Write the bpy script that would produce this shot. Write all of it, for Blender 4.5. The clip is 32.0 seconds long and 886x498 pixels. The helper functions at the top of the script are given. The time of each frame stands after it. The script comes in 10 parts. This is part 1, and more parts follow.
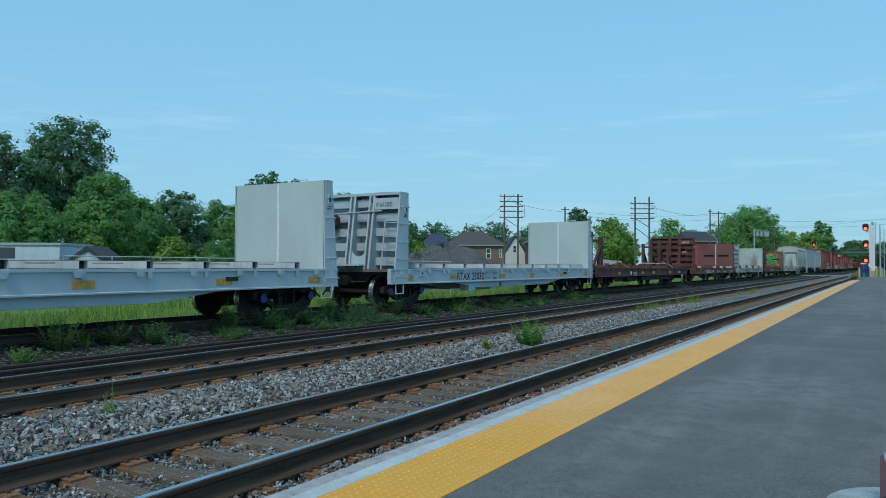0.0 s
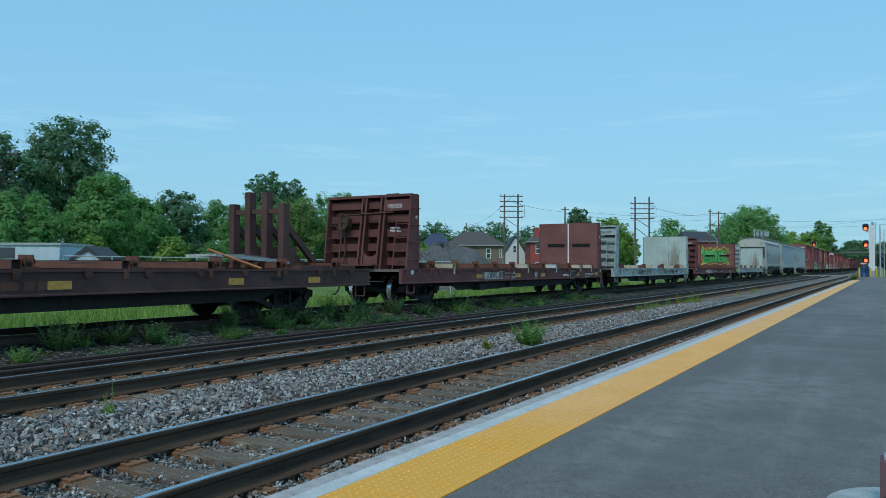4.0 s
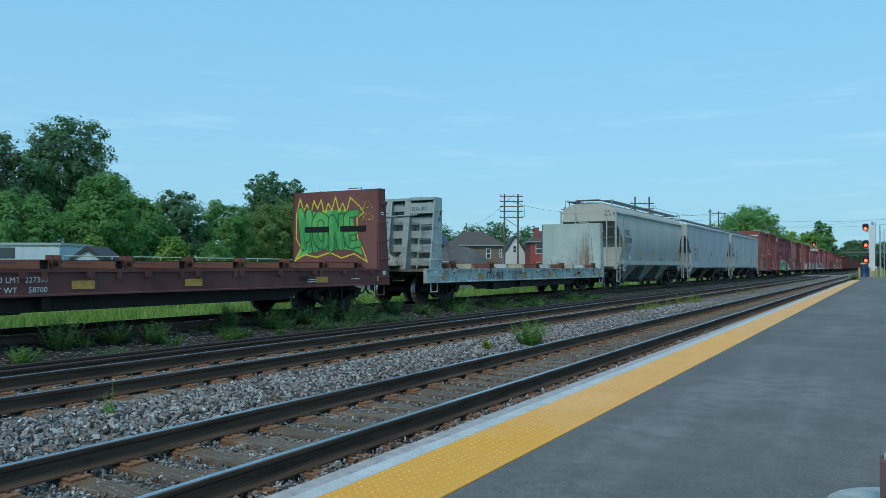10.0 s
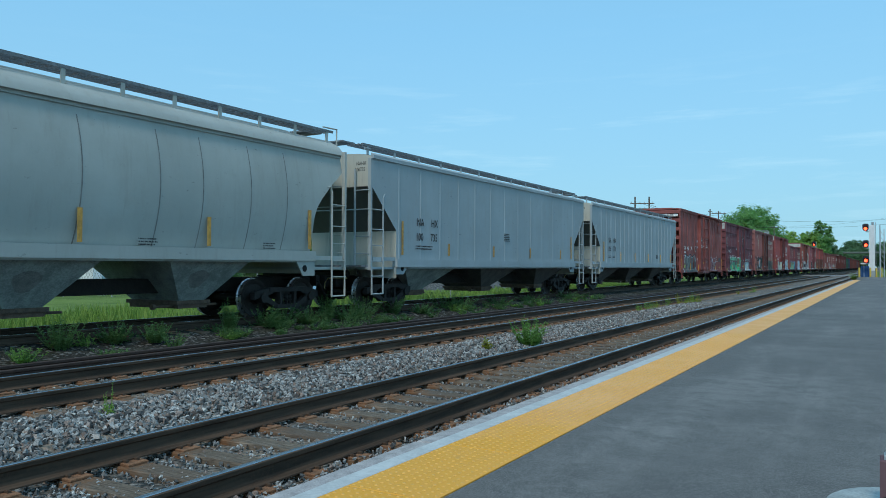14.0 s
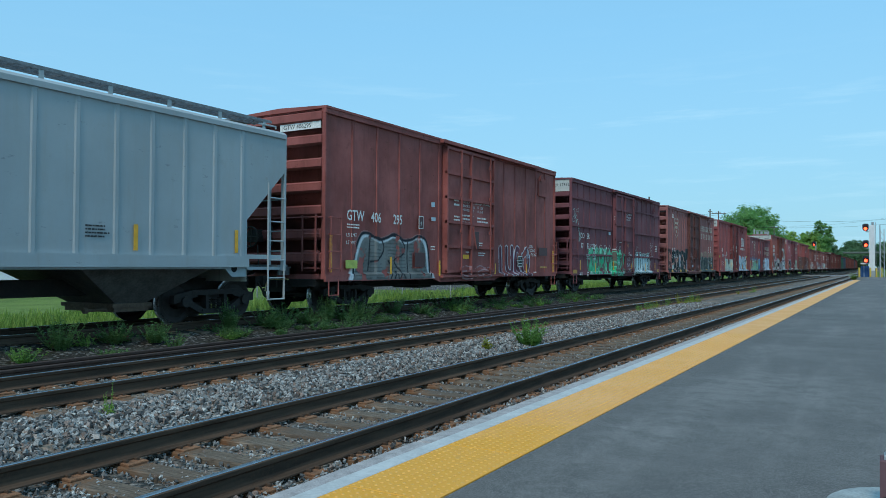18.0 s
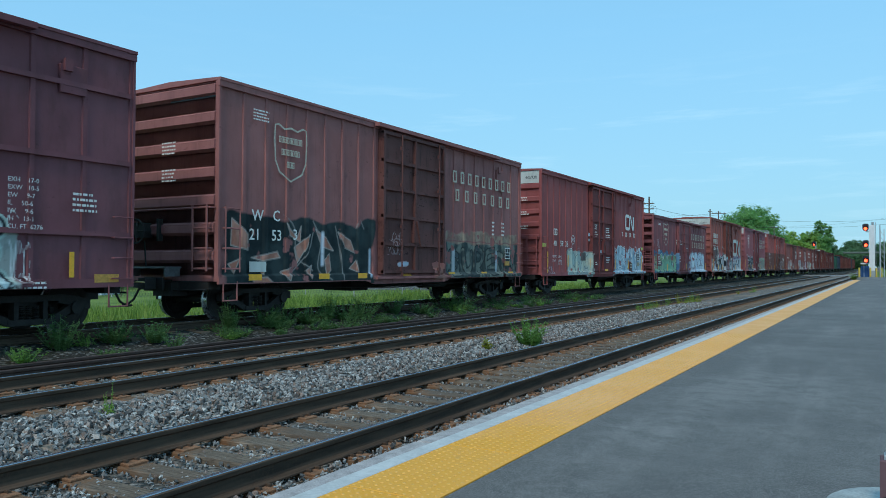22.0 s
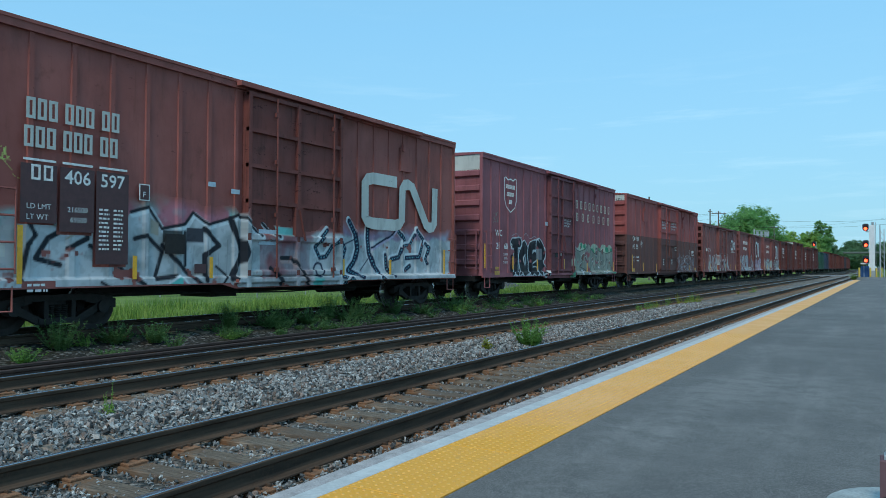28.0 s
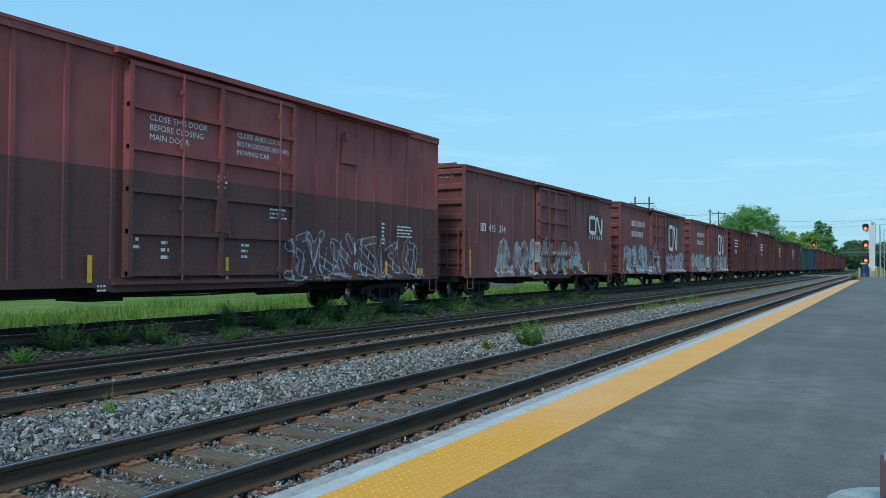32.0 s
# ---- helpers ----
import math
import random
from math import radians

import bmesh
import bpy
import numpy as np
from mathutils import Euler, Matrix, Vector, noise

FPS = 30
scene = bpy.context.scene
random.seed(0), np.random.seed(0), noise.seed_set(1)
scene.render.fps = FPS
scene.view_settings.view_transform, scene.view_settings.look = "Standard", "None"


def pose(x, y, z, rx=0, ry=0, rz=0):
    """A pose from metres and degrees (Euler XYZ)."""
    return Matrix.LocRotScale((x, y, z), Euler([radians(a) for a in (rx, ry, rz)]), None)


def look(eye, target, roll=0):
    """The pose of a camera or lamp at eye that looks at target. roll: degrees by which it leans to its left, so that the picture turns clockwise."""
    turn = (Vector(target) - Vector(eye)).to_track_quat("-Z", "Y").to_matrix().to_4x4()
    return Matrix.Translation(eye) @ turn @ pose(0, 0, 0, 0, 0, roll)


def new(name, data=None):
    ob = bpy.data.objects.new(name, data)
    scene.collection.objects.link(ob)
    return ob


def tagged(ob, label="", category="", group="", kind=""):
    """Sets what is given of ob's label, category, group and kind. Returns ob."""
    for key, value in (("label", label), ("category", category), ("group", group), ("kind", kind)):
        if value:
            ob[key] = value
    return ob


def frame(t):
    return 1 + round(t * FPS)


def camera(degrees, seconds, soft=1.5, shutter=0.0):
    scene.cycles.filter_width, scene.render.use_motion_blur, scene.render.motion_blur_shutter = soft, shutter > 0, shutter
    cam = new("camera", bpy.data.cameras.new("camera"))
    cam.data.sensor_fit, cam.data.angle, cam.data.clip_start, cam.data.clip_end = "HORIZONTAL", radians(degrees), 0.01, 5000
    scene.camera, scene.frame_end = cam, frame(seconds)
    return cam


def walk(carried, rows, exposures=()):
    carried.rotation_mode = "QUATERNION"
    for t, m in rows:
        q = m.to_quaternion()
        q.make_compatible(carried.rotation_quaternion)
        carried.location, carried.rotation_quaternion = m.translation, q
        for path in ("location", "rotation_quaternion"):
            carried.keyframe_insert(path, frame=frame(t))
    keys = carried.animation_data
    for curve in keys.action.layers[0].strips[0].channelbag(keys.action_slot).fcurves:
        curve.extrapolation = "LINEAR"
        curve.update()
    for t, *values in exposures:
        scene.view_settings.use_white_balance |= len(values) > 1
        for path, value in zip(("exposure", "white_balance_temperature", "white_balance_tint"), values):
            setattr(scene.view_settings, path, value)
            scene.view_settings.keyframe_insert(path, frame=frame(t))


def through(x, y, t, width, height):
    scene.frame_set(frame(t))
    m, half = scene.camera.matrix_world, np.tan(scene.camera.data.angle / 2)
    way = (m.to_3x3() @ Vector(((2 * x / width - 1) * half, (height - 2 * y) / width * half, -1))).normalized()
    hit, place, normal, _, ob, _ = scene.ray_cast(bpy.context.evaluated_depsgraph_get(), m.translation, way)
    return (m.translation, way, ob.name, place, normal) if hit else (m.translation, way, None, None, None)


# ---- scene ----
# camera on a tripod, standing still on the platform
EYE = Vector((0.0, 0.0, 1.4445))
YAW, PITCH = radians(30.313), radians(1.281)
AIM = EYE + Vector((math.cos(PITCH) * math.cos(YAW), math.cos(PITCH) * math.sin(YAW), math.sin(PITCH)))
cam = camera(60.79, 32.0, soft=0.75, shutter=0.03)
walk(cam, [(0, look(EYE, AIM, 0.208)), (32, look(EYE, AIM, 0.208))], exposures=[(0, 0.08), (3.5, 0.09), (6, 0.14), (9, 0.15), (13, 0.20), (17, 0.22), (21, 0.28), (25, 0.24), (29, 0.28), (32, 0.27)])

# ---- light: hazy low sun from behind the train's head, blue sky ----
SUN_EL, SUN_AZ = radians(48), radians(191)   # azimuth counted from +x towards +y
world = bpy.data.worlds.new("sky")
scene.world = world
world.use_nodes = True
wn, wl = world.node_tree.nodes, world.node_tree.links
wn.clear()
sky = wn.new("ShaderNodeTexSky")
sky.sky_type, sky.sun_disc = "NISHITA", False
sky.sun_elevation, sky.sun_rotation = SUN_EL, radians(90) - SUN_AZ
sky.air_density, sky.dust_density, sky.ozone_density = 1.0, 0.3, 2.0
wout, wbg = wn.new("ShaderNodeOutputWorld"), wn.new("ShaderNodeBackground")
wbg.inputs["Strength"].default_value = 0.15
# thin cirrus
wco, wmap, wno = wn.new("ShaderNodeTexCoord"), wn.new("ShaderNodeMapping"), wn.new("ShaderNodeTexNoise")
wmap.inputs["Scale"].default_value = (2.2, 2.2, 22.0)
wno.inputs["Scale"].default_value, wno.inputs["Detail"].default_value, wno.inputs["Roughness"].default_value = 2.6, 8, 0.6
wra, wmx = wn.new("ShaderNodeValToRGB"), wn.new("ShaderNodeMixRGB")
wra.color_ramp.elements[0].position, wra.color_ramp.elements[1].position = 0.54, 0.74
wra.color_ramp.elements[1].color = (0.22, 0.22, 0.22, 1)
wmx.inputs[2].default_value = (3.9, 5.6, 6.4, 1)
wl.new(wco.outputs["Generated"], wmap.inputs[0]), wl.new(wmap.outputs[0], wno.inputs["Vector"])
wl.new(wno.outputs["Fac"], wra.inputs[0])
wlc, wcm = wn.new("ShaderNodeMapRange"), wn.new("ShaderNodeMath")   # it lies low over the horizon
wlc.inputs[1].default_value, wlc.inputs[2].default_value, wlc.inputs[3].default_value, wlc.inputs[4].default_value = 0.19, 0.26, 1.0, 0.12
wcm.operation = "MULTIPLY"
wl.new(wra.outputs[0], wcm.inputs[0]), wl.new(wlc.outputs[0], wcm.inputs[1]), wl.new(wcm.outputs[0], wmx.inputs[0])
wgr = wn.new("ShaderNodeMixRGB")
wgr.blend_type, wgr.inputs[0].default_value, wgr.inputs[2].default_value = "MULTIPLY", 1.0, (0.70, 1.0, 1.06, 1)   # the clear, slightly cyan sky of the day
whz = wn.new("ShaderNodeMixRGB")   # even summer haze over the whole dome
whz.inputs[0].default_value, whz.inputs[2].default_value = 0.68, (1.6, 3.7, 5.35, 1)
whr = wn.new("ShaderNodeMixRGB")
whr.inputs[2].default_value = (1.8, 3.3, 4.2, 1)
wl.new(sky.outputs[0], wgr.inputs[1]), wl.new(wgr.outputs[0], whz.inputs[1]), wl.new(whz.outputs[0], whr.inputs[1])
wse, wlo = wn.new("ShaderNodeSeparateXYZ"), wn.new("ShaderNodeMapRange")   # paler, greyer air towards the horizon
wl.new(wco.outputs["Generated"], wse.inputs[0]), wl.new(wse.outputs[2], wlo.inputs[0]), wl.new(wse.outputs[2], wlc.inputs[0])
wlo.inputs[1].default_value, wlo.inputs[2].default_value, wlo.inputs[3].default_value, wlo.inputs[4].default_value = 0.0, 0.30, 0.75, 0.0
wl.new(wlo.outputs[0], whr.inputs[0]), wl.new(whr.outputs[0], wmx.inputs[1])
wl.new(wmx.outputs[0], wbg.inputs["Color"])
wl.new(wbg.outputs[0], wout.inputs["Surface"])
sun = new("sun", bpy.data.lights.new("sun", "SUN"))
sun.data.energy, sun.data.angle, sun.data.color = 1.4, radians(12), (1.0, 0.94, 0.82)
sun.matrix_world = look((math.cos(SUN_AZ) * math.cos(SUN_EL) * 50, math.sin(SUN_AZ) * math.cos(SUN_EL) * 50, math.sin(SUN_EL) * 50), (0, 0, 0))


# ---- mesh helpers ----
class Shape:
    """Collects vertices and faces for one mesh."""

    def __init__(self):
        self.v, self.f = [], []

    def add(self, verts, faces):
        n = len(self.v)
        self.v += [tuple(p) for p in verts]
        self.f += [tuple(i + n for i in f) for f in faces]
        return self

    def box(self, x0, x1, y0, y1, z0, z1):
        return self.add([(x, y, z) for z in (z0, z1) for y in (y0, y1) for x in (x0, x1)],
                        [(0, 2, 3, 1), (4, 5, 7, 6), (0, 1, 5, 4), (2, 6, 7, 3), (0, 4, 6, 2), (1, 3, 7, 5)])

    def slab(self, x0, x1, y0, y1, z0, z1, c=0.01):
        """A box whose upper edges are chamfered."""
        lo = [(x0, y0, z0), (x1, y0, z0), (x1, y1, z0), (x0, y1, z0)]
        mid = [(x, y, z1 - c) for x, y, _ in lo]
        top = [(x0 + c, y0 + c, z1), (x1 - c, y0 + c, z1), (x1 - c, y1 - c, z1), (x0 + c, y1 - c, z1)]
        fs = [(3, 2, 1, 0), (8, 9, 10, 11)]
        for k in range(4):
            j = (k + 1) % 4
            fs += [(k, j, 4 + j, 4 + k), (4 + k, 4 + j, 8 + j, 8 + k)]
        return self.add(lo + mid + top, fs)

    def prism(self, outline, axis, a, b):
        """Outline (two coordinates a point) pushed along an axis from a to b."""
        put = {"x": lambda p, t: (t, p[0], p[1]), "y": lambda p, t: (p[0], t, p[1]), "z": lambda p, t: (p[0], p[1], t)}[axis]
        n = len(outline)
        fs = [tuple(range(n))[::-1], tuple(range(n, 2 * n))]
        fs += [(k, (k + 1) % n, n + (k + 1) % n, n + k) for k in range(n)]
        return self.add([put(p, a) for p in outline] + [put(p, b) for p in outline], fs)

    def tube(self, p0, p1, r, n=8, r1=None):
        p0, p1 = Vector(p0), Vector(p1)
        d = (p1 - p0).normalized()
        s = d.orthogonal().normalized()
        t = d.cross(s)
        ring = [(math.cos(2 * math.pi * k / n), math.sin(2 * math.pi * k / n)) for k in range(n)]
        vs = [p0 + (s * c + t * e) * r for c, e in ring] + [p1 + (s * c + t * e) * (r if r1 is None else r1) for c, e in ring]
        return self.add(vs, [tuple(range(n))[::-1], tuple(range(n, 2 * n))] + [(k, (k + 1) % n, n + (k + 1) % n, n + k) for k in range(n)])

    def path(self, pts, r, n=6):
        """One round bar bent through the points; closed where the last point is the first."""
        P = [Vector(p) for p in pts]
        loop = (P[0] - P[-1]).length < 1e-6
        if loop:
            P = P[:-1]
        m = len(P)
        side, vs = None, []
        for k in range(m):
            d0 = (P[k] - P[k - 1]).normalized() if (k or loop) else None
            d1 = (P[(k + 1) % m] - P[k]).normalized() if (k < m - 1 or loop) else None
            d = ((d0 or d1) + (d1 or d0)).normalized()
            s = d.orthogonal().normalized() if side is None else (side - d * side.dot(d)).normalized()
            side, t = s, d.cross(s)
            q = r / max(0.5, (d0 or d1).dot(d))
            vs += [P[k] + (s * math.cos(2 * math.pi * c / n) + t * math.sin(2 * math.pi * c / n)) * q for c in range(n)]
        fs = [((k % m) * n + c, (k % m) * n + (c + 1) % n, ((k + 1) % m) * n + (c + 1) % n, ((k + 1) % m) * n + c) for k in range(m if loop else m - 1) for c in range(n)]
        if not loop:
            fs += [tuple(range(n))[::-1], tuple(range((m - 1) * n, m * n))]
        return self.add(vs, fs)

    def bar(self, p0, p1, w, h):
        """A rectangular bar between two points, w across and h in the other direction."""
        p0, p1 = Vector(p0), Vector(p1)
        d = (p1 - p0).normalized()
        up = Vector((0, 0, 1)) if abs(d.z) < 0.95 else Vector((1, 0, 0))
        s = d.cross(up).normalized() * w / 2
        t = s.cross(d).normalized() * h / 2
        vs = [p + a * s + b * t for p in (p0, p1) for a, b in ((-1, -1), (1, -1), (1, 1), (-1, 1))]
        return self.add(vs, [(3, 2, 1, 0), (4, 5, 6, 7), (0, 1, 5, 4), (1, 2, 6, 5), (2, 3, 7, 6), (3, 0, 4, 7)])

    def grid(self, rows):
        """A sheet through rows of points."""
        n = len(rows[0])
        return self.add([p for r in rows for p in r],
                        [(i * n + j, i * n + j + 1, (i + 1) * n + j + 1, (i + 1) * n + j) for i in range(len(rows) - 1) for j in range(n - 1)])

    def mesh(self, name, material, smooth=False):
        me = bpy.data.meshes.new(name)
        me.from_pydata(self.v, [], self.f)
        for m in (material if isinstance(material, (list, tuple)) else [material]):
            me.materials.append(m)
        bm = bmesh.new()
        bm.from_mesh(me)
        bmesh.ops.recalc_face_normals(bm, faces=bm.faces)
        bm.to_mesh(me)
        bm.free()
        if smooth:
            me.polygons.foreach_set("use_smooth", [True] * len(me.polygons))
            me.set_sharp_from_angle(angle=radians(40))
        return me


def leaf_mesh(name, v, corners, material):
    """A mesh of many equal small polygons from arrays: v (n, 3) and corners (m, 3 or 4)."""
    me = bpy.data.meshes.new(name)
    m, k = corners.shape
    me.vertices.add(len(v)), me.loops.add(m * k), me.polygons.add(m)
    me.vertices.foreach_set("co", v.astype(np.float32).ravel())
    me.loops.foreach_set("vertex_index", corners.astype(np.int32).ravel())
    me.polygons.foreach_set("loop_start", np.arange(0, m * k, k, dtype=np.int32))
    me.update(calc_edges=True)
    me.materials.append(material)
    return me


def part(name, shape, material, parent, label="", smooth=False, at=None, kind=""):
    """One mesh object under a thing or a part; shape is a Shape or a finished mesh."""
    me = shape.mesh(name, material, smooth) if isinstance(shape, Shape) else shape
    ob = new(name, me)
    ob.parent = parent
    if at is not None:
        ob.matrix_basis = at
    return tagged(ob, label, kind=kind)


def thing(name, label, category, group="", kind="", at=None, shape=None, material=None, smooth=False):
    """A top-level thing: a mesh, or an Empty at its base."""
    ob = new(name, shape.mesh(name, material, smooth) if isinstance(shape, Shape) else shape)
    if at is not None:
        ob.matrix_basis = at
    return tagged(ob, label, category, group, kind)


# ---- node helper ----
class Nodes:
    def __init__(self, name):
        self.m = bpy.data.materials.new(name)
        self.m.use_nodes = True
        self.t = self.m.node_tree
        self.b = self.t.nodes["Principled BSDF"]
        self.co = self.t.nodes.new("ShaderNodeTexCoord").outputs["Object"]

    def put(self, socket, value):
        if isinstance(value, bpy.types.NodeSocket):
            self.t.links.new(value, socket)
        elif isinstance(value, (tuple, list)) and len(value) == 3 and socket.type == "RGBA":
            socket.default_value = (*value, 1)
        else:
            socket.default_value = value

    def math(self, op, a, b=0.0, c=0.0, clamp=False):
        n = self.t.nodes.new("ShaderNodeMath")
        n.operation, n.use_clamp = op, clamp
        for s, v in zip(n.inputs, (a, b, c)):
            self.put(s, v)
        return n.outputs[0]

    def mapped(self, scale=(1, 1, 1), loc=(0, 0, 0), vec=None):
        n = self.t.nodes.new("ShaderNodeMapping")
        n.inputs["Scale"].default_value, n.inputs["Location"].default_value = scale, loc
        self.put(n.inputs[0], vec or self.co)
        return n.outputs[0]

    def noise(self, scale, detail=4, rough=0.6, vec=None, out="Fac"):
        n = self.t.nodes.new("ShaderNodeTexNoise")
        n.inputs["Scale"].default_value, n.inputs["Detail"].default_value, n.inputs["Roughness"].default_value = scale, detail, rough
        self.put(n.inputs["Vector"], vec or self.co)
        return n.outputs[out]

    def voronoi(self, scale, vec=None, feature="F1", out="Distance"):
        n = self.t.nodes.new("ShaderNodeTexVoronoi")
        n.feature = feature
        n.inputs["Scale"].default_value = scale
        self.put(n.inputs["Vector"], vec or self.co)
        return n.outputs[out]

    def step(self, v, a, b):
        """0 below a, 1 above b, smooth between."""
        n = self.t.nodes.new("ShaderNodeMapRange")
        n.interpolation_type = "SMOOTHSTEP"
        for s, x in zip(n.inputs, (v, a, b, 0.0, 1.0)):
            self.put(s, x)
        return n.outputs[0]

    def mix(self, fac, a, b, mode="MIX"):
        n = self.t.nodes.new("ShaderNodeMixRGB")
        n.blend_type = mode
        for s, x in zip(n.inputs, (fac, a, b)):
            self.put(s, x)
        return n.outputs[0]

    def xyz(self, vec=None):
        n = self.t.nodes.new("ShaderNodeSeparateXYZ")
        self.put(n.inputs[0], vec or self.co)
        return n.outputs

    def random(self):
        return self.t.nodes.new("ShaderNodeObjectInfo").outputs["Random"]

    def island(self):
        return self.t.nodes.new("ShaderNodeNewGeometry").outputs["Random Per Island"]

    def done(self, color, rough=0.7, metal=0.0, bump=None, depth=0.01, spec=0.5, **more):
        self.put(self.b.inputs["Base Color"], color)
        self.put(self.b.inputs["Roughness"], rough)
        self.put(self.b.inputs["Metallic"], metal)
        self.b.inputs["Specular IOR Level"].default_value = spec
        for k, v in more.items():
            self.put(self.b.inputs[k], v)
        if bump is not None:
            n = self.t.nodes.new("ShaderNodeBump")
            n.inputs["Distance"].default_value = depth
            self.put(n.inputs["Height"], bump)
            self.t.links.new(n.outputs[0], self.b.inputs["Normal"])
        return self.m


def plain(name, col, rough=0.6, metal=0.0, vary=0.25, scale=6.0, bump=0.002, col2=None, spec=0.5):
    """A surface with grain and wear at two scales."""
    n = Nodes(name)
    a, b = n.noise(scale, 6, 0.65), n.noise(scale * 9, 3, 0.5)
    f = n.math("MULTIPLY_ADD", b, 0.35, n.math("MULTIPLY", a, 0.65))
    dark = col2 or tuple(c * (1 - vary) for c in col)
    lite = tuple(min(1, c * (1 + vary)) for c in col)
    return n.done(n.mix(n.step(f, 0.33, 0.67), dark, lite), n.math("MULTIPLY_ADD", a, 0.2, rough - 0.1), metal, f, bump, spec)


def glow(name, col, strength):
    n = Nodes(name)
    n.b.inputs["Emission Color"].default_value = (*col, 1)
    n.b.inputs["Emission Strength"].default_value = strength
    return n.done(col, 0.4)


# ---- materials of the setting ----
def asphalt_material():
    n = Nodes("asphalt")
    big, mid, fine, grit = n.noise(0.5, 5, 0.6), n.noise(4.5, 6, 0.7), n.noise(120, 3, 0.65), n.voronoi(70)
    band = n.noise(1.0, 5, 0.62, n.mapped((0.8, 0.12, 1)))     # bands laid across the platform
    wear = n.noise(1.0, 4, 0.6, n.mapped((0.12, 0.8, 1), (3, 9, 0)))
    c = n.mix(n.step(big, 0.3, 0.7), (0.113, 0.106, 0.099), (0.187, 0.174, 0.160))
    c = n.mix(n.math("MULTIPLY", n.step(band, 0.46, 0.58), 0.85), c, (0.098, 0.091, 0.086))
    c = n.mix(n.math("MULTIPLY", n.step(wear, 0.48, 0.62), 0.6), c, (0.234, 0.217, 0.201))
    edge = n.math("MULTIPLY_ADD", n.math("SUBTRACT", mid, 0.5), 0.9, n.xyz()[1])
    c = n.mix(n.math("MULTIPLY", n.step(edge, 1.6, 2.1), 0.6), c, (0.082, 0.076, 0.071))
    c = n.mix(n.math("MULTIPLY", n.step(mid, 0.44, 0.60), 0.7), c, (0.105, 0.099, 0.092))
    c = n.mix(n.math("MULTIPLY", n.step(fine, 0.50, 0.64), 0.55), c, (0.330, 0.304, 0.281))
    c = n.mix(n.math("MULTIPLY", n.step(fine, 0.50, 0.36), 0.6), c, (0.040, 0.037, 0.035))
    c = n.mix(n.math("MULTIPLY", n.step(grit, 0.30, 0.16), 0.35), c, (0.264, 0.241, 0.221))
    specks = n.step(n.voronoi(7), 0.05, 0.03)
    c = n.mix(n.math("MULTIPLY", specks, n.step(n.noise(1.7, 2), 0.55, 0.6)), c, (0.572, 0.500, 0.438))
    return n.done(c, n.math("MULTIPLY_ADD", mid, 0.15, 0.72), 0, n.math("MULTIPLY_ADD", fine, 0.35, mid), 0.004, 0.35)


def ballast_material(name, dark, lite, brown):
    n = Nodes(name)
    cell = n.voronoi(19, out="Color")
    d = n.voronoi(19)
    v = n.xyz(cell)
    c = n.mix(v[0], dark, lite)
    c = n.mix(n.math("MULTIPLY", n.step(v[1], 0.8, 0.86), 0.6), c, (0.34, 0.33, 0.31))
    c = n.mix(n.math("MULTIPLY", n.step(n.noise(0.7, 4), 0.42, 0.66), 0.75), c, brown)
    return n.done(c, 0.9, 0, n.math("SUBTRACT", 1.0, d), 0.05, 0.2)


def stone_material(name, dark, lite, brown):
    n = Nodes(name)
    r = n.island()
    c = n.mix(r, dark, lite)
    c = n.mix(n.step(r, 0.955, 0.965), c, (0.66, 0.66, 0.62))
    c = n.mix(n.math("MULTIPLY", n.step(n.noise(0.55, 3), 0.55, 0.72), 0.35), c, brown)
    c = n.mix(n.math("MULTIPLY", n.step(n.math("FRACT", n.math("MULTIPLY", r, 37.0)), 0.80, 0.84), 0.65), c, brown)
    return n.done(n.mix(n.math("MULTIPLY", n.step(n.noise(55, 4, 0.7), 0.4, 0.65), 0.6), c, (0.05, 0.052, 0.055)), 0.88, 0, n.noise(60, 3), 0.004, 0.25)


def tie_material():
    n = Nodes("tie_wood")
    g = n.noise(7, 6, 0.65, n.mapped((9, 0.6, 4)))
    r = n.random()
    c = n.mix(n.step(g, 0.3, 0.7), (0.055, 0.043, 0.033), (0.285, 0.222, 0.165))
    c = n.mix(n.math("MULTIPLY", r, 0.65), c, (0.12, 0.085, 0.062))
    y = n.math("ABSOLUTE", n.math("SUBTRACT", n.math("ABSOLUTE", n.xyz()[1]), 0.75))
    rust = n.math("MULTIPLY", n.step(y, 0.46, 0.14), n.step(n.noise(9, 4), 0.3, 0.6))
    c = n.mix(n.math("MULTIPLY", rust, 0.85), c, (0.22, 0.105, 0.05))
    return n.done(c, 0.9, 0, g, 0.012, 0.2)


def rail_material():
    n = Nodes("rail_side")
    a, b = n.noise(4, 5, 0.6, n.mapped((0.3, 4, 4))), n.noise(40, 3)
    c = n.mix(n.step(a, 0.35, 0.65), (0.055, 0.039, 0.029), (0.105, 0.070, 0.049))
    return n.done(n.mix(n.math("MULTIPLY", n.step(b, 0.5, 0.7), 0.4), c, (0.12, 0.07, 0.045)), 0.85, 0.0, b, 0.002, 0.15)


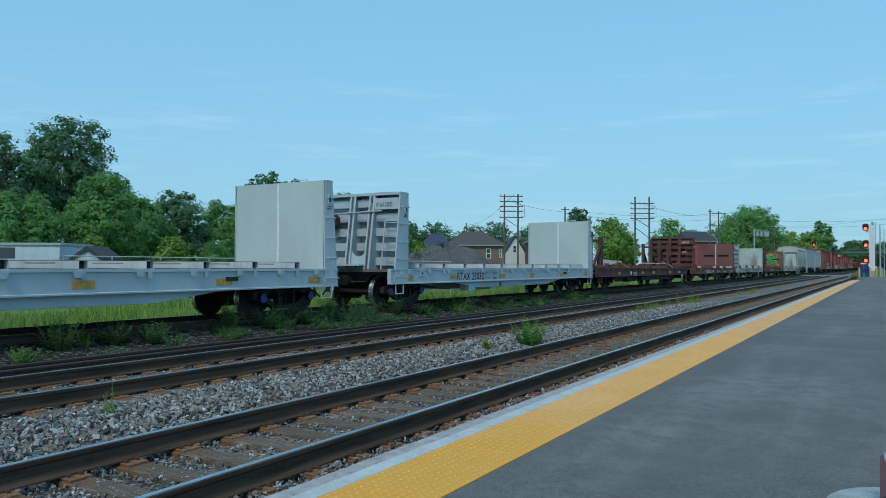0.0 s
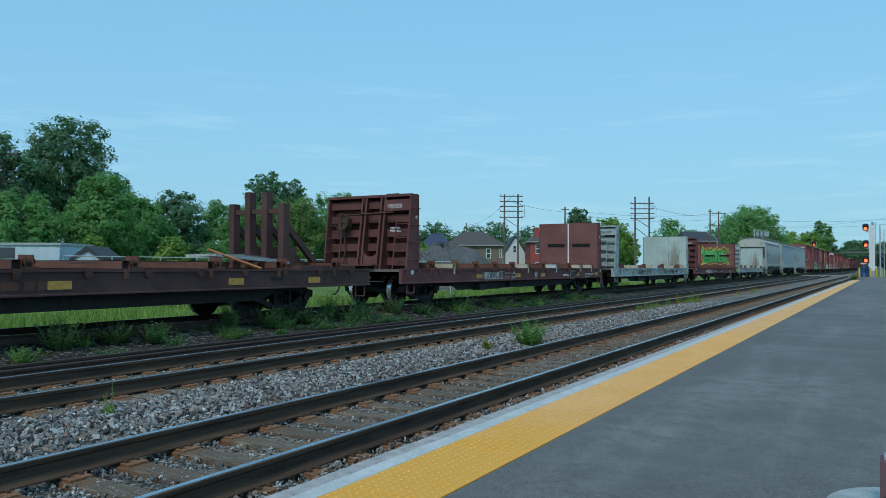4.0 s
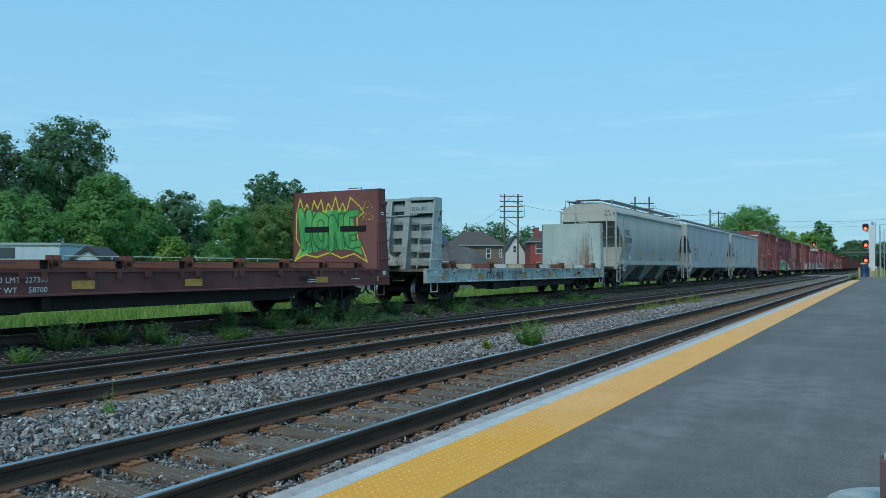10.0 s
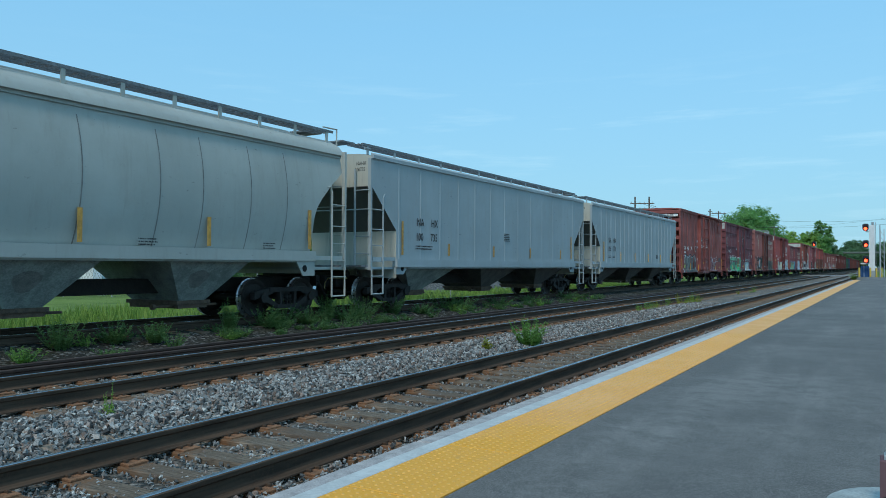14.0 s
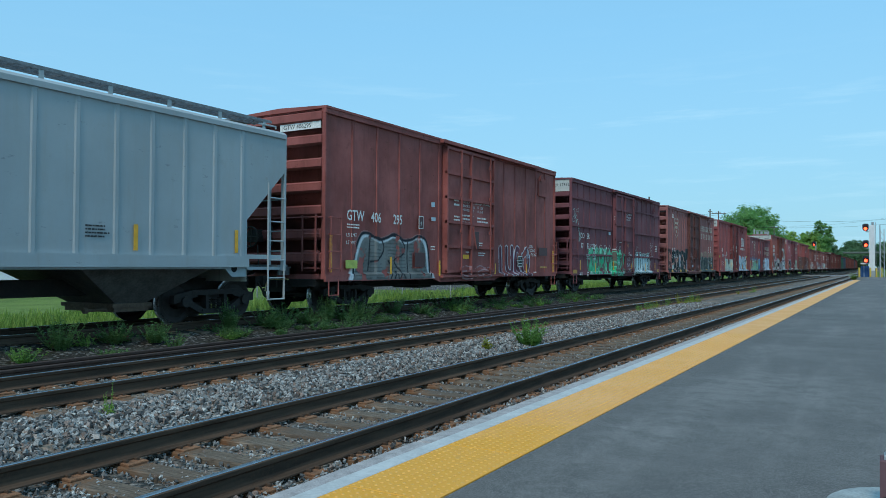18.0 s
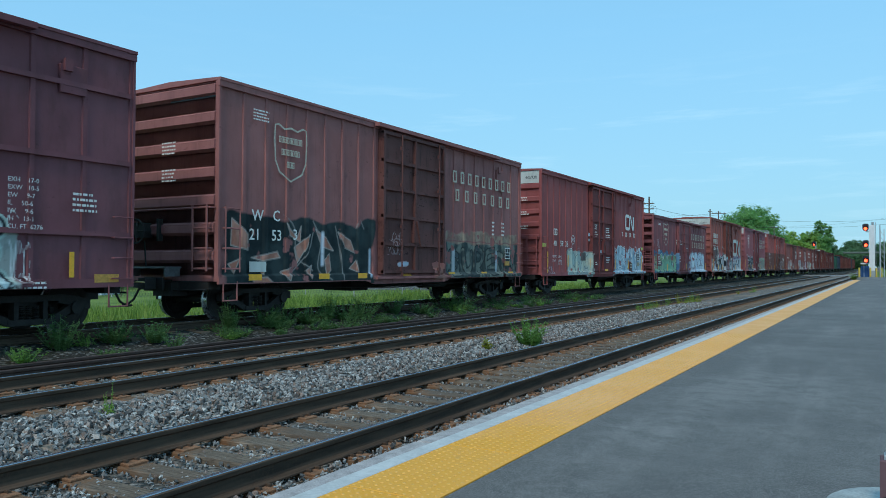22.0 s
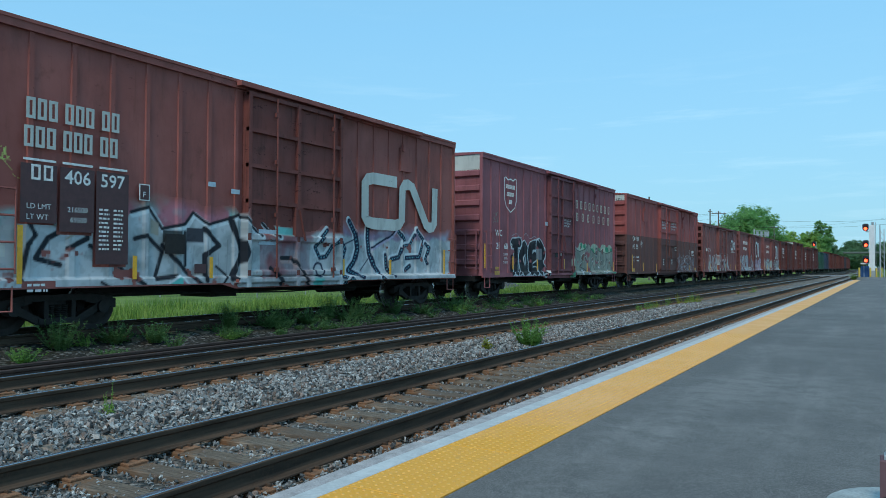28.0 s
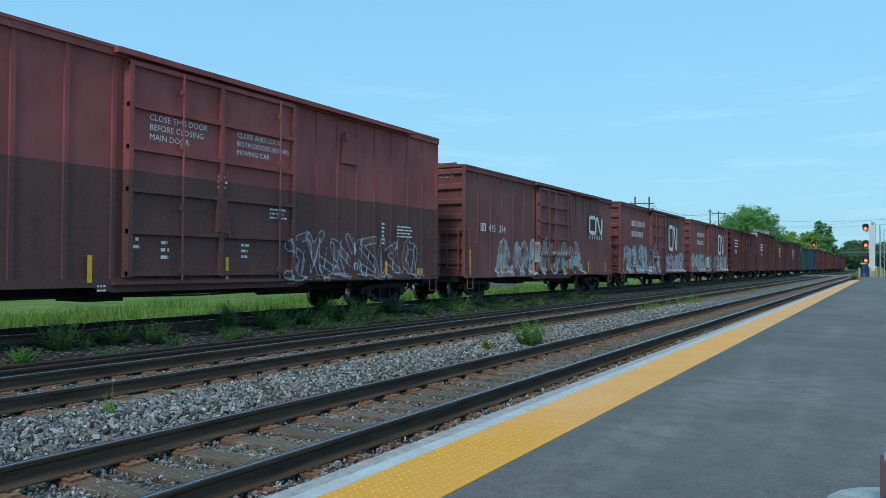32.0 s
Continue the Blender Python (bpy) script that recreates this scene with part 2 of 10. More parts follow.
def yellow_material():
    n = Nodes("tactile_yellow")
    a, b = n.noise(0.5, 5, 0.65), n.noise(9, 4)
    place = n.t.nodes.new("ShaderNodeNewGeometry").outputs["Position"]
    along = n.math("ADD", n.xyz(place)[0], n.math("MULTIPLY_ADD", n.noise(0.9, 5, 0.6, place), 7.0, -3.5))
    c = n.mix(n.step(a, 0.42, 0.58), (0.80, 0.360, 0.032), (0.82, 0.390, 0.07))   # the nearer tiles are newer
    c = n.mix(n.step(along, 4.5, 7.5), c, n.mix(n.step(n.noise(1.2, 4, 0.6, place), 0.4, 0.6), (0.80, 0.375, 0.105), (0.84, 0.425, 0.155)))
    c = n.mix(n.math("MULTIPLY", n.random(), 0.3), c, (0.78, 0.38, 0.08))
    c = n.mix(n.math("MULTIPLY", n.step(b, 0.55, 0.75), 0.25), c, (0.42, 0.27, 0.12))
    return n.done(c, 0.65, 0, b, 0.001, 0.3)


def grass_material(name, c0, c1, c2):
    n = Nodes(name)
    a, b = n.noise(0.28, 4), n.noise(5, 5)
    c = n.mix(n.step(a, 0.35, 0.65), c0, c1)
    return n.done(n.mix(n.math("MULTIPLY", n.step(b, 0.45, 0.7), 0.6), c, c2), 0.9, 0, b, 0.06, 0.1)


def leaf_material(name, dark, lite, through=0.35):
    n = Nodes(name)
    r = n.island()
    f = n.math("MULTIPLY_ADD", n.noise(0.33, 3), 0.7, n.math("MULTIPLY", r, 0.45))
    c = n.mix(n.step(f, 0.3, 0.85), dark, lite)
    m = n.done(c, 0.62, 0, spec=0.25)
    tr, ad = n.t.nodes.new("ShaderNodeBsdfTranslucent"), n.t.nodes.new("ShaderNodeMixShader")
    n.put(tr.inputs[0], n.mix(0.3, c, (0.14, 0.30, 0.05)))
    ad.inputs[0].default_value = through
    n.t.links.new(n.b.outputs[0], ad.inputs[1]), n.t.links.new(tr.outputs[0], ad.inputs[2])
    n.t.links.new(ad.outputs[0], n.t.nodes["Material Output"].inputs["Surface"])
    return m


ASPHALT = asphalt_material()
# bed colour stays below the loose stones' so the gaps between them look shaded
BALLAST = ballast_material("ballast", (0.066, 0.060, 0.052), (0.205, 0.192, 0.172), (0.310, 0.235, 0.175))
# darker bed along the train's track
BALLAST_DARK = ballast_material("dark_ballast", (0.018, 0.018, 0.016), (0.055, 0.052, 0.045), (0.03, 0.032, 0.018))
STONE = stone_material("ballast_stone", (0.042, 0.043, 0.043), (0.520, 0.520, 0.500), (0.320, 0.215, 0.165))
TIE = tie_material()
RAIL = rail_material()
RAIL_TOP = plain("polished_rail", (0.40, 0.43, 0.47), 0.26, 0.9, 0.15, 3.0, 0.0003)
RAIL_DULL = plain("rusty_rail_top", (0.075, 0.046, 0.037), 0.6, 0.3, 0.3, 12.0, 0.001)
PLATE = plain("rusty_plate", (0.245, 0.118, 0.060), 0.85, 0.1, 0.45, 18.0, 0.003)
YELLOW = yellow_material()
DOME = plain("worn_yellow_dome", (0.80, 0.40, 0.075), 0.6, 0, 0.15, 12, 0.0005)
CONCRETE = plain("painted_concrete", (0.500, 0.505, 0.490), 0.8, 0, 0.15, 5.0, 0.003)
TIMBER = plain("weathered_timber", (0.375, 0.340, 0.325), 0.85, 0, 0.3, 9.0, 0.006)
GRASS = grass_material("grass", (0.085, 0.145, 0.032), (0.162, 0.232, 0.056), (0.232, 0.265, 0.092))
BLADE = leaf_material("grass_blades", (0.092, 0.175, 0.032), (0.40, 0.50, 0.12), 0.5)

# ---- plan: rails run along x; z = 0 is the top of the two near tracks ----
TRACK1, TRACK2, TRACK3 = 4.736, 9.001, 13.986
LIFT3 = 0.20           # the train's track lies a little higher
CAR_Z = 0.168          # base of the car bodies' own heights
GAUGE = 0.735          # half the distance of the rail heads
FAR = 700.0
PLAT_Z, PLAT_EDGE = 0.122, 3.10

# ground: one sheet to the horizon, with the track bed in its profile
def bed(y):
    """Height of the ground across the tracks."""
    pts = ((-3000, -0.6), (-40, -0.5), (2.4, -0.42), (3.0, -0.27), (3.5, -0.25), (5.9, -0.23), (6.2, -0.13), (7.3, -0.13),
           (7.7, -0.22), (10.1, -0.21), (10.8, -0.16), (12.3, -0.10), (13.0, 0.02), (15.0, 0.02), (16.0, -0.25), (18.0, -0.35), (3000, -0.4))
    for (a, p), (b, q) in zip(pts, pts[1:]):
        if y <= b:
            return p + (q - p) * (y - a) / (b - a)
    return -0.4


def build_ground():
    ys = [-2500, -300, -60, -10, 2.4, 3.0, 3.5] + [3.5 + 0.3 * k for k in range(1, 43)] + [17, 18, 20, 24, 30, 45, 80, 200, 700, 2500]
    xs = [-2500, -400, -80, -20, -5] + [-4 + 0.5 * k for k in range(110)] + [52, 56, 62, 70, 80, 95, 120, 160, 220, 320, 450, 700, 1200, 2500]
    rows = []
    for x in xs:
        rows.append([(x, y, bed(y) + (0.035 * noise.noise((x * 0.7, y * 0.9, 0)) + 0.02 * noise.noise((x * 2.5, y * 2.5, 3)) if 3.4 < y < 40 and -5 < x < 60 else 0)) for y in ys])
    s = Shape().grid(rows)
    me = bpy.data.meshes.new("ground")
    me.from_pydata(s.v, [], s.f)
    for m in (GRASS, BALLAST, BALLAST_DARK):
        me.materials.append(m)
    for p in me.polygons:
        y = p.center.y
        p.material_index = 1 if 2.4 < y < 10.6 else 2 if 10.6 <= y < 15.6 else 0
    me.polygons.foreach_set("use_smooth", [True] * len(me.polygons))
    tagged(new("ground", me), "grassy ground with grey crushed-stone track bed", "ground", kind="structure")


build_ground()


def build_platform():
    plat = thing("platform", "dark grey asphalt station platform with yellow tactile edge", "platform", kind="structure",
                 shape=Shape().slab(-60, 121.5, -40, 2.196, -0.6, PLAT_Z, 0.01), material=ASPHALT)
    part("edge_kerb", Shape().slab(-60, 90, 2.806, 2.945, -0.5, PLAT_Z, 0.008), CONCRETE, plat, "pale grey painted concrete edge strip")
    for k in range(-2, 14):
        part("edge_timber", Shape().slab(k * 4.9 + 0.01, (k + 1) * 4.9 - 0.01, 2.948, PLAT_EDGE, -0.35, PLAT_Z - 0.012, 0.012), TIMBER, plat, "weathered grey timber fender")
    part("tactile_bedding", Shape().box(-60, 90, 2.198, 2.804, -0.3, PLAT_Z - 0.012), CONCRETE, plat)
    # tactile tiles, each with its rows of domes
    dome = Shape().slab(0.003, 1.217, 0.002, 0.604, -0.012, 0.001, 0.003)
    for i in range(20):
        for j in range(10):
            cx, cy = 0.03 + i * 0.0609, 0.03 + j * 0.0605
            a = [(cx + 0.0125 * math.cos(t * math.pi / 3), cy + 0.0125 * math.sin(t * math.pi / 3), 0.001) for t in range(6)]
            b = [(cx + 0.0085 * math.cos(t * math.pi / 3), cy + 0.0085 * math.sin(t * math.pi / 3), 0.0055) for t in range(6)]
            dome.add(a + b, [tuple(range(6, 12))] + [(t, (t + 1) % 6, 6 + (t + 1) % 6, 6 + t) for t in range(6)])
    tile = dome.mesh("tactile_tile", [YELLOW, DOME])
    for p in tile.polygons:
        if max(tile.vertices[i].co.z for i in p.vertices) > 0.003:
            p.material_index = 1
    flat = Shape().slab(0.003, 1.217, 0.002, 0.604, -0.012, 0.001, 0.003).mesh("tactile_tile", YELLOW)
    for k in range(-20, 72):
        part("tactile_tile", tile if 0 <= k < 11 else flat, None, plat, at=pose(2.44 + k * 1.22, 2.199, PLAT_Z))


build_platform()


# ---- tracks ----
def rail_profile():
    half = [(0.070, -0.172), (0.070, -0.160), (0.018, -0.143), (0.010, -0.125), (0.010, -0.055), (0.034, -0.038), (0.037, -0.008), (0.030, 0.0)]
    return half + [(-a, b) for a, b in half[::-1]]


def rail_shape(y, z, x0=-345.0, x1=FAR):
    return Shape().prism([(y + a, z + b) for a, b in rail_profile()], "x", x0, x1)


def head_shape(y, z, x0=-345.0, x1=FAR):
    return Shape().prism([(y - 0.026, z), (y + 0.026, z), (y + 0.02, z + 0.004), (y - 0.02, z + 0.004)], "x", x0, x1)


def plate_mesh():
    s = Shape().slab(-0.095, 0.095, -0.175, 0.175, 0.0, 0.02, 0.006)
    for x in (-0.06, 0.045):
        for y in (-0.092, 0.092):
            s.slab(x - 0.013, x + 0.013, y - 0.022, y + 0.022, 0.02, 0.042, 0.006)
    me = s.mesh("tie_plate", [PLATE, RAIL])
    for p in me.polygons:
        if min(me.vertices[i].co.z for i in p.vertices) > 0.015 and max(abs(me.vertices[i].co.y) for i in p.vertices) < 0.12:
            p.material_index = 1
    return me


PLATE_MESH = plate_mesh()
TIE_MESH = [Shape().slab(-0.115, 0.115, -1.3, 1.3, -0.17, 0.0, 0.012).mesh("tie", TIE) for _ in range(3)]


def build_track(y, z, label, spacing, first, count, dull=False):
    tr = thing("railway_track", label, "railway track", kind="structure", shape=rail_shape(y - GAUGE, z), material=RAIL)
    part("rail", rail_shape(y + GAUGE, z), RAIL, tr)
    for s in (-1, 1):
        part("rail_head", head_shape(y + s * GAUGE, z), RAIL_TOP, tr, "polished steel running surface")
    rng = random.Random(int(y * 100))
    for k in range(count):
        x = first + k * spacing + rng.uniform(-0.03, 0.03)
        part("tie", TIE_MESH[k % 3], None, tr, at=pose(x, y + rng.uniform(-0.04, 0.04), z - 0.194 + rng.uniform(-0.006, 0.004), 0, 0, rng.uniform(-1.2, 1.2)))
        if x < 32:
            for s in (-1, 1):
                part("tie_plate", PLATE_MESH, None, tr, at=pose(x, y + s * GAUGE, z - 0.195))
    return tr


build_track(TRACK1, 0, "main railway track with rusty rails on worn wooden ties", 0.535, -6.02, 202)
build_track(TRACK2, 0, "second railway track with rusty rails on wooden ties", 0.535, -5.72, 162)
build_track(TRACK3, LIFT3, "weedy railway track under the freight train", 0.56, -4.72, 76)
# two spare rusty rails lying beside the second track
for off in (0.52, 0.98):
    thing("spare_rail", "rusty spare rail lying beside the track", "rail", group="spare rails", shape=rail_shape(TRACK2 + GAUGE + off, 0.015, -12, 62), material=RAIL_DULL)


def stones(name, label, x0, x1, y0, y1, count, size, top, seed, thin=None):
    """Loose crushed stone lying on the bed."""
    rng = np.random.default_rng(seed)
    u = rng.random(count)
    xs = x0 + (x1 - x0) * u ** 1.7
    ys = rng.uniform(y0, y1, count)
    corner = np.array([(a, b, c) for c in (-1, 1) for b in (-1, 1) for a in (-1, 1)], float)
    quad = np.array([(0, 2, 3, 1), (4, 5, 7, 6), (0, 1, 5, 4), (2, 6, 7, 3), (0, 4, 6, 2), (1, 3, 7, 5)])
    keep = np.array([thin is None or thin(a, b) for a, b in zip(xs, ys)])
    xs, ys = xs[keep], ys[keep]
    m = len(xs)
    q = np.linalg.qr(rng.normal(size=(m, 3, 3)))[0]
    s = size * rng.uniform(0.5, 1.4, (m, 1)) * np.stack([np.ones(m), rng.uniform(0.6, 1, m), rng.uniform(0.45, 0.8, m)], 1)
    p = corner[None] * rng.uniform(0.22, 1.0, (m, 8, 3)) * s[:, None]
    zs = np.array([top(v) for v in ys]) + rng.uniform(-0.2, 1.5, m) * size
    p = np.einsum("mij,mkj->mki", q, p) + np.stack([xs, ys, zs], 1)[:, None]
    faces = (quad[None] + 8 * np.arange(m)[:, None, None]).reshape(-1, 4)
    me = leaf_mesh(name, p.reshape(-1, 3), faces, STONE)
    me.shade_flat()
    tagged(new(name, me), label, "gravel", kind="stuff")


stones("ballast_stones", "grey crushed granite ballast between the tracks", 0.0, 34, 5.95, 7.75, 34000, 0.029, bed, 1)
stones("crib_stones", "grey ballast stones lying between the wooden ties", 1.5, 26, 3.2, 6.1, 15000, 0.018, lambda y: -0.228, 2)
stones("verge_stones", "dark ballast stones under the platform's edge", 2.5, 24, 3.12, 3.92, 3600, 0.022, lambda y: -0.20, 4)
stones("crib_stones_beyond", "dusty ballast stones between the second track's ties", 4.0, 34, 7.7, 11.0, 9500, 0.022, lambda y: -0.225, 3)


# ---- train materials ----
def car_paint(name, base, rust=(0.10, 0.045, 0.025), wear=0.4, two=None, grime=(0.045, 0.038, 0.034), fade=0.12, rough=0.55, runs=()):
    """Weathered freight-car paint: faded patches, rust streaks running down and grime.
    two: (height, colour) of a differently painted lower half."""
    n = Nodes(name)
    x, y, z = n.xyz()
    big, fine = n.noise(0.55, 5, 0.6), n.noise(11, 5, 0.65)
    c = n.mix(n.step(big, 0.3, 0.7), tuple(v * (1 - fade) for v in base), tuple(min(1, v * (1 + fade) + 0.01) for v in base))
    if two:
        edge = n.math("MULTIPLY_ADD", n.math("SUBTRACT", n.noise(0.5, 3), 0.5), 0.05, two[0])
        c = n.mix(n.math("LESS_THAN", z, edge), c, n.mix(n.step(fine, 0.3, 0.7), tuple(v * 0.8 for v in two[1]), two[1]))
    streak = n.noise(3.2, 6, 0.7, n.mapped((2.2, 2.2, 0.16)))
    spots = n.step(n.noise(2.1, 7, 0.7), 0.62 - 0.08 * wear, 0.72)
    c = n.mix(n.math("MULTIPLY", n.step(streak, 0.52, 0.76), wear), c, rust)
    c = n.mix(n.math("MULTIPLY", spots, wear * 0.8), c, rust)
    dirt = n.noise(1.6, 6, 0.7, n.mapped((1.4, 1.4, 0.4), (7, 3, 1)))
    c = n.mix(n.math("MULTIPLY", n.step(dirt, 0.45, 0.72), 0.30), c, grime)
    scab = n.noise(5.5, 6, 0.75, n.mapped((0.55, 0.55, 1.3), (2, 9, 4)))
    c = n.mix(n.math("MULTIPLY", n.step(scab, 0.655 - 0.07 * wear, 0.70 - 0.07 * wear), min(0.85, 1.6 * wear)), c, tuple(v * 0.35 for v in base))
    chip = n.noise(16, 4, 0.7, n.mapped((0.35, 0.35, 1.6), (5, 1, 8)))
    c = n.mix(n.math("MULTIPLY", n.step(chip, 0.70, 0.74), 0.5 * wear), c, tuple(min(0.6, v * 1.6 + 0.06) for v in base))
    for y0, half, z1 in runs:   # long rust runs below fittings
        off = n.math("ABSOLUTE", n.math("ADD", n.math("SUBTRACT", y, y0), n.math("MULTIPLY_ADD", n.noise(1.7, 4), 0.5, -0.25)))
        thin = n.step(n.noise(9, 5, 0.7, n.mapped((1, 1, 0.05), (y0, 0, 0))), 0.42, 0.60)
        drip = n.step(n.noise(26, 4, 0.75, n.mapped((1, 1, 0.035), (0, y0 * 3, 0))), 0.56, 0.64)
        down = n.step(n.math("ADD", z, n.math("MULTIPLY", streak, 1.2)), z1 + 1.1, z1 - 0.5)
        m = n.math("MULTIPLY", n.step(off, half * 1.1, half * 0.3), down)
        c = n.mix(n.math("MULTIPLY", n.math("MULTIPLY", m, n.math("MULTIPLY_ADD", thin, 0.5, 0.5)), 0.95), c, n.mix(streak, (0.15, 0.085, 0.05), (0.27, 0.17, 0.10)))
        wide = n.math("MULTIPLY", n.step(off, half * 2.2, half), n.step(z, z1 + 0.9, z1 + 0.5))
        c = n.mix(n.math("MULTIPLY", n.math("MULTIPLY", wide, drip), 0.85), c, (0.08, 0.045, 0.03))
        low = n.math("MULTIPLY", n.step(z, 2.1, 1.3), n.step(n.noise(2.5, 5, 0.7), 0.45, 0.65))
        c = n.mix(n.math("MULTIPLY", low, 0.35), c, rust)
    f = n.math("MULTIPLY_ADD", fine, 0.5, n.math("MULTIPLY", big, 0.5))
    return n.done(c, n.math("MULTIPLY_ADD", fine, 0.25, rough + 0.02), 0, f, 0.004, 0.12)


STEEL = plain("dark_running_gear", (0.024, 0.020, 0.018), 0.8, 0.1, 0.4, 8, 0.004)
WHEEL = plain("wheel_steel", (0.032, 0.025, 0.022), 0.7, 0.3, 0.4, 9, 0.003)
TREAD = plain("wheel_tread", (0.62, 0.62, 0.63), 0.28, 0.9, 0.15, 9, 0.0005)
WHITE = plain("white_lettering", (0.76, 0.76, 0.73), 0.7, 0, 0.2, 14, 0.0005)
CREAM = plain("cream_lettering", (0.50, 0.45, 0.36), 0.7, 0, 0.3, 14, 0.0005)
BLACK = plain("black_lettering", (0.03, 0.032, 0.035), 0.7, 0, 0.2, 14, 0.0005)
REFLECT = plain("yellow_reflector", (0.90, 0.43, 0.03), 0.5, 0, 0.15, 10, 0.0005)
REFLECT_OLD = plain("orange_reflector", (0.56, 0.29, 0.06), 0.6, 0, 0.3, 10, 0.0005)
BLUE = plain("blue_bearing_cap", (0.03, 0.05, 0.28), 0.5, 0, 0.3, 10, 0.0005)
YELLOWISH = plain("brass_hose", (0.42, 0.33, 0.14), 0.5, 0.3, 0.3, 10, 0.001)
ROOF = plain("galvanised_walkway", (0.20, 0.21, 0.22), 0.6, 0.4, 0.3, 10, 0.002)
SLING = plain("orange_strap", (0.62, 0.22, 0.08), 0.8, 0, 0.2, 10, 0.001)
BOARD = plain("grey_lumber", (0.40, 0.40, 0.38), 0.85, 0, 0.3, 7, 0.004)
RISER_WHITE = car_paint("riser_grey_white", (0.50, 0.54, 0.54), wear=0.15)
RISER_CREAM = car_paint("riser_cream", (0.50, 0.45, 0.33), wear=0.5)
RISER_BROWN = car_paint("riser_brown", (0.16, 0.07, 0.05), wear=0.4)

HALF = 1.6   # half a car's width
SPEED = 9.8  # metres a second towards -x
ROLLERS = []


# ---- running gear, shared by all cars ----
def wheelset_mesh():
    s = Shape().tube((0, -1.0, 0), (0, 1.0, 0), 0.085, 10)
    for sy in (-1, 1):
        o = sy * GAUGE
        prof = ((0.10, o - sy * 0.09), (0.17, o + sy * 0.06), (0.34, o + sy * 0.035), (0.385, o + sy * 0.07), (0.457, o + sy * 0.07), (0.462, o - sy * 0.045),
                (0.487, o - sy * 0.05), (0.487, o - sy * 0.075), (0.38, o - sy * 0.08), (0.34, o - sy * 0.04), (0.17, o - sy * 0.06))
        n = 28
        rows = [[(math.cos(2 * math.pi * k / n) * r, y, math.sin(2 * math.pi * k / n) * r) for r, y in prof] for k in range(n + 1)]
        s.grid(rows)
    me = s.mesh("wheelset", [WHEEL, TREAD], True)
    for p in me.polygons:
        r = [math.hypot(me.vertices[i].co.x, me.vertices[i].co.z) for i in p.vertices]
        if min(r) > 0.455:
            p.material_index = 1
    return me


def sideframe_shape(y):
    s = Shape()
    s.prism([(0 + a, b) for a, b in [(-1.15, 0.42), (-1.15, 0.60), (-0.66, 0.70), (-0.5, 0.56)]], "y", y - 0.07, y + 0.07)
    s.prism([(-a, b) for a, b in [(-1.15, 0.42), (-1.15, 0.60), (-0.66, 0.70), (-0.5, 0.56)]], "y", y - 0.07, y + 0.07)
    s.prism([(-0.66, 0.59), (0.66, 0.59), (0.66, 0.70), (-0.66, 0.70)], "y", y - 0.08, y + 0.08)
    s.prism([(-0.40, 0.18), (0.40, 0.18), (0.40, 0.28), (-0.40, 0.28)], "y", y - 0.10, y + 0.10)
    for d in (-1, 1):
        s.prism([(d * 0.40, 0.18), (d * 0.95, 0.46), (d * 0.80, 0.54), (d * 0.33, 0.28)], "y", y - 0.07, y + 0.07)
        s.prism([(d * 0.22, 0.26), (d * 0.30, 0.26), (d * 0.30, 0.60), (d * 0.22, 0.60)], "y", y - 0.09, y + 0.09)
        s.tube((d * 0.86, y - 0.13, 0.457), (d * 0.86, y + 0.1, 0.457), 0.12, 12)
    return s


def spring_shape(y):
    """One coil spring, its turns showing as rings."""
    prof = [(0.052 + 0.014 * math.cos(k * math.pi), 0.28 + 0.24 * k / 14) for k in range(15)]
    return Shape().grid([[(math.cos(a * math.pi / 5) * r, y + math.sin(a * math.pi / 5) * r, z) for r, z in prof] for a in range(11)])


GEAR = {}


def build_gear():
    GEAR["wheel"] = wheelset_mesh()
    s = Shape().box(-0.18, 0.18, -1.0, 1.0, 0.42, 0.66)
    s.box(-0.62, -0.5, -0.85, 0.85, 0.36, 0.46).box(0.5, 0.62, -0.85, 0.85, 0.36, 0.46)
    GEAR["bolster"] = s.mesh("truck", STEEL)
    for n, y in (("near", -1.02), ("far", 1.02)):
        GEAR["frame_" + n] = sideframe_shape(y).mesh("side_frame", STEEL)
        GEAR["spring_" + n] = spring_shape(y).mesh("spring", STEEL)
    GEAR["cap"] = Shape().tube((0, -1.17, 0.457), (0, -1.14, 0.457), 0.11, 12).mesh("bearing_cap", BLUE)
    c = Shape().box(0, 0.55, -0.09, 0.09, 0.76, 0.94).box(0.45, 0.72, -0.14, 0.10, 0.74, 0.99).box(0.60, 0.78, 0.05, 0.16, 0.76, 0.98)
    c.box(0.40, 0.44, -0.3, 0.3, 0.70, 1.0)
    GEAR["coupler"] = c.mesh("coupler", STEEL)
    h = Shape().path([(0.35, -0.35, 0.86), (0.50, -0.36, 0.70), (0.62, -0.34, 0.52), (0.80, -0.3, 0.42), (0.98, -0.24, 0.42)], 0.025, 6)
    GEAR["hose"] = h.mesh("brake_hose", STEEL, True)
    a = Shape().path([(0.15, -1.45, 0.95), (0.45, -1.3, 0.93), (0.50, -0.6, 0.92), (0.62, -0.4, 0.78), (0.60, -0.4, 0.62)], 0.014, 5)
    GEAR["lever"] = a.mesh("uncoupling_lever", YELLOWISH, True)


build_gear()


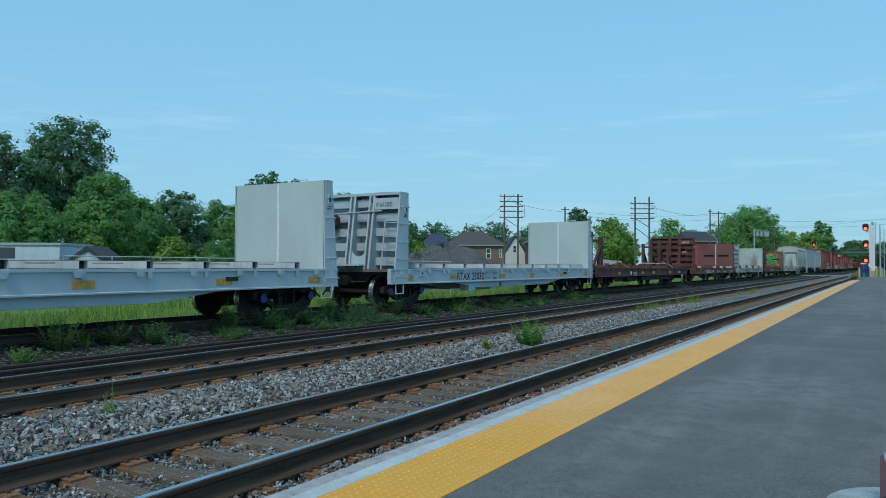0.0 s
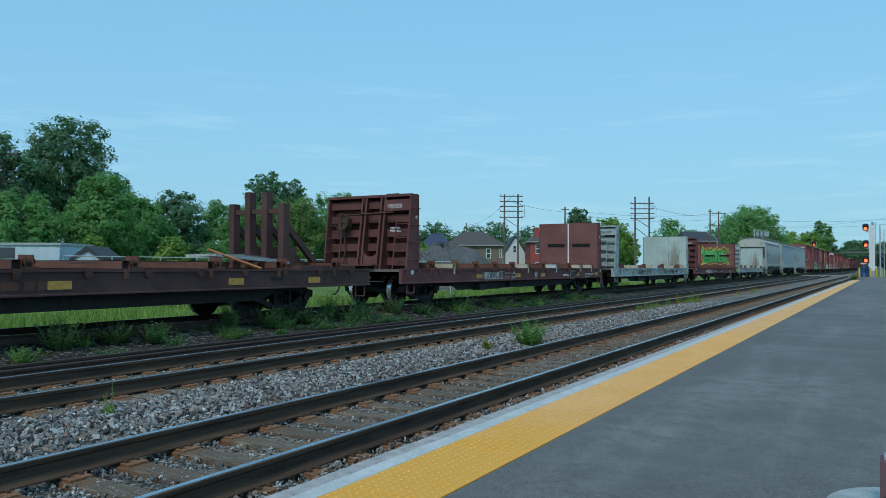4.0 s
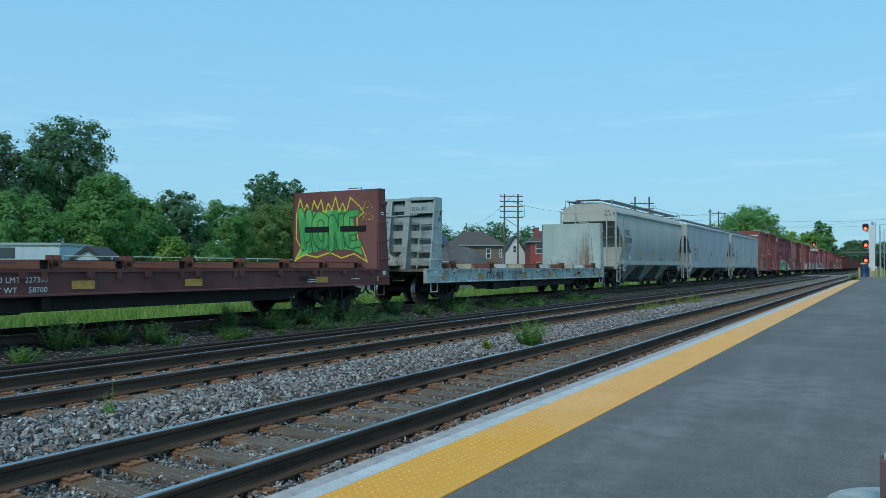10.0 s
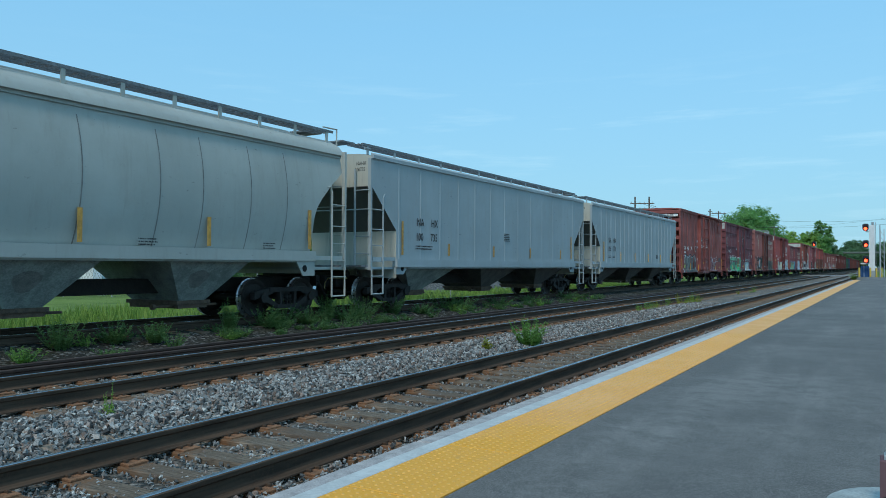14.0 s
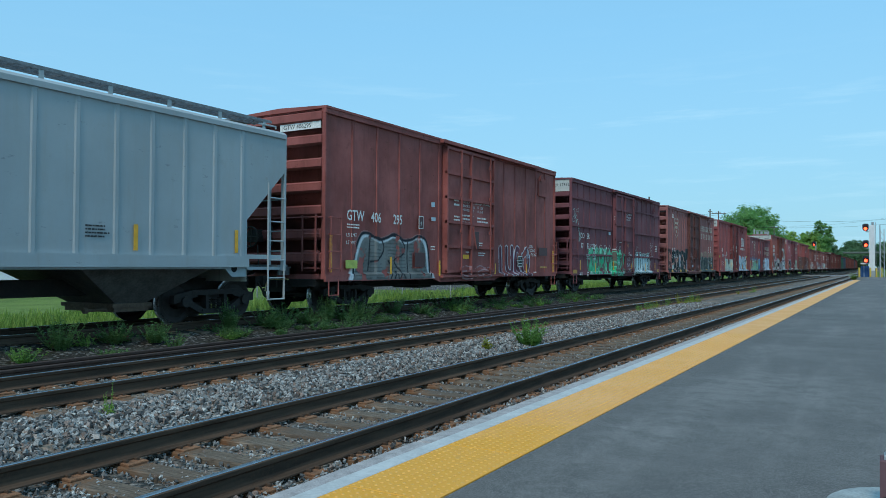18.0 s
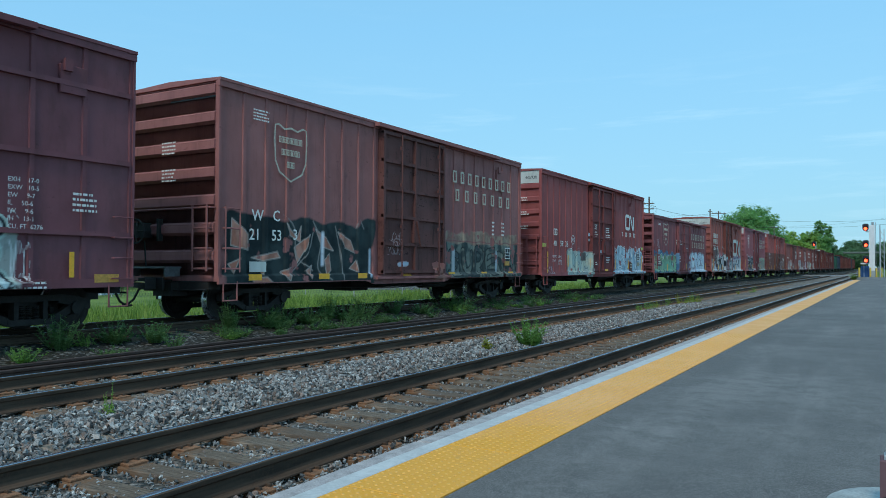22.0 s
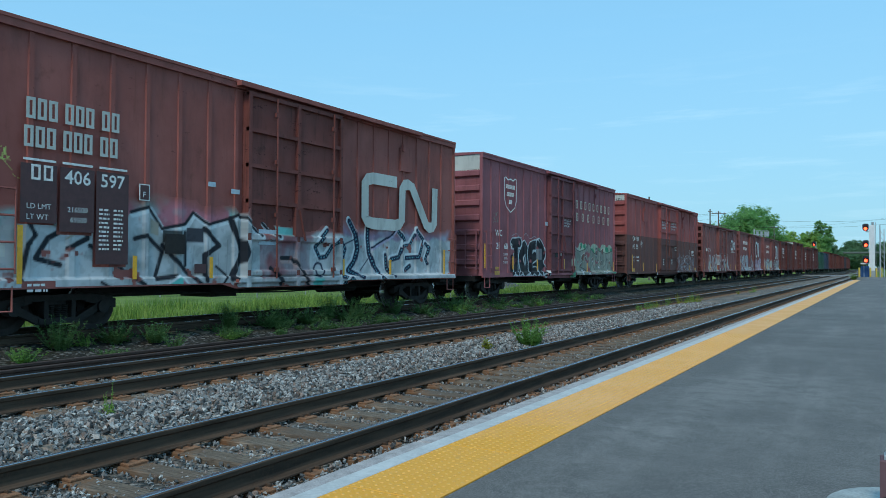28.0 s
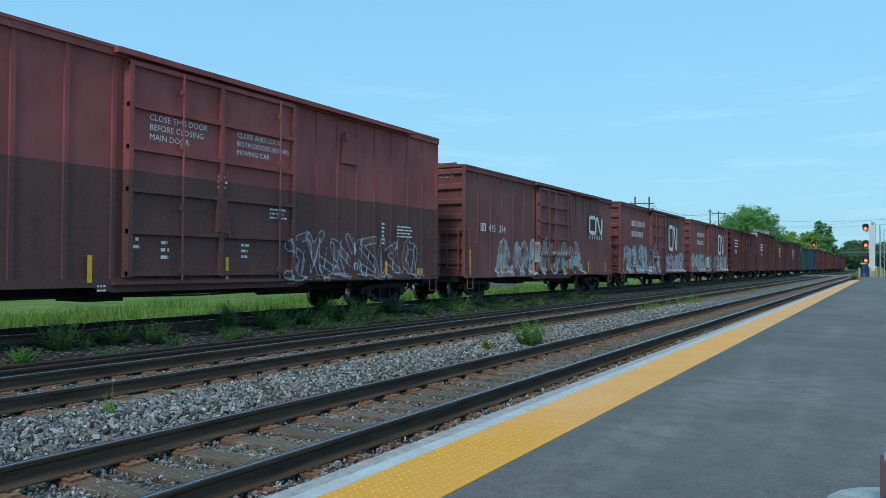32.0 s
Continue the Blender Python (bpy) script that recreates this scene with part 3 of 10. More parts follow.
def running_gear(car, L, inset, caps=False, rolling=True):
    for x in (inset, L - inset):
        t = part("truck", GEAR["bolster"], None, car, "dark cast-steel truck", at=pose(x, 0, LIFT3 - CAR_Z))
        for n in ("near", "far"):
            part("side_frame", GEAR["frame_" + n], None, t)
            for d in (-0.14, 0.0, 0.14):
                part("spring", GEAR["spring_" + n], None, t, at=pose(d, 0, 0))
        if caps:
            for d in (-0.86, 0.86):
                part("bearing_cap", GEAR["cap"], None, t, "blue bearing end cap", at=pose(d, 0, 0))
        for d in (-0.86, 0.86):
            w = part("wheelset", GEAR["wheel"], None, t, "steel wheels on their axle", at=pose(d, 0, 0.457))
            if rolling:
                ROLLERS.append((w, d))
    for x, turn in ((L, 0), (0, 180)):
        part("coupler", GEAR["coupler"], None, car, at=pose(x - 0.05 if turn == 0 else 0.05, 0, 0, 0, 0, turn))
        part("brake_hose", GEAR["hose"], None, car, at=pose(x, 0, 0, 0, 0, turn))
    part("uncoupling_lever", GEAR["lever"], None, car, "brass-yellow uncoupling lever", at=pose(L, 0, 0))


# ---- lettering ----
TEXTS = {}


def text_mesh(words, size, material, spread=1.0):
    key = (words, size, material.name, spread)
    if key not in TEXTS:
        cu = bpy.data.curves.new("lettering", "FONT")
        cu.body, cu.size, cu.space_character, cu.resolution_u, cu.offset = words, size, spread, 2, size * (0.012 if size > 0.25 else 0.0)
        ob = bpy.data.objects.new("lettering", cu)
        scene.collection.objects.link(ob)
        bpy.context.view_layer.update()
        me = bpy.data.meshes.new_from_object(ob.evaluated_get(bpy.context.evaluated_depsgraph_get()))
        me.name = "lettering"
        me.materials.clear()
        me.materials.append(material)
        bpy.data.objects.remove(ob)
        TEXTS[key] = me
    return TEXTS[key]


def letter(parent, words, x, z, size, material=None, y=-HALF - 0.006, spread=1.0, wide=1.0, end=False):
    """Lettering on the near side (x: its left end), or on the end that faces -x (x: the end's place, y: its left edge)."""
    me = text_mesh(words, size, material or WHITE, spread)
    m = pose(x, y, z, 90, 0, -90 if end else 0) @ Matrix.Diagonal((wide, 1, 1, 1))
    ob = part("lettering", me, None, parent, "stencilled lettering")
    ob.matrix_basis = m
    return ob


def bars(parent, x, z, w, rows, h, material=None, y=-HALF - 0.006, gap=0.6, seed=0, name="stencilled_note", end=False):
    """Small writing that nobody can read: rows of bars."""
    rng = random.Random(seed + int(x * 31) + int(z * 57))
    s = Shape()
    gap, h = (1 + gap) / 0.72 - 1, h * 0.72
    for r in range(rows):
        z1 = z - r * h * (1 + gap)
        u = 0
        stop = w * rng.uniform(0.75, 1.0)
        while u < stop:
            v = min(stop, u + h * rng.uniform(0.5, 2.6))
            if end:
                s.box(x - 0.003, x + 0.003, y - v, y - u, z1 - h, z1)
            else:
                s.box(x + u, x + v, y - 0.003, y + 0.003, z1 - h, z1)
            u = v + h * rng.uniform(0.4, 0.9)
    return part(name, s, material or WHITE, parent, "rows of small stencilled writing", kind="stuff")


def spaced_bars(parent, x, z, letters, size, pitch, material, y=-HALF - 0.006):
    """A name in big spaced letters, kept as plain hollow bars, one for each."""
    w, b = min(0.62 * size, 0.8 * pitch), 0.15 * size
    me = Shape().box(0, b, -0.003, 0.003, 0, size).box(w - b, w, -0.003, 0.003, 0, size).box(b, w - b, -0.003, 0.003, 0, b).box(b, w - b, -0.003, 0.003, size - b, size).mesh("name_bar", material)
    for k in range(letters):
        part("name_bar", me, None, parent, "plain painted hollow bar", at=pose(x + k * pitch, y, z))


def ribbon(pts, width, y):
    """A flat painted stroke on the near side through (x, z) points."""
    s = Shape()
    P = [Vector((a, 0, b)) for a, b in pts]
    L, R = [], []
    for k, p in enumerate(P):
        d = (P[min(k + 1, len(P) - 1)] - P[max(k - 1, 0)]).normalized()
        o = Vector((-d.z, 0, d.x)) * width / 2
        L.append((p.x + o.x, y, p.z + o.z)), R.append((p.x - o.x, y, p.z - o.z))
    return s.grid([L, R])


def reflector(parent, x, z, w, h, material=None, y=-HALF - 0.006):
    part("reflector", Shape().box(x, x + w, y - 0.004, y + 0.004, z, z + h), material or REFLECT, parent, "yellow reflective strip")


def rungs(x0, x1, y, zs, r=0.013):
    s = Shape()
    for z in zs:
        s.path([(x0, y + 0.09, z), (x0, y, z), (x1, y, z), (x1, y + 0.09, z)], r, 5)
    return s


# ---- box cars ----
SIDES = {}   # where posts and doors stand proud on each car's side


def boxcar(name, label, x0, x1, top, paint, ribs=12, door=(0.375, 0.61), white_top=0.0, corr=7, sill=0.92, inset=1.72, peaked=False, rolling=True, roof_mat=None, detail=True, door_paint=None, yellow=((0.3, 0.95, 0.9), (2.95, 1.0, 0.5), (5.75, 1.0, 0.5), (9.35, 1.0, 0.5), (12.4, 1.0, 0.5), (14.9, 1.0, 0.5))):
    L = x1 - x0
    car = thing(name, label, "freight car", "freight train", at=pose(x0, TRACK3, CAR_Z))
    car["start"] = x0
    part("body", Shape().box(0.06, L - 0.06, -HALF + 0.075, HALF - 0.05, sill, top - 0.06), paint, car)
    # roof: cross corrugations under a shallow pitch
    r = Shape().prism([(-HALF - 0.02, top - 0.07), (-HALF - 0.02, top - 0.01), (0, top + (0.14 if peaked else 0.06)), (HALF + 0.02, top - 0.01), (HALF + 0.02, top - 0.07)], "x", 0.0, L)
    k = 0.6
    while k < L - 0.5:
        r.prism([(k - 0.05, top - 0.02), (k + 0.05, top - 0.02), (k + 0.03, top + (0.17 if peaked else 0.09)), (k - 0.03, top + (0.17 if peaked else 0.09))], "y", -0.9, 0.9)
        k += 1.15
    part("roof", r, roof_mat or paint, car)
    # sides: top chord, side sill, vertical posts
    d0, d1 = door[0] * L, door[1] * L
    part("top_chord", Shape().box(0, L, -HALF, -HALF + 0.06, top - 0.20, top - 0.07), paint, car)
    part("side_sill", Shape().box(0.02, d0 - 0.5, -HALF - 0.005, -HALF + 0.06, sill - 0.06, sill + 0.10).prism([(d0 - 0.5, sill + 0.10), (d0 - 0.5, sill - 0.06), (d0 - 0.1, sill - 0.16), (d1 + 0.1, sill - 0.16), (d1 + 0.5, sill - 0.06), (d1 + 0.5, sill + 0.10)], "y", -HALF - 0.004, -HALF + 0.06).box(d1 + 0.5, L - 0.02, -HALF - 0.005, -HALF + 0.06, sill - 0.06, sill + 0.10), paint, car)
    part("far_side", Shape().box(0.02, L - 0.02, HALF - 0.06, HALF, sill - 0.06, top - 0.07), paint, car)
    nl = max(2, round(ribs * door[0] / (door[0] + 1 - door[1])))
    xs = [0.07 + (d0 - 0.14) * k / nl for k in range(nl + 1)] + [d1 + 0.07 + (L - d1 - 0.14) * k / (ribs - nl) for k in range(ribs - nl + 1)]
    post = Shape().prism([(-0.058, -HALF + 0.08), (-0.042, -HALF + 0.042), (0.042, -HALF + 0.042), (0.058, -HALF + 0.08)], "z", sill + 0.1, top - 0.2).mesh("side_post", paint)
    for x in xs:
        part("side_post", post, None, car, at=pose(x, 0, 0))
    # sliding door with its frame, locking rods and tracks
    dp = door_paint or paint
    dr = part("door", Shape().box(d0 + 0.12, d1 - 0.12, -HALF - 0.05, -HALF + 0.05, sill + 0.12, top - 0.24), dp, car)
    zs = [sill + 0.14 + (top - sill - 0.46) * k / 5 for k in range(6)]
    half = (d0 + d1) / 2
    fr = Shape()
    for z in zs:
        fr.box(d0 + 0.12, d1 - 0.12, -HALF - 0.13, -HALF - 0.05, z, z + 0.09)
    for x in (d0 + 0.12, half - 0.05, d1 - 0.2):
        fr.box(x, x + 0.10, -HALF - 0.14, -HALF - 0.05, sill + 0.12, top - 0.26)
    part("door_frame", fr, dp, dr)
    if detail:
        for x in (d0 + 0.28 * (d1 - d0), d0 + 0.86 * (d1 - d0)):
            rod = Shape().tube((x, -HALF - 0.17, sill + 0.05), (x, -HALF - 0.17, top - 0.25), 0.024, 6)
            for q in (0.05, 0.36, 0.66, 0.93):
                rod.box(x - 0.06, x + 0.06, -HALF - 0.19, -HALF - 0.13, sill + q * (top - sill - 0.4), sill + q * (top - sill - 0.4) + 0.10)
            part("lock_rod", rod, dp, dr)
        part("lock_lever", Shape().box(half - 0.13, half + 0.13, -HALF - 0.16, -HALF - 0.05, sill + 1.05, sill + 1.75).bar((half - 0.02, -HALF - 0.18, sill + 1.7), (half + 0.2, -HALF - 0.18, sill + 0.95), 0.05, 0.03), dp, dr)
    part("door_track", Shape().box(d0 - 0.15, min(L - 0.1, 2 * d1 - d0 + 0.2), -HALF - 0.17, -HALF - 0.02, top - 0.16, top - 0.05), paint, car)
    part("door_track", Shape().box(d0 - 0.15, min(L - 0.1, 2 * d1 - d0 + 0.2), -HALF - 0.13, -HALF - 0.01, sill - 0.02, sill + 0.05), paint, car)
    # ends: corrugated, the one towards -x in view
    zt = top - 0.1 - white_top
    for x, s in ((0.06, -1), (L - 0.06, 1)):
        step = (zt - sill - 0.1) / corr
        line = [(x - s * 0.02, sill)]
        for k in range(corr):
            z = sill + 0.1 + k * step
            line += [(x, z + 0.03), (x, z + step * 0.50), (x + s * 0.09, z + step * 0.60), (x + s * 0.09, z + step * 0.90), (x, z + step * 0.98)]
        line += [(x, top - 0.1), (x - s * 0.02, top - 0.1)]
        part("end_panel", Shape().prism(line, "y", -HALF + 0.13, HALF - 0.13), paint, car)
        for y in (-HALF + 0.02, HALF - 0.14):
            part("corner_post", Shape().box(min(x, x + s * 0.05), max(x, x + s * 0.05), y, y + 0.12, sill, top - 0.08), paint, car)
    if white_top:
        part("top_panel", Shape().box(0.035, 0.062, -HALF + 0.04, HALF - 0.04, zt, top - 0.08), WHITEPANEL, car, "weathered white top panel")
    # ladders, grab irons, end platform, centre sill
    part("ladder", rungs(0.12, 0.54, -HALF - 0.09, [sill + 0.28 + 0.44 * k for k in range(4)], 0.016).tube((0.12, -HALF - 0.09, sill + 0.2), (0.12, -HALF - 0.09, sill + 1.64), 0.016, 5).tube((0.54, -HALF - 0.09, sill + 0.2), (0.54, -HALF - 0.09, sill + 1.64), 0.016, 5), paint, car)
    part("ladder", rungs(L - 0.5, L - 0.12, -HALF - 0.09, [sill + 0.1 + 0.38 * k for k in range(4)]).tube((L - 0.12, -HALF - 0.09, sill), (L - 0.12, -HALF - 0.09, sill + 1.4), 0.014, 5), paint, car)
    if detail:
        e = Shape()
        for z in [sill + 0.28 + 0.44 * k for k in range(4)]:
            e.path([(0.0, -HALF + 0.18, z), (-0.17, -HALF + 0.18, z), (-0.17, -HALF + 0.62, z), (0.0, -HALF + 0.62, z)], 0.017, 5)
        for y in (-HALF + 0.18, -HALF + 0.62):
            e.box(-0.185, -0.16, y - 0.022, y + 0.022, sill + 0.22, sill + 1.66)
        part("end_ladder", e, paint, car)
        g = Shape().path([(0.0, -HALF + 0.1, sill + 1.60), (-0.15, -HALF + 0.12, sill + 1.60), (-0.15, 1.2, sill + 1.60), (-0.15, 1.2, sill + 0.3)], 0.018, 5)
        for z in (sill + 0.62, sill + 1.08):
            g.path([(-0.15, 0.95, z), (-0.15, 1.38, z)], 0.016, 5)
        part("grab_rail", g, paint, car)
        part("brake_platform", Shape().box(-0.42, 0.0, -0.45, 1.05, sill + 0.28, sill + 0.32).box(-0.40, 0.0, -0.40, -0.35, sill + 0.1, sill + 0.28).box(-0.40, 0.0, 0.92, 0.97, sill + 0.1, sill + 0.28), ROOF, car, "worn steel end platform")
        w = part("brake_wheel", Shape().path([(-0.30, 0.72 + 0.27 * math.cos(a * math.pi / 8), sill + 1.12 + 0.27 * math.sin(a * math.pi / 8)) for a in range(17)], 0.02, 6).path([(-0.30, 0.46, sill + 1.12), (-0.27, 0.98, sill + 1.12)], 0.014, 5).path([(-0.30, 0.72, sill + 0.86), (-0.27, 0.72, sill + 1.38)], 0.014, 5), STEEL, car, "round hand-brake wheel")
        part("gear_box", Shape().prism([(0.56, sill + 0.98), (0.88, sill + 0.98), (0.92, sill + 1.12), (0.84, sill + 1.32), (0.60, sill + 1.32), (0.52, sill + 1.12)], "x", -0.25, 0.02).box(-0.10, 0.02, 0.20, 0.27, sill + 0.9, sill + 1.4), STEEL, w)
        part("brake_rod", Shape().tube((-0.16, 0.60, sill + 0.90), (-0.14, 0.56, sill + 0.30), 0.02, 6), STEEL, w)
    for x, d in ((0.05, 1), (L - 0.05, -1)):
        part("end_sill", Shape().box(min(x, x + d * 0.35), max(x, x + d * 0.35), -1.25, 1.25, 0.74, sill - 0.01).box(min(x - d * 0.2, x + d * 0.5), max(x - d * 0.2, x + d * 0.5), -0.3, 0.3, 0.58, sill - 0.02).path([(x - d * 0.12, -1.3, 0.74), (x - d * 0.14, -0.4, 0.72), (x - d * 0.14, 0.3, 0.70)], 0.02, 5), STEEL, car)
    part("centre_sill", Shape().box(0.3, L - 0.3, -0.35, 0.35, 0.62, sill).box(d0, d0 + 0.8, -0.7, 0.3, 0.55, 0.85).tube((L * 0.62, -0.6, 0.7), (L * 0.72, -0.6, 0.7), 0.16, 10).path([(2.2, -0.9, 0.72), (L / 2, -0.95, 0.62), (L - 2.2, -0.9, 0.72)], 0.02, 5), STEEL, car)
    part("sill_step", Shape().path([(0.15, -HALF, sill), (0.15, -HALF, 0.5), (0.55, -HALF, 0.5), (0.55, -HALF, sill)], 0.016, 5), paint, car)
    part("sill_step", Shape().path([(L - 0.55, -HALF, sill), (L - 0.55, -HALF, 0.5), (L - 0.15, -HALF, 0.5), (L - 0.15, -HALF, sill)], 0.016, 5), paint, car)
    for x, z, h in yellow:
        reflector(car, x, z, 0.09, h, y=-HALF - (0.06 if d0 < x < d1 else 0.012))
    running_gear(car, L, inset, rolling=rolling)
    SIDES[car.name] = (np.array(xs), d0, d1, sill, [(z, z + 0.09) for z in zs], [(x, x + 0.10) for x in (d0 + 0.12, half - 0.05, d1 - 0.2)])
    return car, L


# ---- bulkhead flat cars ----
RUST_BROWN = plain("rust_brown_iron", (0.085, 0.05, 0.036), 0.85, 0.1, 0.45, 14, 0.003)
HOLE = plain("shadowed_hole", (0.008, 0.008, 0.008), 0.95, 0, 0.1, 10, 0.0005)
WHITEPANEL = car_paint("white_panel", (0.56, 0.58, 0.54), rust=(0.28, 0.23, 0.18), wear=0.3)


def bulkhead(car, x, s, top, deck, paint, mark="", face=None, stripe=True, slots=False, handwheel=True, dark=None):
    """A tapered steel end wall; s = 1 where it faces the train's tail, its open frame always to the car's end."""
    D0, D1 = (0.54, 0.28) if s > 0 else (0.76, 0.43)   # the leading wall is the deeper one
    X = lambda u: x + s * u
    lo, hi = deck - 0.42, top
    m = part("bulkhead", Shape().box(min(X(0), X(0.06)), max(X(0), X(0.06)), -HALF + 0.03, HALF - 0.03, deck, hi), face or paint, car, "tall steel bulkhead")
    for y in (-HALF, HALF - 0.05):
        part("side_plate", Shape().prism([(X(0), lo), (X(D0), lo), (X(D1), hi), (X(0), hi)], "y", y, y + 0.05), paint, m)
    part("top_grab", Shape().path([(X(0.1), -0.9, hi), (X(0.1), -0.9, hi + 0.06), (X(0.1), -0.45, hi + 0.06), (X(0.1), -0.45, hi)], 0.012, 5), paint, m)
    for y in (-0.62, 0.10):
        part("post", Shape().prism([(X(0.06), deck), (X(D0), deck), (X(D1), hi - 0.02), (X(0.06), hi - 0.02)], "y", y, y + 0.09)
             .prism([(X(D0 - 0.03), deck), (X(D0), deck), (X(D1), hi - 0.02), (X(D1 - 0.03), hi - 0.02)], "y", y - 0.06, y + 0.15), paint, m)
    q = lambda z: D0 + (D1 - D0) * (z - deck) / (hi - deck) - 0.05
    web = Shape()
    edge = [(-0.53, deck + 0.95)] + [(-0.215 - 0.30 * math.cos(a * math.pi / 8), deck + 0.72 - 0.34 * math.sin(a * math.pi / 8)) for a in range(9)] + [(0.10, deck + 0.95), (0.10, deck), (-0.53, deck)]
    web.add([(X(q(b)), a, b) for a, b in edge] + [(X(q(b) - 0.03), a, b) for a, b in edge], [tuple(range(len(edge))), tuple(range(len(edge), 2 * len(edge)))[::-1]] + [(k, (k + 1) % len(edge), len(edge) + (k + 1) % len(edge), len(edge) + k) for k in range(len(edge))])
    part("web_panel", web, paint, m)
    part("top_rail", Shape().box(min(X(0.06), X(D1 + 0.02)), max(X(0.06), X(D1 + 0.02)), -HALF, HALF, hi - 0.07, hi + 0.01), paint, m)
    for k in range(5):
        z = deck + 0.12 + k * (hi - deck - 0.35) / 4.4
        part("cross_rail", Shape().box(min(X(0.06), X(0.32)), max(X(0.06), X(0.32)), -HALF + 0.05, HALF - 0.05, z, z + 0.24), paint, m)
    # rungs on the near plate and ladders inside the frame
    w = lambda z: D0 + (D1 - D0) * (z - lo) / (hi - lo)
    for k in range(5):
        z = lo + 0.2 + k * 0.52
        a, b = X(0.06), X(w(z) - 0.05)
        part("grab_iron", Shape().path([(a, -HALF, z), (a, -HALF - 0.07, z), (b, -HALF - 0.07, z), (b, -HALF, z)], 0.013, 5), paint, m)
    for y0, y1 in ((-HALF + 0.06, -1.12), (0.95, HALF - 0.06)):
        l = Shape()
        for k in range(4):
            z = deck + 0.12 + k * 0.42
            l.tube((X(w(z) - 0.02), y0, z), (X(w(z) - 0.02), y1, z), 0.014, 5)
        l.tube((X(D0), y1 if y0 < 0 else y0, deck), (X(w(deck + 1.5)), y1 if y0 < 0 else y0, deck + 1.5), 0.022, 6)
        part("ladder", l, paint, m)
    part("grab_bar", Shape().tube((X(w(deck + 1.75) + 0.05), -1.0, deck + 1.75), (X(w(deck + 1.75) + 0.05), 1.2, deck + 1.70), 0.018, 6), paint, m)
    if handwheel:
        hub = X(w(deck + 1.5) + 0.12)
        bw = part("brake_wheel", Shape().path([(hub, 0.92 + 0.26 * math.cos(a * math.pi / 8), deck + 1.5 + 0.26 * math.sin(a * math.pi / 8)) for a in range(17)], 0.018, 5)
                  .path([(hub, 0.66, deck + 1.5), (hub, 1.18, deck + 1.5)], 0.014, 5).path([(hub, 0.92, deck + 1.24), (hub, 0.92, deck + 1.76)], 0.014, 5), RUST_BROWN, m, "rusty round hand-brake wheel")
        part("gear_case", Shape().prism([(0.74, deck + 1.36), (0.82, deck + 1.24), (1.02, deck + 1.24), (1.10, deck + 1.36), (1.10, deck + 1.60), (0.98, deck + 1.72), (0.86, deck + 1.72), (0.74, deck + 1.60)], "x", min(X(0.32), X(w(deck + 1.5) + 0.06)), max(X(0.32), X(w(deck + 1.5) + 0.06))), RUST_BROWN, bw, "rusty brake gear case")
        part("chain", Shape().path([(X(0.42), 0.94, deck + 1.25), (X(0.46), 0.90, deck + 0.7), (X(0.52), 0.92, deck + 0.15)], 0.022, 5), RUST_BROWN, bw)
        part("end_step", Shape().box(min(X(0.5), X(1.0)), max(X(0.5), X(1.0)), -0.5, 1.1, deck + 0.1, deck + 0.14), paint, m)
    if stripe:
        part("centre_stripe", Shape().box(min(X(-0.012), X(0.0)), max(X(-0.012), X(0.0)), -0.03, 0.03, deck + 0.05, hi - 0.03), WHITE, m, "white centre stripe")
    if slots:
        for y in (-1.15, 0.2):
            part("slot", Shape().box(min(X(-0.024), X(0.0)), max(X(-0.024), X(0.0)), y, y + 0.92, deck + 1.10, deck + 1.26), HOLE, m, "dark forklift slot")
    # small pad with the lift mark on the side plate
    part("lift_bracket", Shape().box(min(X(0.1), X(0.22)), max(X(0.1), X(0.22)), -HALF - 0.03, -HALF, hi - 0.60, hi - 0.36), paint, m)
    part("lift_slot", Shape().box(min(X(0.125), X(0.195)), max(X(0.125), X(0.195)), -HALF - 0.034, -HALF - 0.028, hi - 0.56, hi - 0.40), BLACK, m)
    part("round_emblem", Shape().tube((X(D0 * 0.5), -HALF - 0.005, deck - 0.08), (X(D0 * 0.5), -HALF, deck - 0.08), 0.09, 14), WHITEPANEL, m, "faded round stencil")
    bars(m, min(X(0.08), X(0.26)), hi - 0.66, 0.2, 2, 0.035, WHITE if dark else BLACK, y=-HALF - 0.006)
    if mark and s < 0:
        part("number_board", Shape().box(X(0.46), X(0.38), -HALF + 0.06, -0.66, hi - 0.50, hi - 0.16), paint, m)
        letter(m, mark, X(0.465), hi - 0.42, 0.19, WHITE if dark else BLACK, y=-0.74, wide=0.58, end=True)
    if mark and dark:
        bars(m, X(0.33), deck + 1.30, 0.4, 4, 0.028, WHITE, y=-0.75, end=True)
    return m


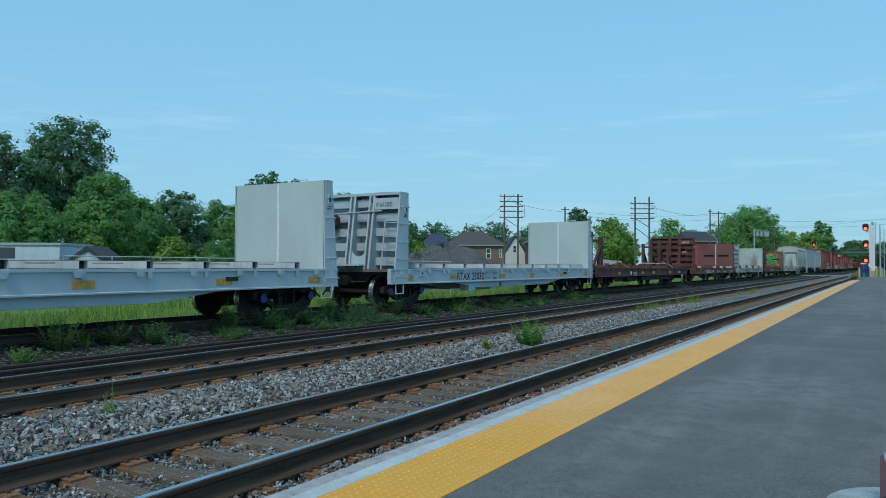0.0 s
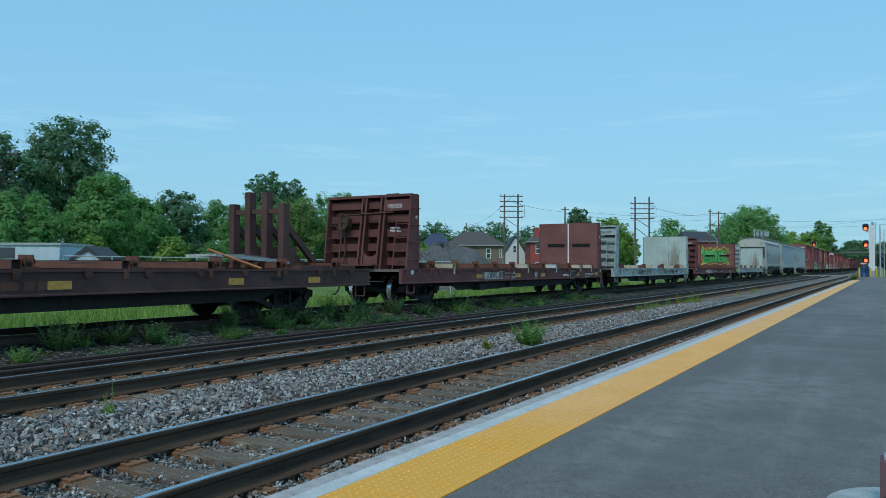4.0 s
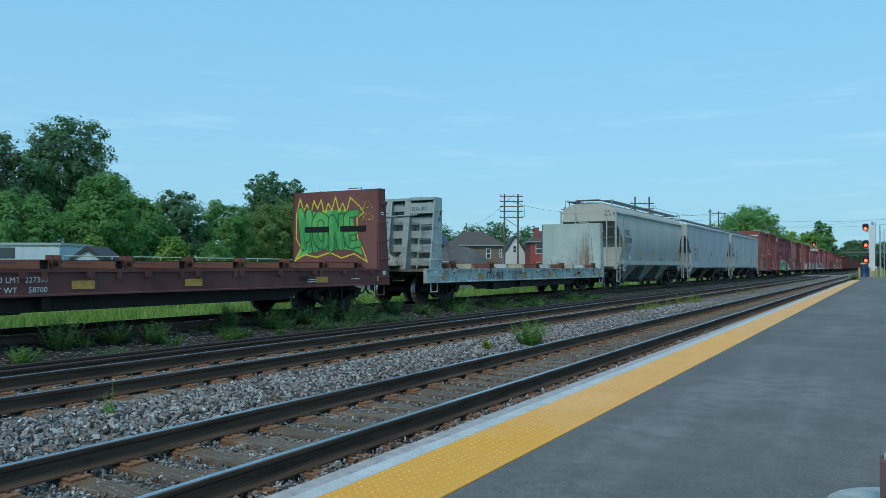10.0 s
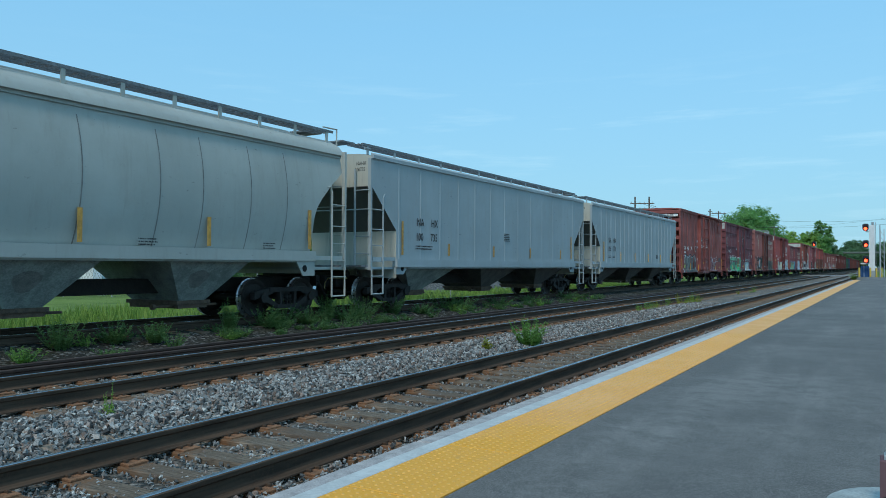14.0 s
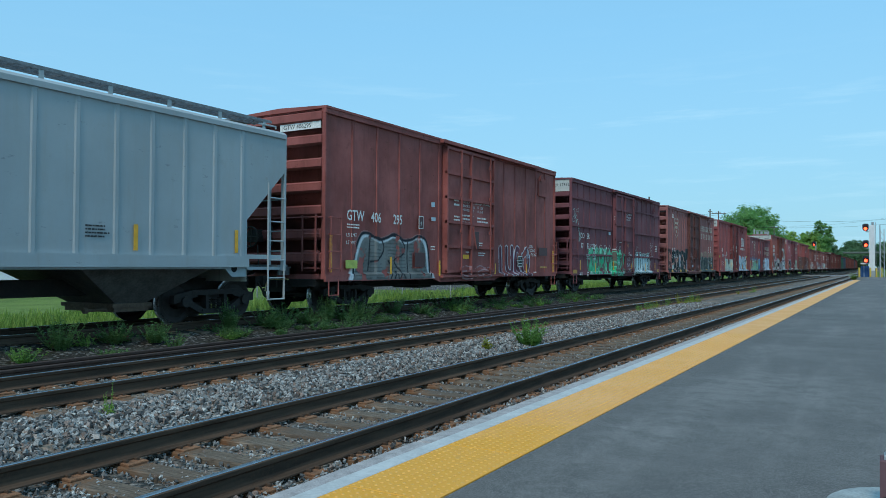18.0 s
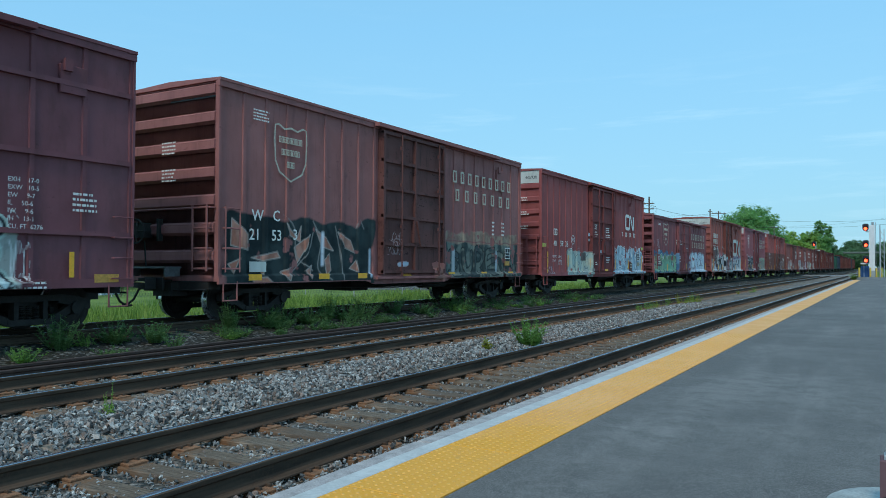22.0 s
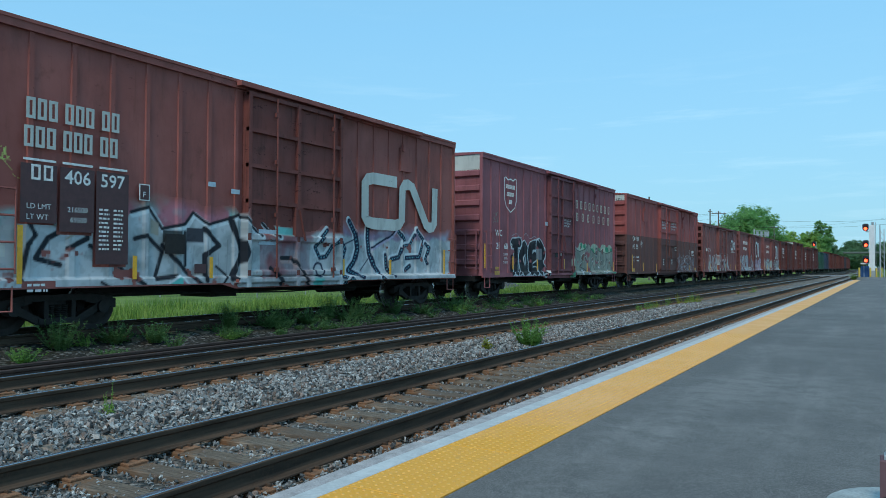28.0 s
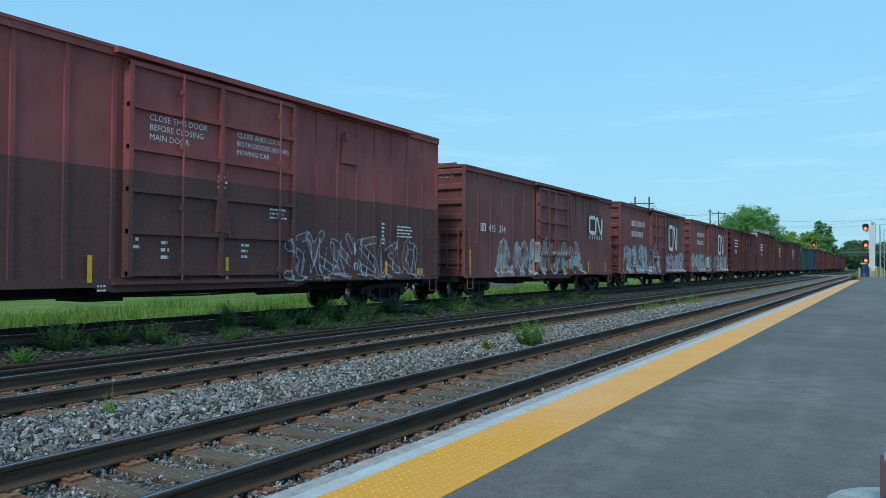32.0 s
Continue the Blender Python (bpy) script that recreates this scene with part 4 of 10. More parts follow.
def flatcar(label, x0, x1, paint, number="", mark="", top=3.47, deck=1.17, risers=(), ends=("bulk", "bulk"), face=None, slots=False, dark=False, belly=True, caps=False, nx=4.0, small=(), face_left=None, inset=1.85, load="", wide=0.7, wheel=True, stripe=True):
    x0, x1 = x0 + 0.12, x1 + 0.12
    L = x1 - x0
    car = thing("bulkhead_flat_car", label, "freight car", "freight train", at=pose(x0, TRACK3, CAR_Z))
    car["start"] = x0
    part("deck", Shape().box(0.1, L - 0.1, -HALF + 0.08, HALF - 0.08, deck - 0.08, deck), DECKWOOD, car, "worn wooden deck")
    for s in (-1, 1):
        y = s * (HALF - 0.04)
        b = Shape().prism([(y - s * 0.10, deck - 0.44), (y + s * 0.05, deck - 0.44), (y + s * 0.05, deck - 0.41), (y + s * 0.02, deck - 0.40), (y + s * 0.02, deck - 0.04), (y + s * 0.05, deck - 0.03), (y + s * 0.05, deck + 0.02), (y - s * 0.10, deck + 0.02)], "x", 0.0, L)
        part("side_sill", b, paint, car)
    cs = Shape()
    if belly:
        cs.prism([(2.9, deck - 0.42), (L - 2.9, deck - 0.42), (L - 5.2, 0.45), (5.2, 0.45)], "y", -0.42, 0.42)
        for y in (-HALF + 0.12, HALF - 0.16):
            cs.prism([(3.6, deck - 0.42), (L - 3.6, deck - 0.42), (L - 5.6, 0.52), (5.6, 0.52)], "y", y, y + 0.04)
    else:
        cs.prism([(2.9, deck - 0.42), (L - 2.9, deck - 0.42), (L - 4.6, 0.55), (4.6, 0.55)], "y", -0.42, 0.42)
        # dark steel colour holds the shade below the side sill
        part("belly_girder", Shape().prism([(3.1, deck - 0.42), (L - 3.1, deck - 0.42), (L - 3.9, 0.47), (3.9, 0.47)], "y", -HALF + 0.30, -HALF + 0.34).box(3.9, L - 3.9, -HALF + 0.26, -HALF + 0.38, 0.45, 0.47), STEEL, car, "deep girder darkened as in shade")
    part("centre_sill", cs, paint, car)
    part("brake_gear", Shape().box(L * 0.28, L * 0.28 + 0.5, -HALF + 0.1, -HALF + 0.45, 0.42, 0.66).tube((L * 0.34, -1.1, 0.55), (L * 0.41, -1.1, 0.55), 0.14, 10)
         .path([(3.0, -1.0, 0.70), (L * 0.4, -1.05, 0.62), (L - 3.0, -1.0, 0.70)], 0.018, 5), paint if belly else STEEL, car)
    # stake pockets
    for k in range(int(L / 1.25)):
        x = 0.9 + k * (L - 1.8) / max(1, int(L / 1.25) - 1)
        part("stake_pocket", Shape().prism([(x - 0.085, deck - 0.0), (x + 0.085, deck - 0.0), (x + 0.04, deck - 0.13), (x - 0.04, deck - 0.13)], "y", -HALF - 0.05, -HALF + 0.02), paint, car)
    # transverse load risers with open ends
    for k, mat in enumerate(risers):
        x = 1.6 + k * (L - 3.2) / max(1, len(risers) - 1)
        t = Shape()
        for a, b, c, d in ((-0.09, 0.09, 0.0, 0.012), (-0.09, 0.09, 0.158, 0.17), (-0.09, -0.078, 0.0, 0.17), (0.078, 0.09, 0.0, 0.17)):
            t.box(x + a, x + b, -HALF + 0.0, HALF - 0.0, deck + c + 0.02, deck + d + 0.02)
        t.box(x - 0.05, x + 0.05, -HALF - 0.012, -HALF + 0.0, deck - 0.16, deck + 0.03)
        r = part("load_riser", t, mat, car, "perforated steel load riser")
        # black filler stands in for the shade inside the open tube
        part("riser_shade", Shape().box(x - 0.077, x + 0.077, -HALF + 0.10, HALF - 0.10, deck + 0.033, deck + 0.177), BLACK, r)
        h = Shape()
        for j in range(14):
            h.box(x - 0.094, x - 0.088, -0.9 + j * 0.07, -0.87 + j * 0.07, deck + 0.12, deck + 0.15)
        part("perforated_strip", h, BLACK, r, kind="stuff")
        if dark or mat is RISER_BROWN:
            part("winch", Shape().box(x + 0.15, x + 0.17, -HALF + 0.02, -HALF + 0.22, deck + 0.02, deck + 0.27).box(x + 0.29, x + 0.31, -HALF + 0.02, -HALF + 0.22, deck + 0.02, deck + 0.27).tube((x + 0.13, -HALF + 0.1, deck + 0.16), (x + 0.36, -HALF + 0.1, deck + 0.16), 0.05, 8).box(x + 0.08, x + 0.42, -HALF + 0.03, -HALF + 0.16, deck + 0.02, deck + 0.07), RISER_BROWN, car, "rusty strap winch")
    for e, s, x in ((ends[0], -1, 0.90), (ends[1], 1, L - 0.54)):
        if e == "bulk":
            bulkhead(car, x, s, top, deck, paint, mark, face=(face_left if s < 0 else face), slots=slots and s > 0, handwheel=s < 0 and wheel, dark=BLACK if dark else None, stripe=stripe)
    if number:
        ink = WHITE if dark else BLACK
        letter(car, number, nx, deck - 0.37, 0.37, ink, y=-HALF + 0.012, wide=wide)
        if load:
            letter(car, "LD LMT  " + load[0], nx + load[2], deck - 0.20, 0.135, ink, y=-HALF + 0.012)
            letter(car, "LT WT     " + load[1], nx + load[2], deck - 0.37, 0.135, ink, y=-HALF + 0.012)
            if wide < 0.9:
                a, b = nx + load[2] - 0.42, deck - 0.37
                part("plate_box", Shape().box(a, a + 0.26, -HALF + 0.009, -HALF + 0.015, b, b + 0.014).box(a, a + 0.26, -HALF + 0.009, -HALF + 0.015, b + 0.27, b + 0.284)
                     .box(a, a + 0.014, -HALF + 0.009, -HALF + 0.015, b, b + 0.28).box(a + 0.25, a + 0.264, -HALF + 0.009, -HALF + 0.015, b, b + 0.28), ink, car, "stencilled square")
                letter(car, "C", a + 0.08, b + 0.03, 0.15, ink, y=-HALF + 0.012)
                letter(car, "PLATE", a + 0.03, b + 0.19, 0.06, ink, y=-HALF + 0.012)
    for x in ((nx - 0.55, 8.0, 10.5, 14.65, 17.3) if dark else (0.75, 3.5, 7.2, 9.95, 13.3, 16.3)):
        if x + 0.5 < L:
            reflector(car, x, deck - 0.33, 0.45, 0.15, REFLECT_OLD, y=-HALF + 0.012)
    for u, rows, w in small:
        bars(car, u * L, deck - 0.24, w, rows, 0.032, WHITE if dark else BLACK, y=-HALF + 0.012)
    part("retainer_box", Shape().box(1.55, 1.80, -HALF - 0.02, -HALF + 0.03, deck - 0.22, deck - 0.04), paint, car)
    part("retainer_valve", Shape().box(1.63, 1.72, -HALF - 0.026, -HALF - 0.018, deck - 0.16, deck - 0.10), BLACK, car)
    part("routing_plate", Shape().box(L - 3.9, L - 3.55, -HALF - 0.01, -HALF + 0.02, deck - 0.24, deck - 0.15), STEEL, car)
    part("brake_valve", Shape().box(L * 0.42, L * 0.42 + 0.18, -HALF + 0.12, -HALF + 0.4, 0.50, 0.74).tube((L * 0.42 - 0.4, -HALF + 0.25, 0.66), (L * 0.42 + 0.9, -HALF + 0.25, 0.62), 0.02, 6)
         .tube((L * 0.42 + 0.3, -HALF + 0.3, 0.5), (L * 0.42 + 0.3, -HALF + 0.3, 0.75), 0.07, 8), paint if belly else STEEL, car)
    part("sill_step", Shape().path([(0.25, -HALF + 0.02, deck - 0.42), (0.25, -HALF + 0.02, 0.45), (0.65, -HALF + 0.02, 0.45), (0.65, -HALF + 0.02, deck - 0.42)], 0.018, 5), paint, car)
    part("sill_step", Shape().path([(L - 0.65, -HALF + 0.02, deck - 0.42), (L - 0.65, -HALF + 0.02, 0.45), (L - 0.25, -HALF + 0.02, 0.45), (L - 0.25, -HALF + 0.02, deck - 0.42)], 0.018, 5), paint, car)
    running_gear(car, L, inset, caps)
    return car, L


DECKWOOD = plain("deck_planks", (0.16, 0.13, 0.105), 0.9, 0, 0.35, 6, 0.006)
# the FACE paints are lighter copies that hold sunlight on inner bulkhead faces
PALE_GREY = car_paint("pale_grey_paint", (0.454, 0.529, 0.562), rust=(0.324, 0.356, 0.356), wear=0.10, fade=0.05, grime=(0.346, 0.400, 0.421), rough=0.45)
PALE_FACE = car_paint("sunlit_pale_grey_face", (0.484, 0.550, 0.539), rust=(0.396, 0.418, 0.396), wear=0.12, fade=0.05, grime=(0.407, 0.462, 0.451), rough=0.5)
OLD_GREY = car_paint("weathered_grey_paint", (0.389, 0.464, 0.454), rust=(0.162, 0.113, 0.081), wear=0.62, grime=(0.238, 0.270, 0.259), runs=((0.8, 0.22, 2.3), (-0.25, 0.25, 1.5)))
OLD_FACE = car_paint("stained_sunlit_grey_face", (0.440, 0.517, 0.479), rust=(0.264, 0.165, 0.099), wear=0.35, grime=(0.407, 0.451, 0.407), runs=((-0.75, 0.36, 2.9), (0.820, 0.374, 0.820)))
MAROON = car_paint("maroon_brown_paint", (0.157, 0.063, 0.058), rust=(0.179, 0.078, 0.045), wear=0.35, grime=(0.056, 0.036, 0.034))
MAROON_FACE = car_paint("sunlit_maroon_face", (0.196, 0.081, 0.075), rust=(0.224, 0.095, 0.062), wear=0.4, grime=(0.157, 0.073, 0.062))
DARK_BROWN = car_paint("dark_brown_paint", (0.10, 0.052, 0.047), rust=(0.14, 0.065, 0.04), wear=0.4)


GRAFFITI_CAR = []


def build_flats():
    W, C, B = RISER_WHITE, RISER_CREAM, RISER_BROWN
    flatcar("pale grey bulkhead flat car, empty, nearly new", -1.85, 15.61, PALE_GREY, "", "RTAX 2302", face=PALE_FACE, risers=[W] * 11, caps=True, inset=1.42)
    flatcar("pale grey bulkhead flat car, empty, nearly new", 18.1, 35.66, PALE_GREY, "RTAX 23032", "RTAX 23032", face=PALE_FACE, risers=[W] * 11, caps=True, inset=1.5, nx=3.92, wide=1.0, load=("226200", "59800", 2.1))
    # old flat car with braced stakes and a little lumber
    c, L = flatcar("dark brown flat car with braced steel end stakes", 36.35, 56.25, DARK_BROWN, "", "", ends=("", ""), risers=[B] * 9, dark=True, belly=False, inset=3.0)
    letter(c, "31824", 6.3, 0.76, 0.27, WHITE, y=-HALF + 0.012)
    bars(c, 5.75, 1.0, 0.36, 1, 0.24, WHITE, y=-HALF + 0.012)
    bars(c, 8.5, 0.98, 2.6, 1, 0.2, RISER_BROWN, y=-HALF + 0.012)
    for s, e in ((-1, 0.0), (1, L)):
        X = lambda u: e - s * (u + 0.34)
        st = part("stake_end", Shape().box(min(X(0.3), X(2.5)), max(X(0.3), X(2.5)), -HALF + 0.05, HALF - 0.05, 1.17, 1.27), DARK_BROWN, c, "rusty braced stake frame")
        for y, h in ((-0.86, 2.84), (-0.29, 3.15), (0.29, 3.17), (0.86, 2.88)):
            part("stake", Shape().box(min(X(2.26), X(2.48)), max(X(2.26), X(2.48)), y - 0.09, y + 0.09, 1.19, h), DARK_BROWN, st)
            part("foot", Shape().box(min(X(2.05), X(2.26)), max(X(2.05), X(2.26)), y - 0.10, y + 0.10, 1.27, 1.75), DARK_BROWN, st)
            part("brace", Shape().bar((X(1.05), y, 1.24), (X(2.32), y, 2.32), 0.11, 0.15), DARK_BROWN, st)
        part("tie_rail", Shape().box(min(X(2.33), X(2.42)), max(X(2.33), X(2.42)), -0.86, 0.86, 2.60, 2.72), DARK_BROWN, st)
    lum = thing("lumber_bundle", "loose grey boards lying strapped on the flat car's deck", "lumber", "freight train", at=pose(36.47, TRACK3, CAR_Z))
    lum["start"] = 36.47
    rng = random.Random(3)
    for k in range(5):
        part("board", Shape().bar((2.6 + 0.2 * k, -0.9 + 0.3 * k, 1.30 + 0.05 * k), (5.0 + 0.1 * k, -1.2 + 0.35 * k, 1.55 + 0.03 * k), 0.28, 0.06), BOARD, lum)
        part("board", Shape().bar((14.5 + 0.2 * k, -1.2 + 0.4 * k, 1.50), (17.2 + rng.uniform(-0.4, 0.4), -1.1 + 0.4 * k, 1.34 + 0.05 * k), 0.26, 0.06), BOARD, lum)
    for x in (5.4, 15.6):
        part("strap", Shape().path([(x - 1.2, -1.2, 1.62), (x, -1.62, 1.20)], 0.03, 5), SLING, lum, "orange tie-down strap")
    c, L = flatcar("maroon bulkhead flat car, empty", 57.9, 76.26, MAROON, "HPJX 52295", "HPJX 52295", face=MAROON_FACE, slots=True, dark=True, risers=[B, C, B, B, B, C, B, W, B, C, C], belly=False, nx=5.27, load=("227300", "58700", 1.75), small=((0.71, 2, 0.8), (0.9, 2, 0.6)))
    letter(c, "EMPTY LOAD", 15.9, 0.87, 0.11, WHITE, y=-HALF + 0.012)
    letter(c, "0 ADJ. BLOCK", 15.9, 0.75, 0.11, WHITE, y=-HALF + 0.012)
    part("notice_box", Shape().box(13.95, 14.4, -HALF + 0.006, -HALF + 0.014, 0.70, 1.08), BOARD, c, "framed dark notice")
    part("notice_panel", Shape().box(13.98, 14.37, -HALF + 0.002, -HALF + 0.006, 0.73, 1.05), BLACK, c)
    part("arrow_mark", Shape().box(9.95, 10.01, -HALF + 0.008, -HALF + 0.016, 0.80, 1.15).prism([(9.98, 0.76), (10.14, 1.0), (10.10, 1.02), (9.98, 0.85), (9.86, 1.02), (9.82, 1.0)], "y", -HALF + 0.008, -HALF + 0.016), WHITE, c, "white chalked arrow")
    c, L = flatcar("weathered grey bulkhead flat car with rust stains", 78.2, 95.87, OLD_GREY, "RTAX 19070", "RTAX 19070", face=OLD_FACE, risers=[B, C, C, B, C, W, B, C, C, B, C], belly=False, nx=4.5, load=("226000", "60000", 2.1), stripe=False, small=((0.6, 1, 0.3), (0.86, 2, 0.5)))
    letter(c, "NO BAD WEATHER", 10.75, 0.82, 0.36, BLACK, y=-HALF + 0.006, wide=0.82)
    part("scribble", ribbon([(13.35 + 0.16 * k, 0.98 + 0.06 * math.sin(k * 1.7) * (1 if k % 2 else 1.6)) for k in range(9)], 0.025, -HALF + 0.006), BLACK, c, "black sprayed scribble")
    GRAFFITI_CAR[:] = flatcar("maroon bulkhead flat car with chained deck", 98.1, 116.0, MAROON, "HPJX 52297", "HPJX 52297", face=MAROON_FACE, slots=True, dark=True, risers=[B] * 11, belly=False, nx=4.67, load=("227300", "58700", 1.95), wheel=False, stripe=False, small=((0.8, 2, 0.8), (0.9, 1, 0.5)))
    flatcar("weathered grey bulkhead flat car with rust stains", 118.09, 135.41, OLD_GREY, "RTAX 19017", "RTAX 19017", face=OLD_FACE, risers=[B, C, B, W, C, B, W, B, C, W, B], belly=False, nx=4.1, load=("226100", "59900", 2.65), stripe=False, small=((0.52, 2, 0.3), (0.75, 2, 0.5), (0.9, 2, 0.5)))


build_flats()


# ---- covered hopper cars ----
def hopper(label, x0, x1, crown_z, eave, paint, end_paint, bays, curved=True, ribs=0, low=1.62, wide=1.56, lower=None, proud=0.045, half_bay=1.15, walk_z=None):
    """Covered hopper: a shell whose ends are cut back over sloping sheets, discharge bays below, running boards above.
    bays: the middles of the discharge bays; crown_z, eave: heights of the roof's middle and edge."""
    L = x1 - x0
    car = thing("covered_hopper_car", label, "freight car", "freight train", at=pose(x0, TRACK3, CAR_Z))
    car["start"] = x0
    cut = ((eave, 0.04), (3.74, 0.04), (3.36, 0.54), (2.98, 0.94), (2.75, 1.12), (2.55, 1.20), (2.34, 1.23), (low, 1.23)) if curved else \
          ((eave, 0.03), (3.50, 0.03), (2.30, 1.26), (low, 1.26))

    def half_width(z):
        if not curved:
            return wide
        u = (z - low) / (eave - low)
        return wide - 0.16 * (2 * u - 1) ** 2

    def left(z):
        for (za, xa), (zb, xb) in zip(cut, cut[1:]):
            if z >= zb:
                return xb + (xa - xb) * (z - zb) / (za - zb)
        return cut[-1][1]
    zs = sorted({low + (eave - low) * k / 12 for k in range(13)} | {c[0] for c in cut})
    shell = Shape()
    for s in (-1, 1):
        shell.grid([[(left(z) + (L - 2 * left(z)) * j / 12, s * half_width(z), z) for j in range(13)] for z in zs])
    part("body", shell, paint, car, smooth=True)
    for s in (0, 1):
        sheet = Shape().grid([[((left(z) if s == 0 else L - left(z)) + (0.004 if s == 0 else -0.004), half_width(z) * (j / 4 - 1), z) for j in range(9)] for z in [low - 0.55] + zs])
        part("end_sheet", sheet, end_paint, car, "sunlit pale end sheet over slope with painted shade")
    arc = [(wide * 0.97 * math.cos(a * math.pi / 16), eave + (crown_z - eave) * math.sin(a * math.pi / 16)) for a in range(17)]
    part("roof", Shape().grid([[(x, y, z) for y, z in arc] for x in (0.03, L - 0.03)]), paint, car, smooth=True)
    for x in (0.034, L - 0.034):
        part("roof_end", Shape().add([(x, y, z) for y, z in arc], [tuple(range(len(arc)))]), end_paint, car)
    for s in (-1, 1):
        y = s * half_width(eave)
        part("eave_rail", Shape().prism([(y - s * 0.05, eave + 0.10), (y + s * 0.05, eave + 0.03), (y + s * 0.05, eave - 0.07), (y - s * 0.02, eave - 0.07)], "x", 0.03, L - 0.03), paint, car)
        part("side_sill", Shape().box(1.24, L - 1.24, s * (wide - 0.03) - 0.09, s * (wide - 0.03) + 0.09, low - 0.23, low + 0.015).box(1.9, L - 1.9, s * (wide - 0.06) - 0.05, s * (wide - 0.06) + 0.05, low - 0.27, low - 0.23), paint, car)
    if ribs:
        for k in range(ribs):
            x = 1.42 + (L - 2.84) * k / (ribs - 1)
            part("side_post", Shape().prism([(x - 0.07, -wide + 0.005), (x - 0.035, -wide - proud), (x + 0.035, -wide - proud), (x + 0.07, -wide + 0.005)], "z", low, eave - 0.06), paint, car)
    else:
        for x in (2.5, 4.3, 6.2, 7.9, 9.6, 10.7, 12.1, 13.3):
            part("seam", Shape().grid([[(x + d + 0.09 * math.sin((z - low) * 1.2), -half_width(z) - 0.004, z) for z in zs[:-1]] for d in (-0.012, 0.012)]), SEAM, car)
    # discharge bays and their gates
    for k, m in enumerate(bays):
        zt, zg = low - 0.23, 0.50
        hb, ht = 0.36, half_bay
        v = [(m - ht, -1.42, zt), (m + ht, -1.42, zt), (m + ht, 1.42, zt), (m - ht, 1.42, zt), (m - hb, -0.78, zg), (m + hb, -0.78, zg), (m + hb, 0.78, zg), (m - hb, 0.78, zg)]
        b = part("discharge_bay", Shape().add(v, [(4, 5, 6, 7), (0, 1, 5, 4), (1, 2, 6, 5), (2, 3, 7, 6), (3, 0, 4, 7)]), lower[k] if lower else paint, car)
        part("outlet_gate", Shape().box(m - 0.46, m + 0.46, -0.84, 0.84, 0.42, 0.50).box(m - 0.40, m + 0.40, -0.80, 0.80, 0.33, 0.42).tube((m - 0.85, -0.6, 0.38), (m + 0.85, -0.6, 0.38), 0.03, 6), RUSTY, b)
        part("crank", Shape().tube((m - 0.85, -0.6, 0.38), (m - 0.93, -0.6, 0.38), 0.06, 8), RUSTY, b)
        if curved:
            fy = lambda z: -1.42 + (zt - z) * 0.64 / (zt - zg) - 0.008
            ring = [(m - 0.15 + 0.26 * math.cos(a) * (1 + 0.2 * math.sin(3 * a)), zt - 0.42 + 0.2 * math.sin(a)) for a in (q * math.pi / 6 for q in range(12))]
            part("dirt_patch", Shape().add([(a, fy(z), z) for a, z in ring], [tuple(range(12))]), SEAM, b, "sooty stain")
    part("centre_sill", Shape().box(0.1, L - 0.1, -0.3, 0.3, 0.66, 0.98), STEEL, car)
    for x, s in ((0.0, 1), (L, -1)):
        X = lambda u: x + s * u
        lo, hi = lambda a, b: min(X(a), X(b)), lambda a, b: max(X(a), X(b))
        part("end_platform", Shape().box(lo(-0.05, 1.3), hi(-0.05, 1.3), -1.5, 1.5, 1.17, 1.24), paint, car)
        for y in (-1.56, 1.56):
            d = -0.02 if y < 0 else 0.02
            br = part("sill_bracket", Shape().prism([(X(1.24), low - 0.18), (X(1.95), low - 0.20), (X(1.68), 1.02), (X(1.24), 1.02)], "y", y - 0.02, y + 0.02), paint, car)
            part("jacking_hole", Shape().tube((X(1.62), y + d * 1.02, 1.20), (X(1.62), y + d * 1.2, 1.20), 0.085, 12), HOLE, br)
            part("grab_rail", Shape().bar((X(0.12), y, 1.47), (X(1.24), y, 1.47), 0.05, 0.10), paint, car)
        part("corner_post", Shape().box(lo(-0.02, 0.05), hi(-0.02, 0.05), -1.60, -1.50, 1.15, 4.30), paint, car)
        part("corner_post", Shape().box(lo(-0.02, 0.05), hi(-0.02, 0.05), 1.50, 1.60, 1.15, 4.30), paint, car)
        for y in (-1.06, 0.70):
            part("end_post", Shape().tube((X(-0.04), y, 1.2), (X(-0.04), y, 4.0 if y < 0 else 4.2), 0.035, 6), paint, car)
        la = Shape()
        for z in (0.98, 1.40, 1.85, 2.30, 2.86):
            la.tube((X(0.0), -1.60, z), (X(0.58), -1.60, z), 0.016, 5)
        la.tube((X(0.58), -1.60, 0.55), (X(0.58), -1.60, 3.2), 0.026, 6).path([(X(0.58), -1.60, 3.2), (X(0.64), -1.60, 3.32), (X(0.72), -1.56, 3.3)], 0.018, 5)
        la.path([(X(0.58), -1.60, 0.6), (X(0.58), -1.60, 0.48), (X(0.04), -1.60, 0.48), (X(0.04), -1.60, 1.2)], 0.022, 5)
        part("side_ladder", la, paint, car)
        le = Shape()
        for z in (1.62, 2.1, 2.86, 3.4):
            le.tube((X(-0.04), -1.56, z), (X(-0.04), -1.06, z), 0.016, 5)
        le.path([(X(-0.04), -1.06, 2.86), (X(-0.08), 0, 2.86), (X(-0.04), 0.7, 2.86), (X(-0.04), 1.56, 2.86)], 0.02, 5)
        part("end_ladder", le, paint, car)
        part("crossover_board", Shape().box(lo(-0.25, 0.1), hi(-0.25, 0.1), -1.45, 1.45, 1.24, 1.29), ROOF, car)
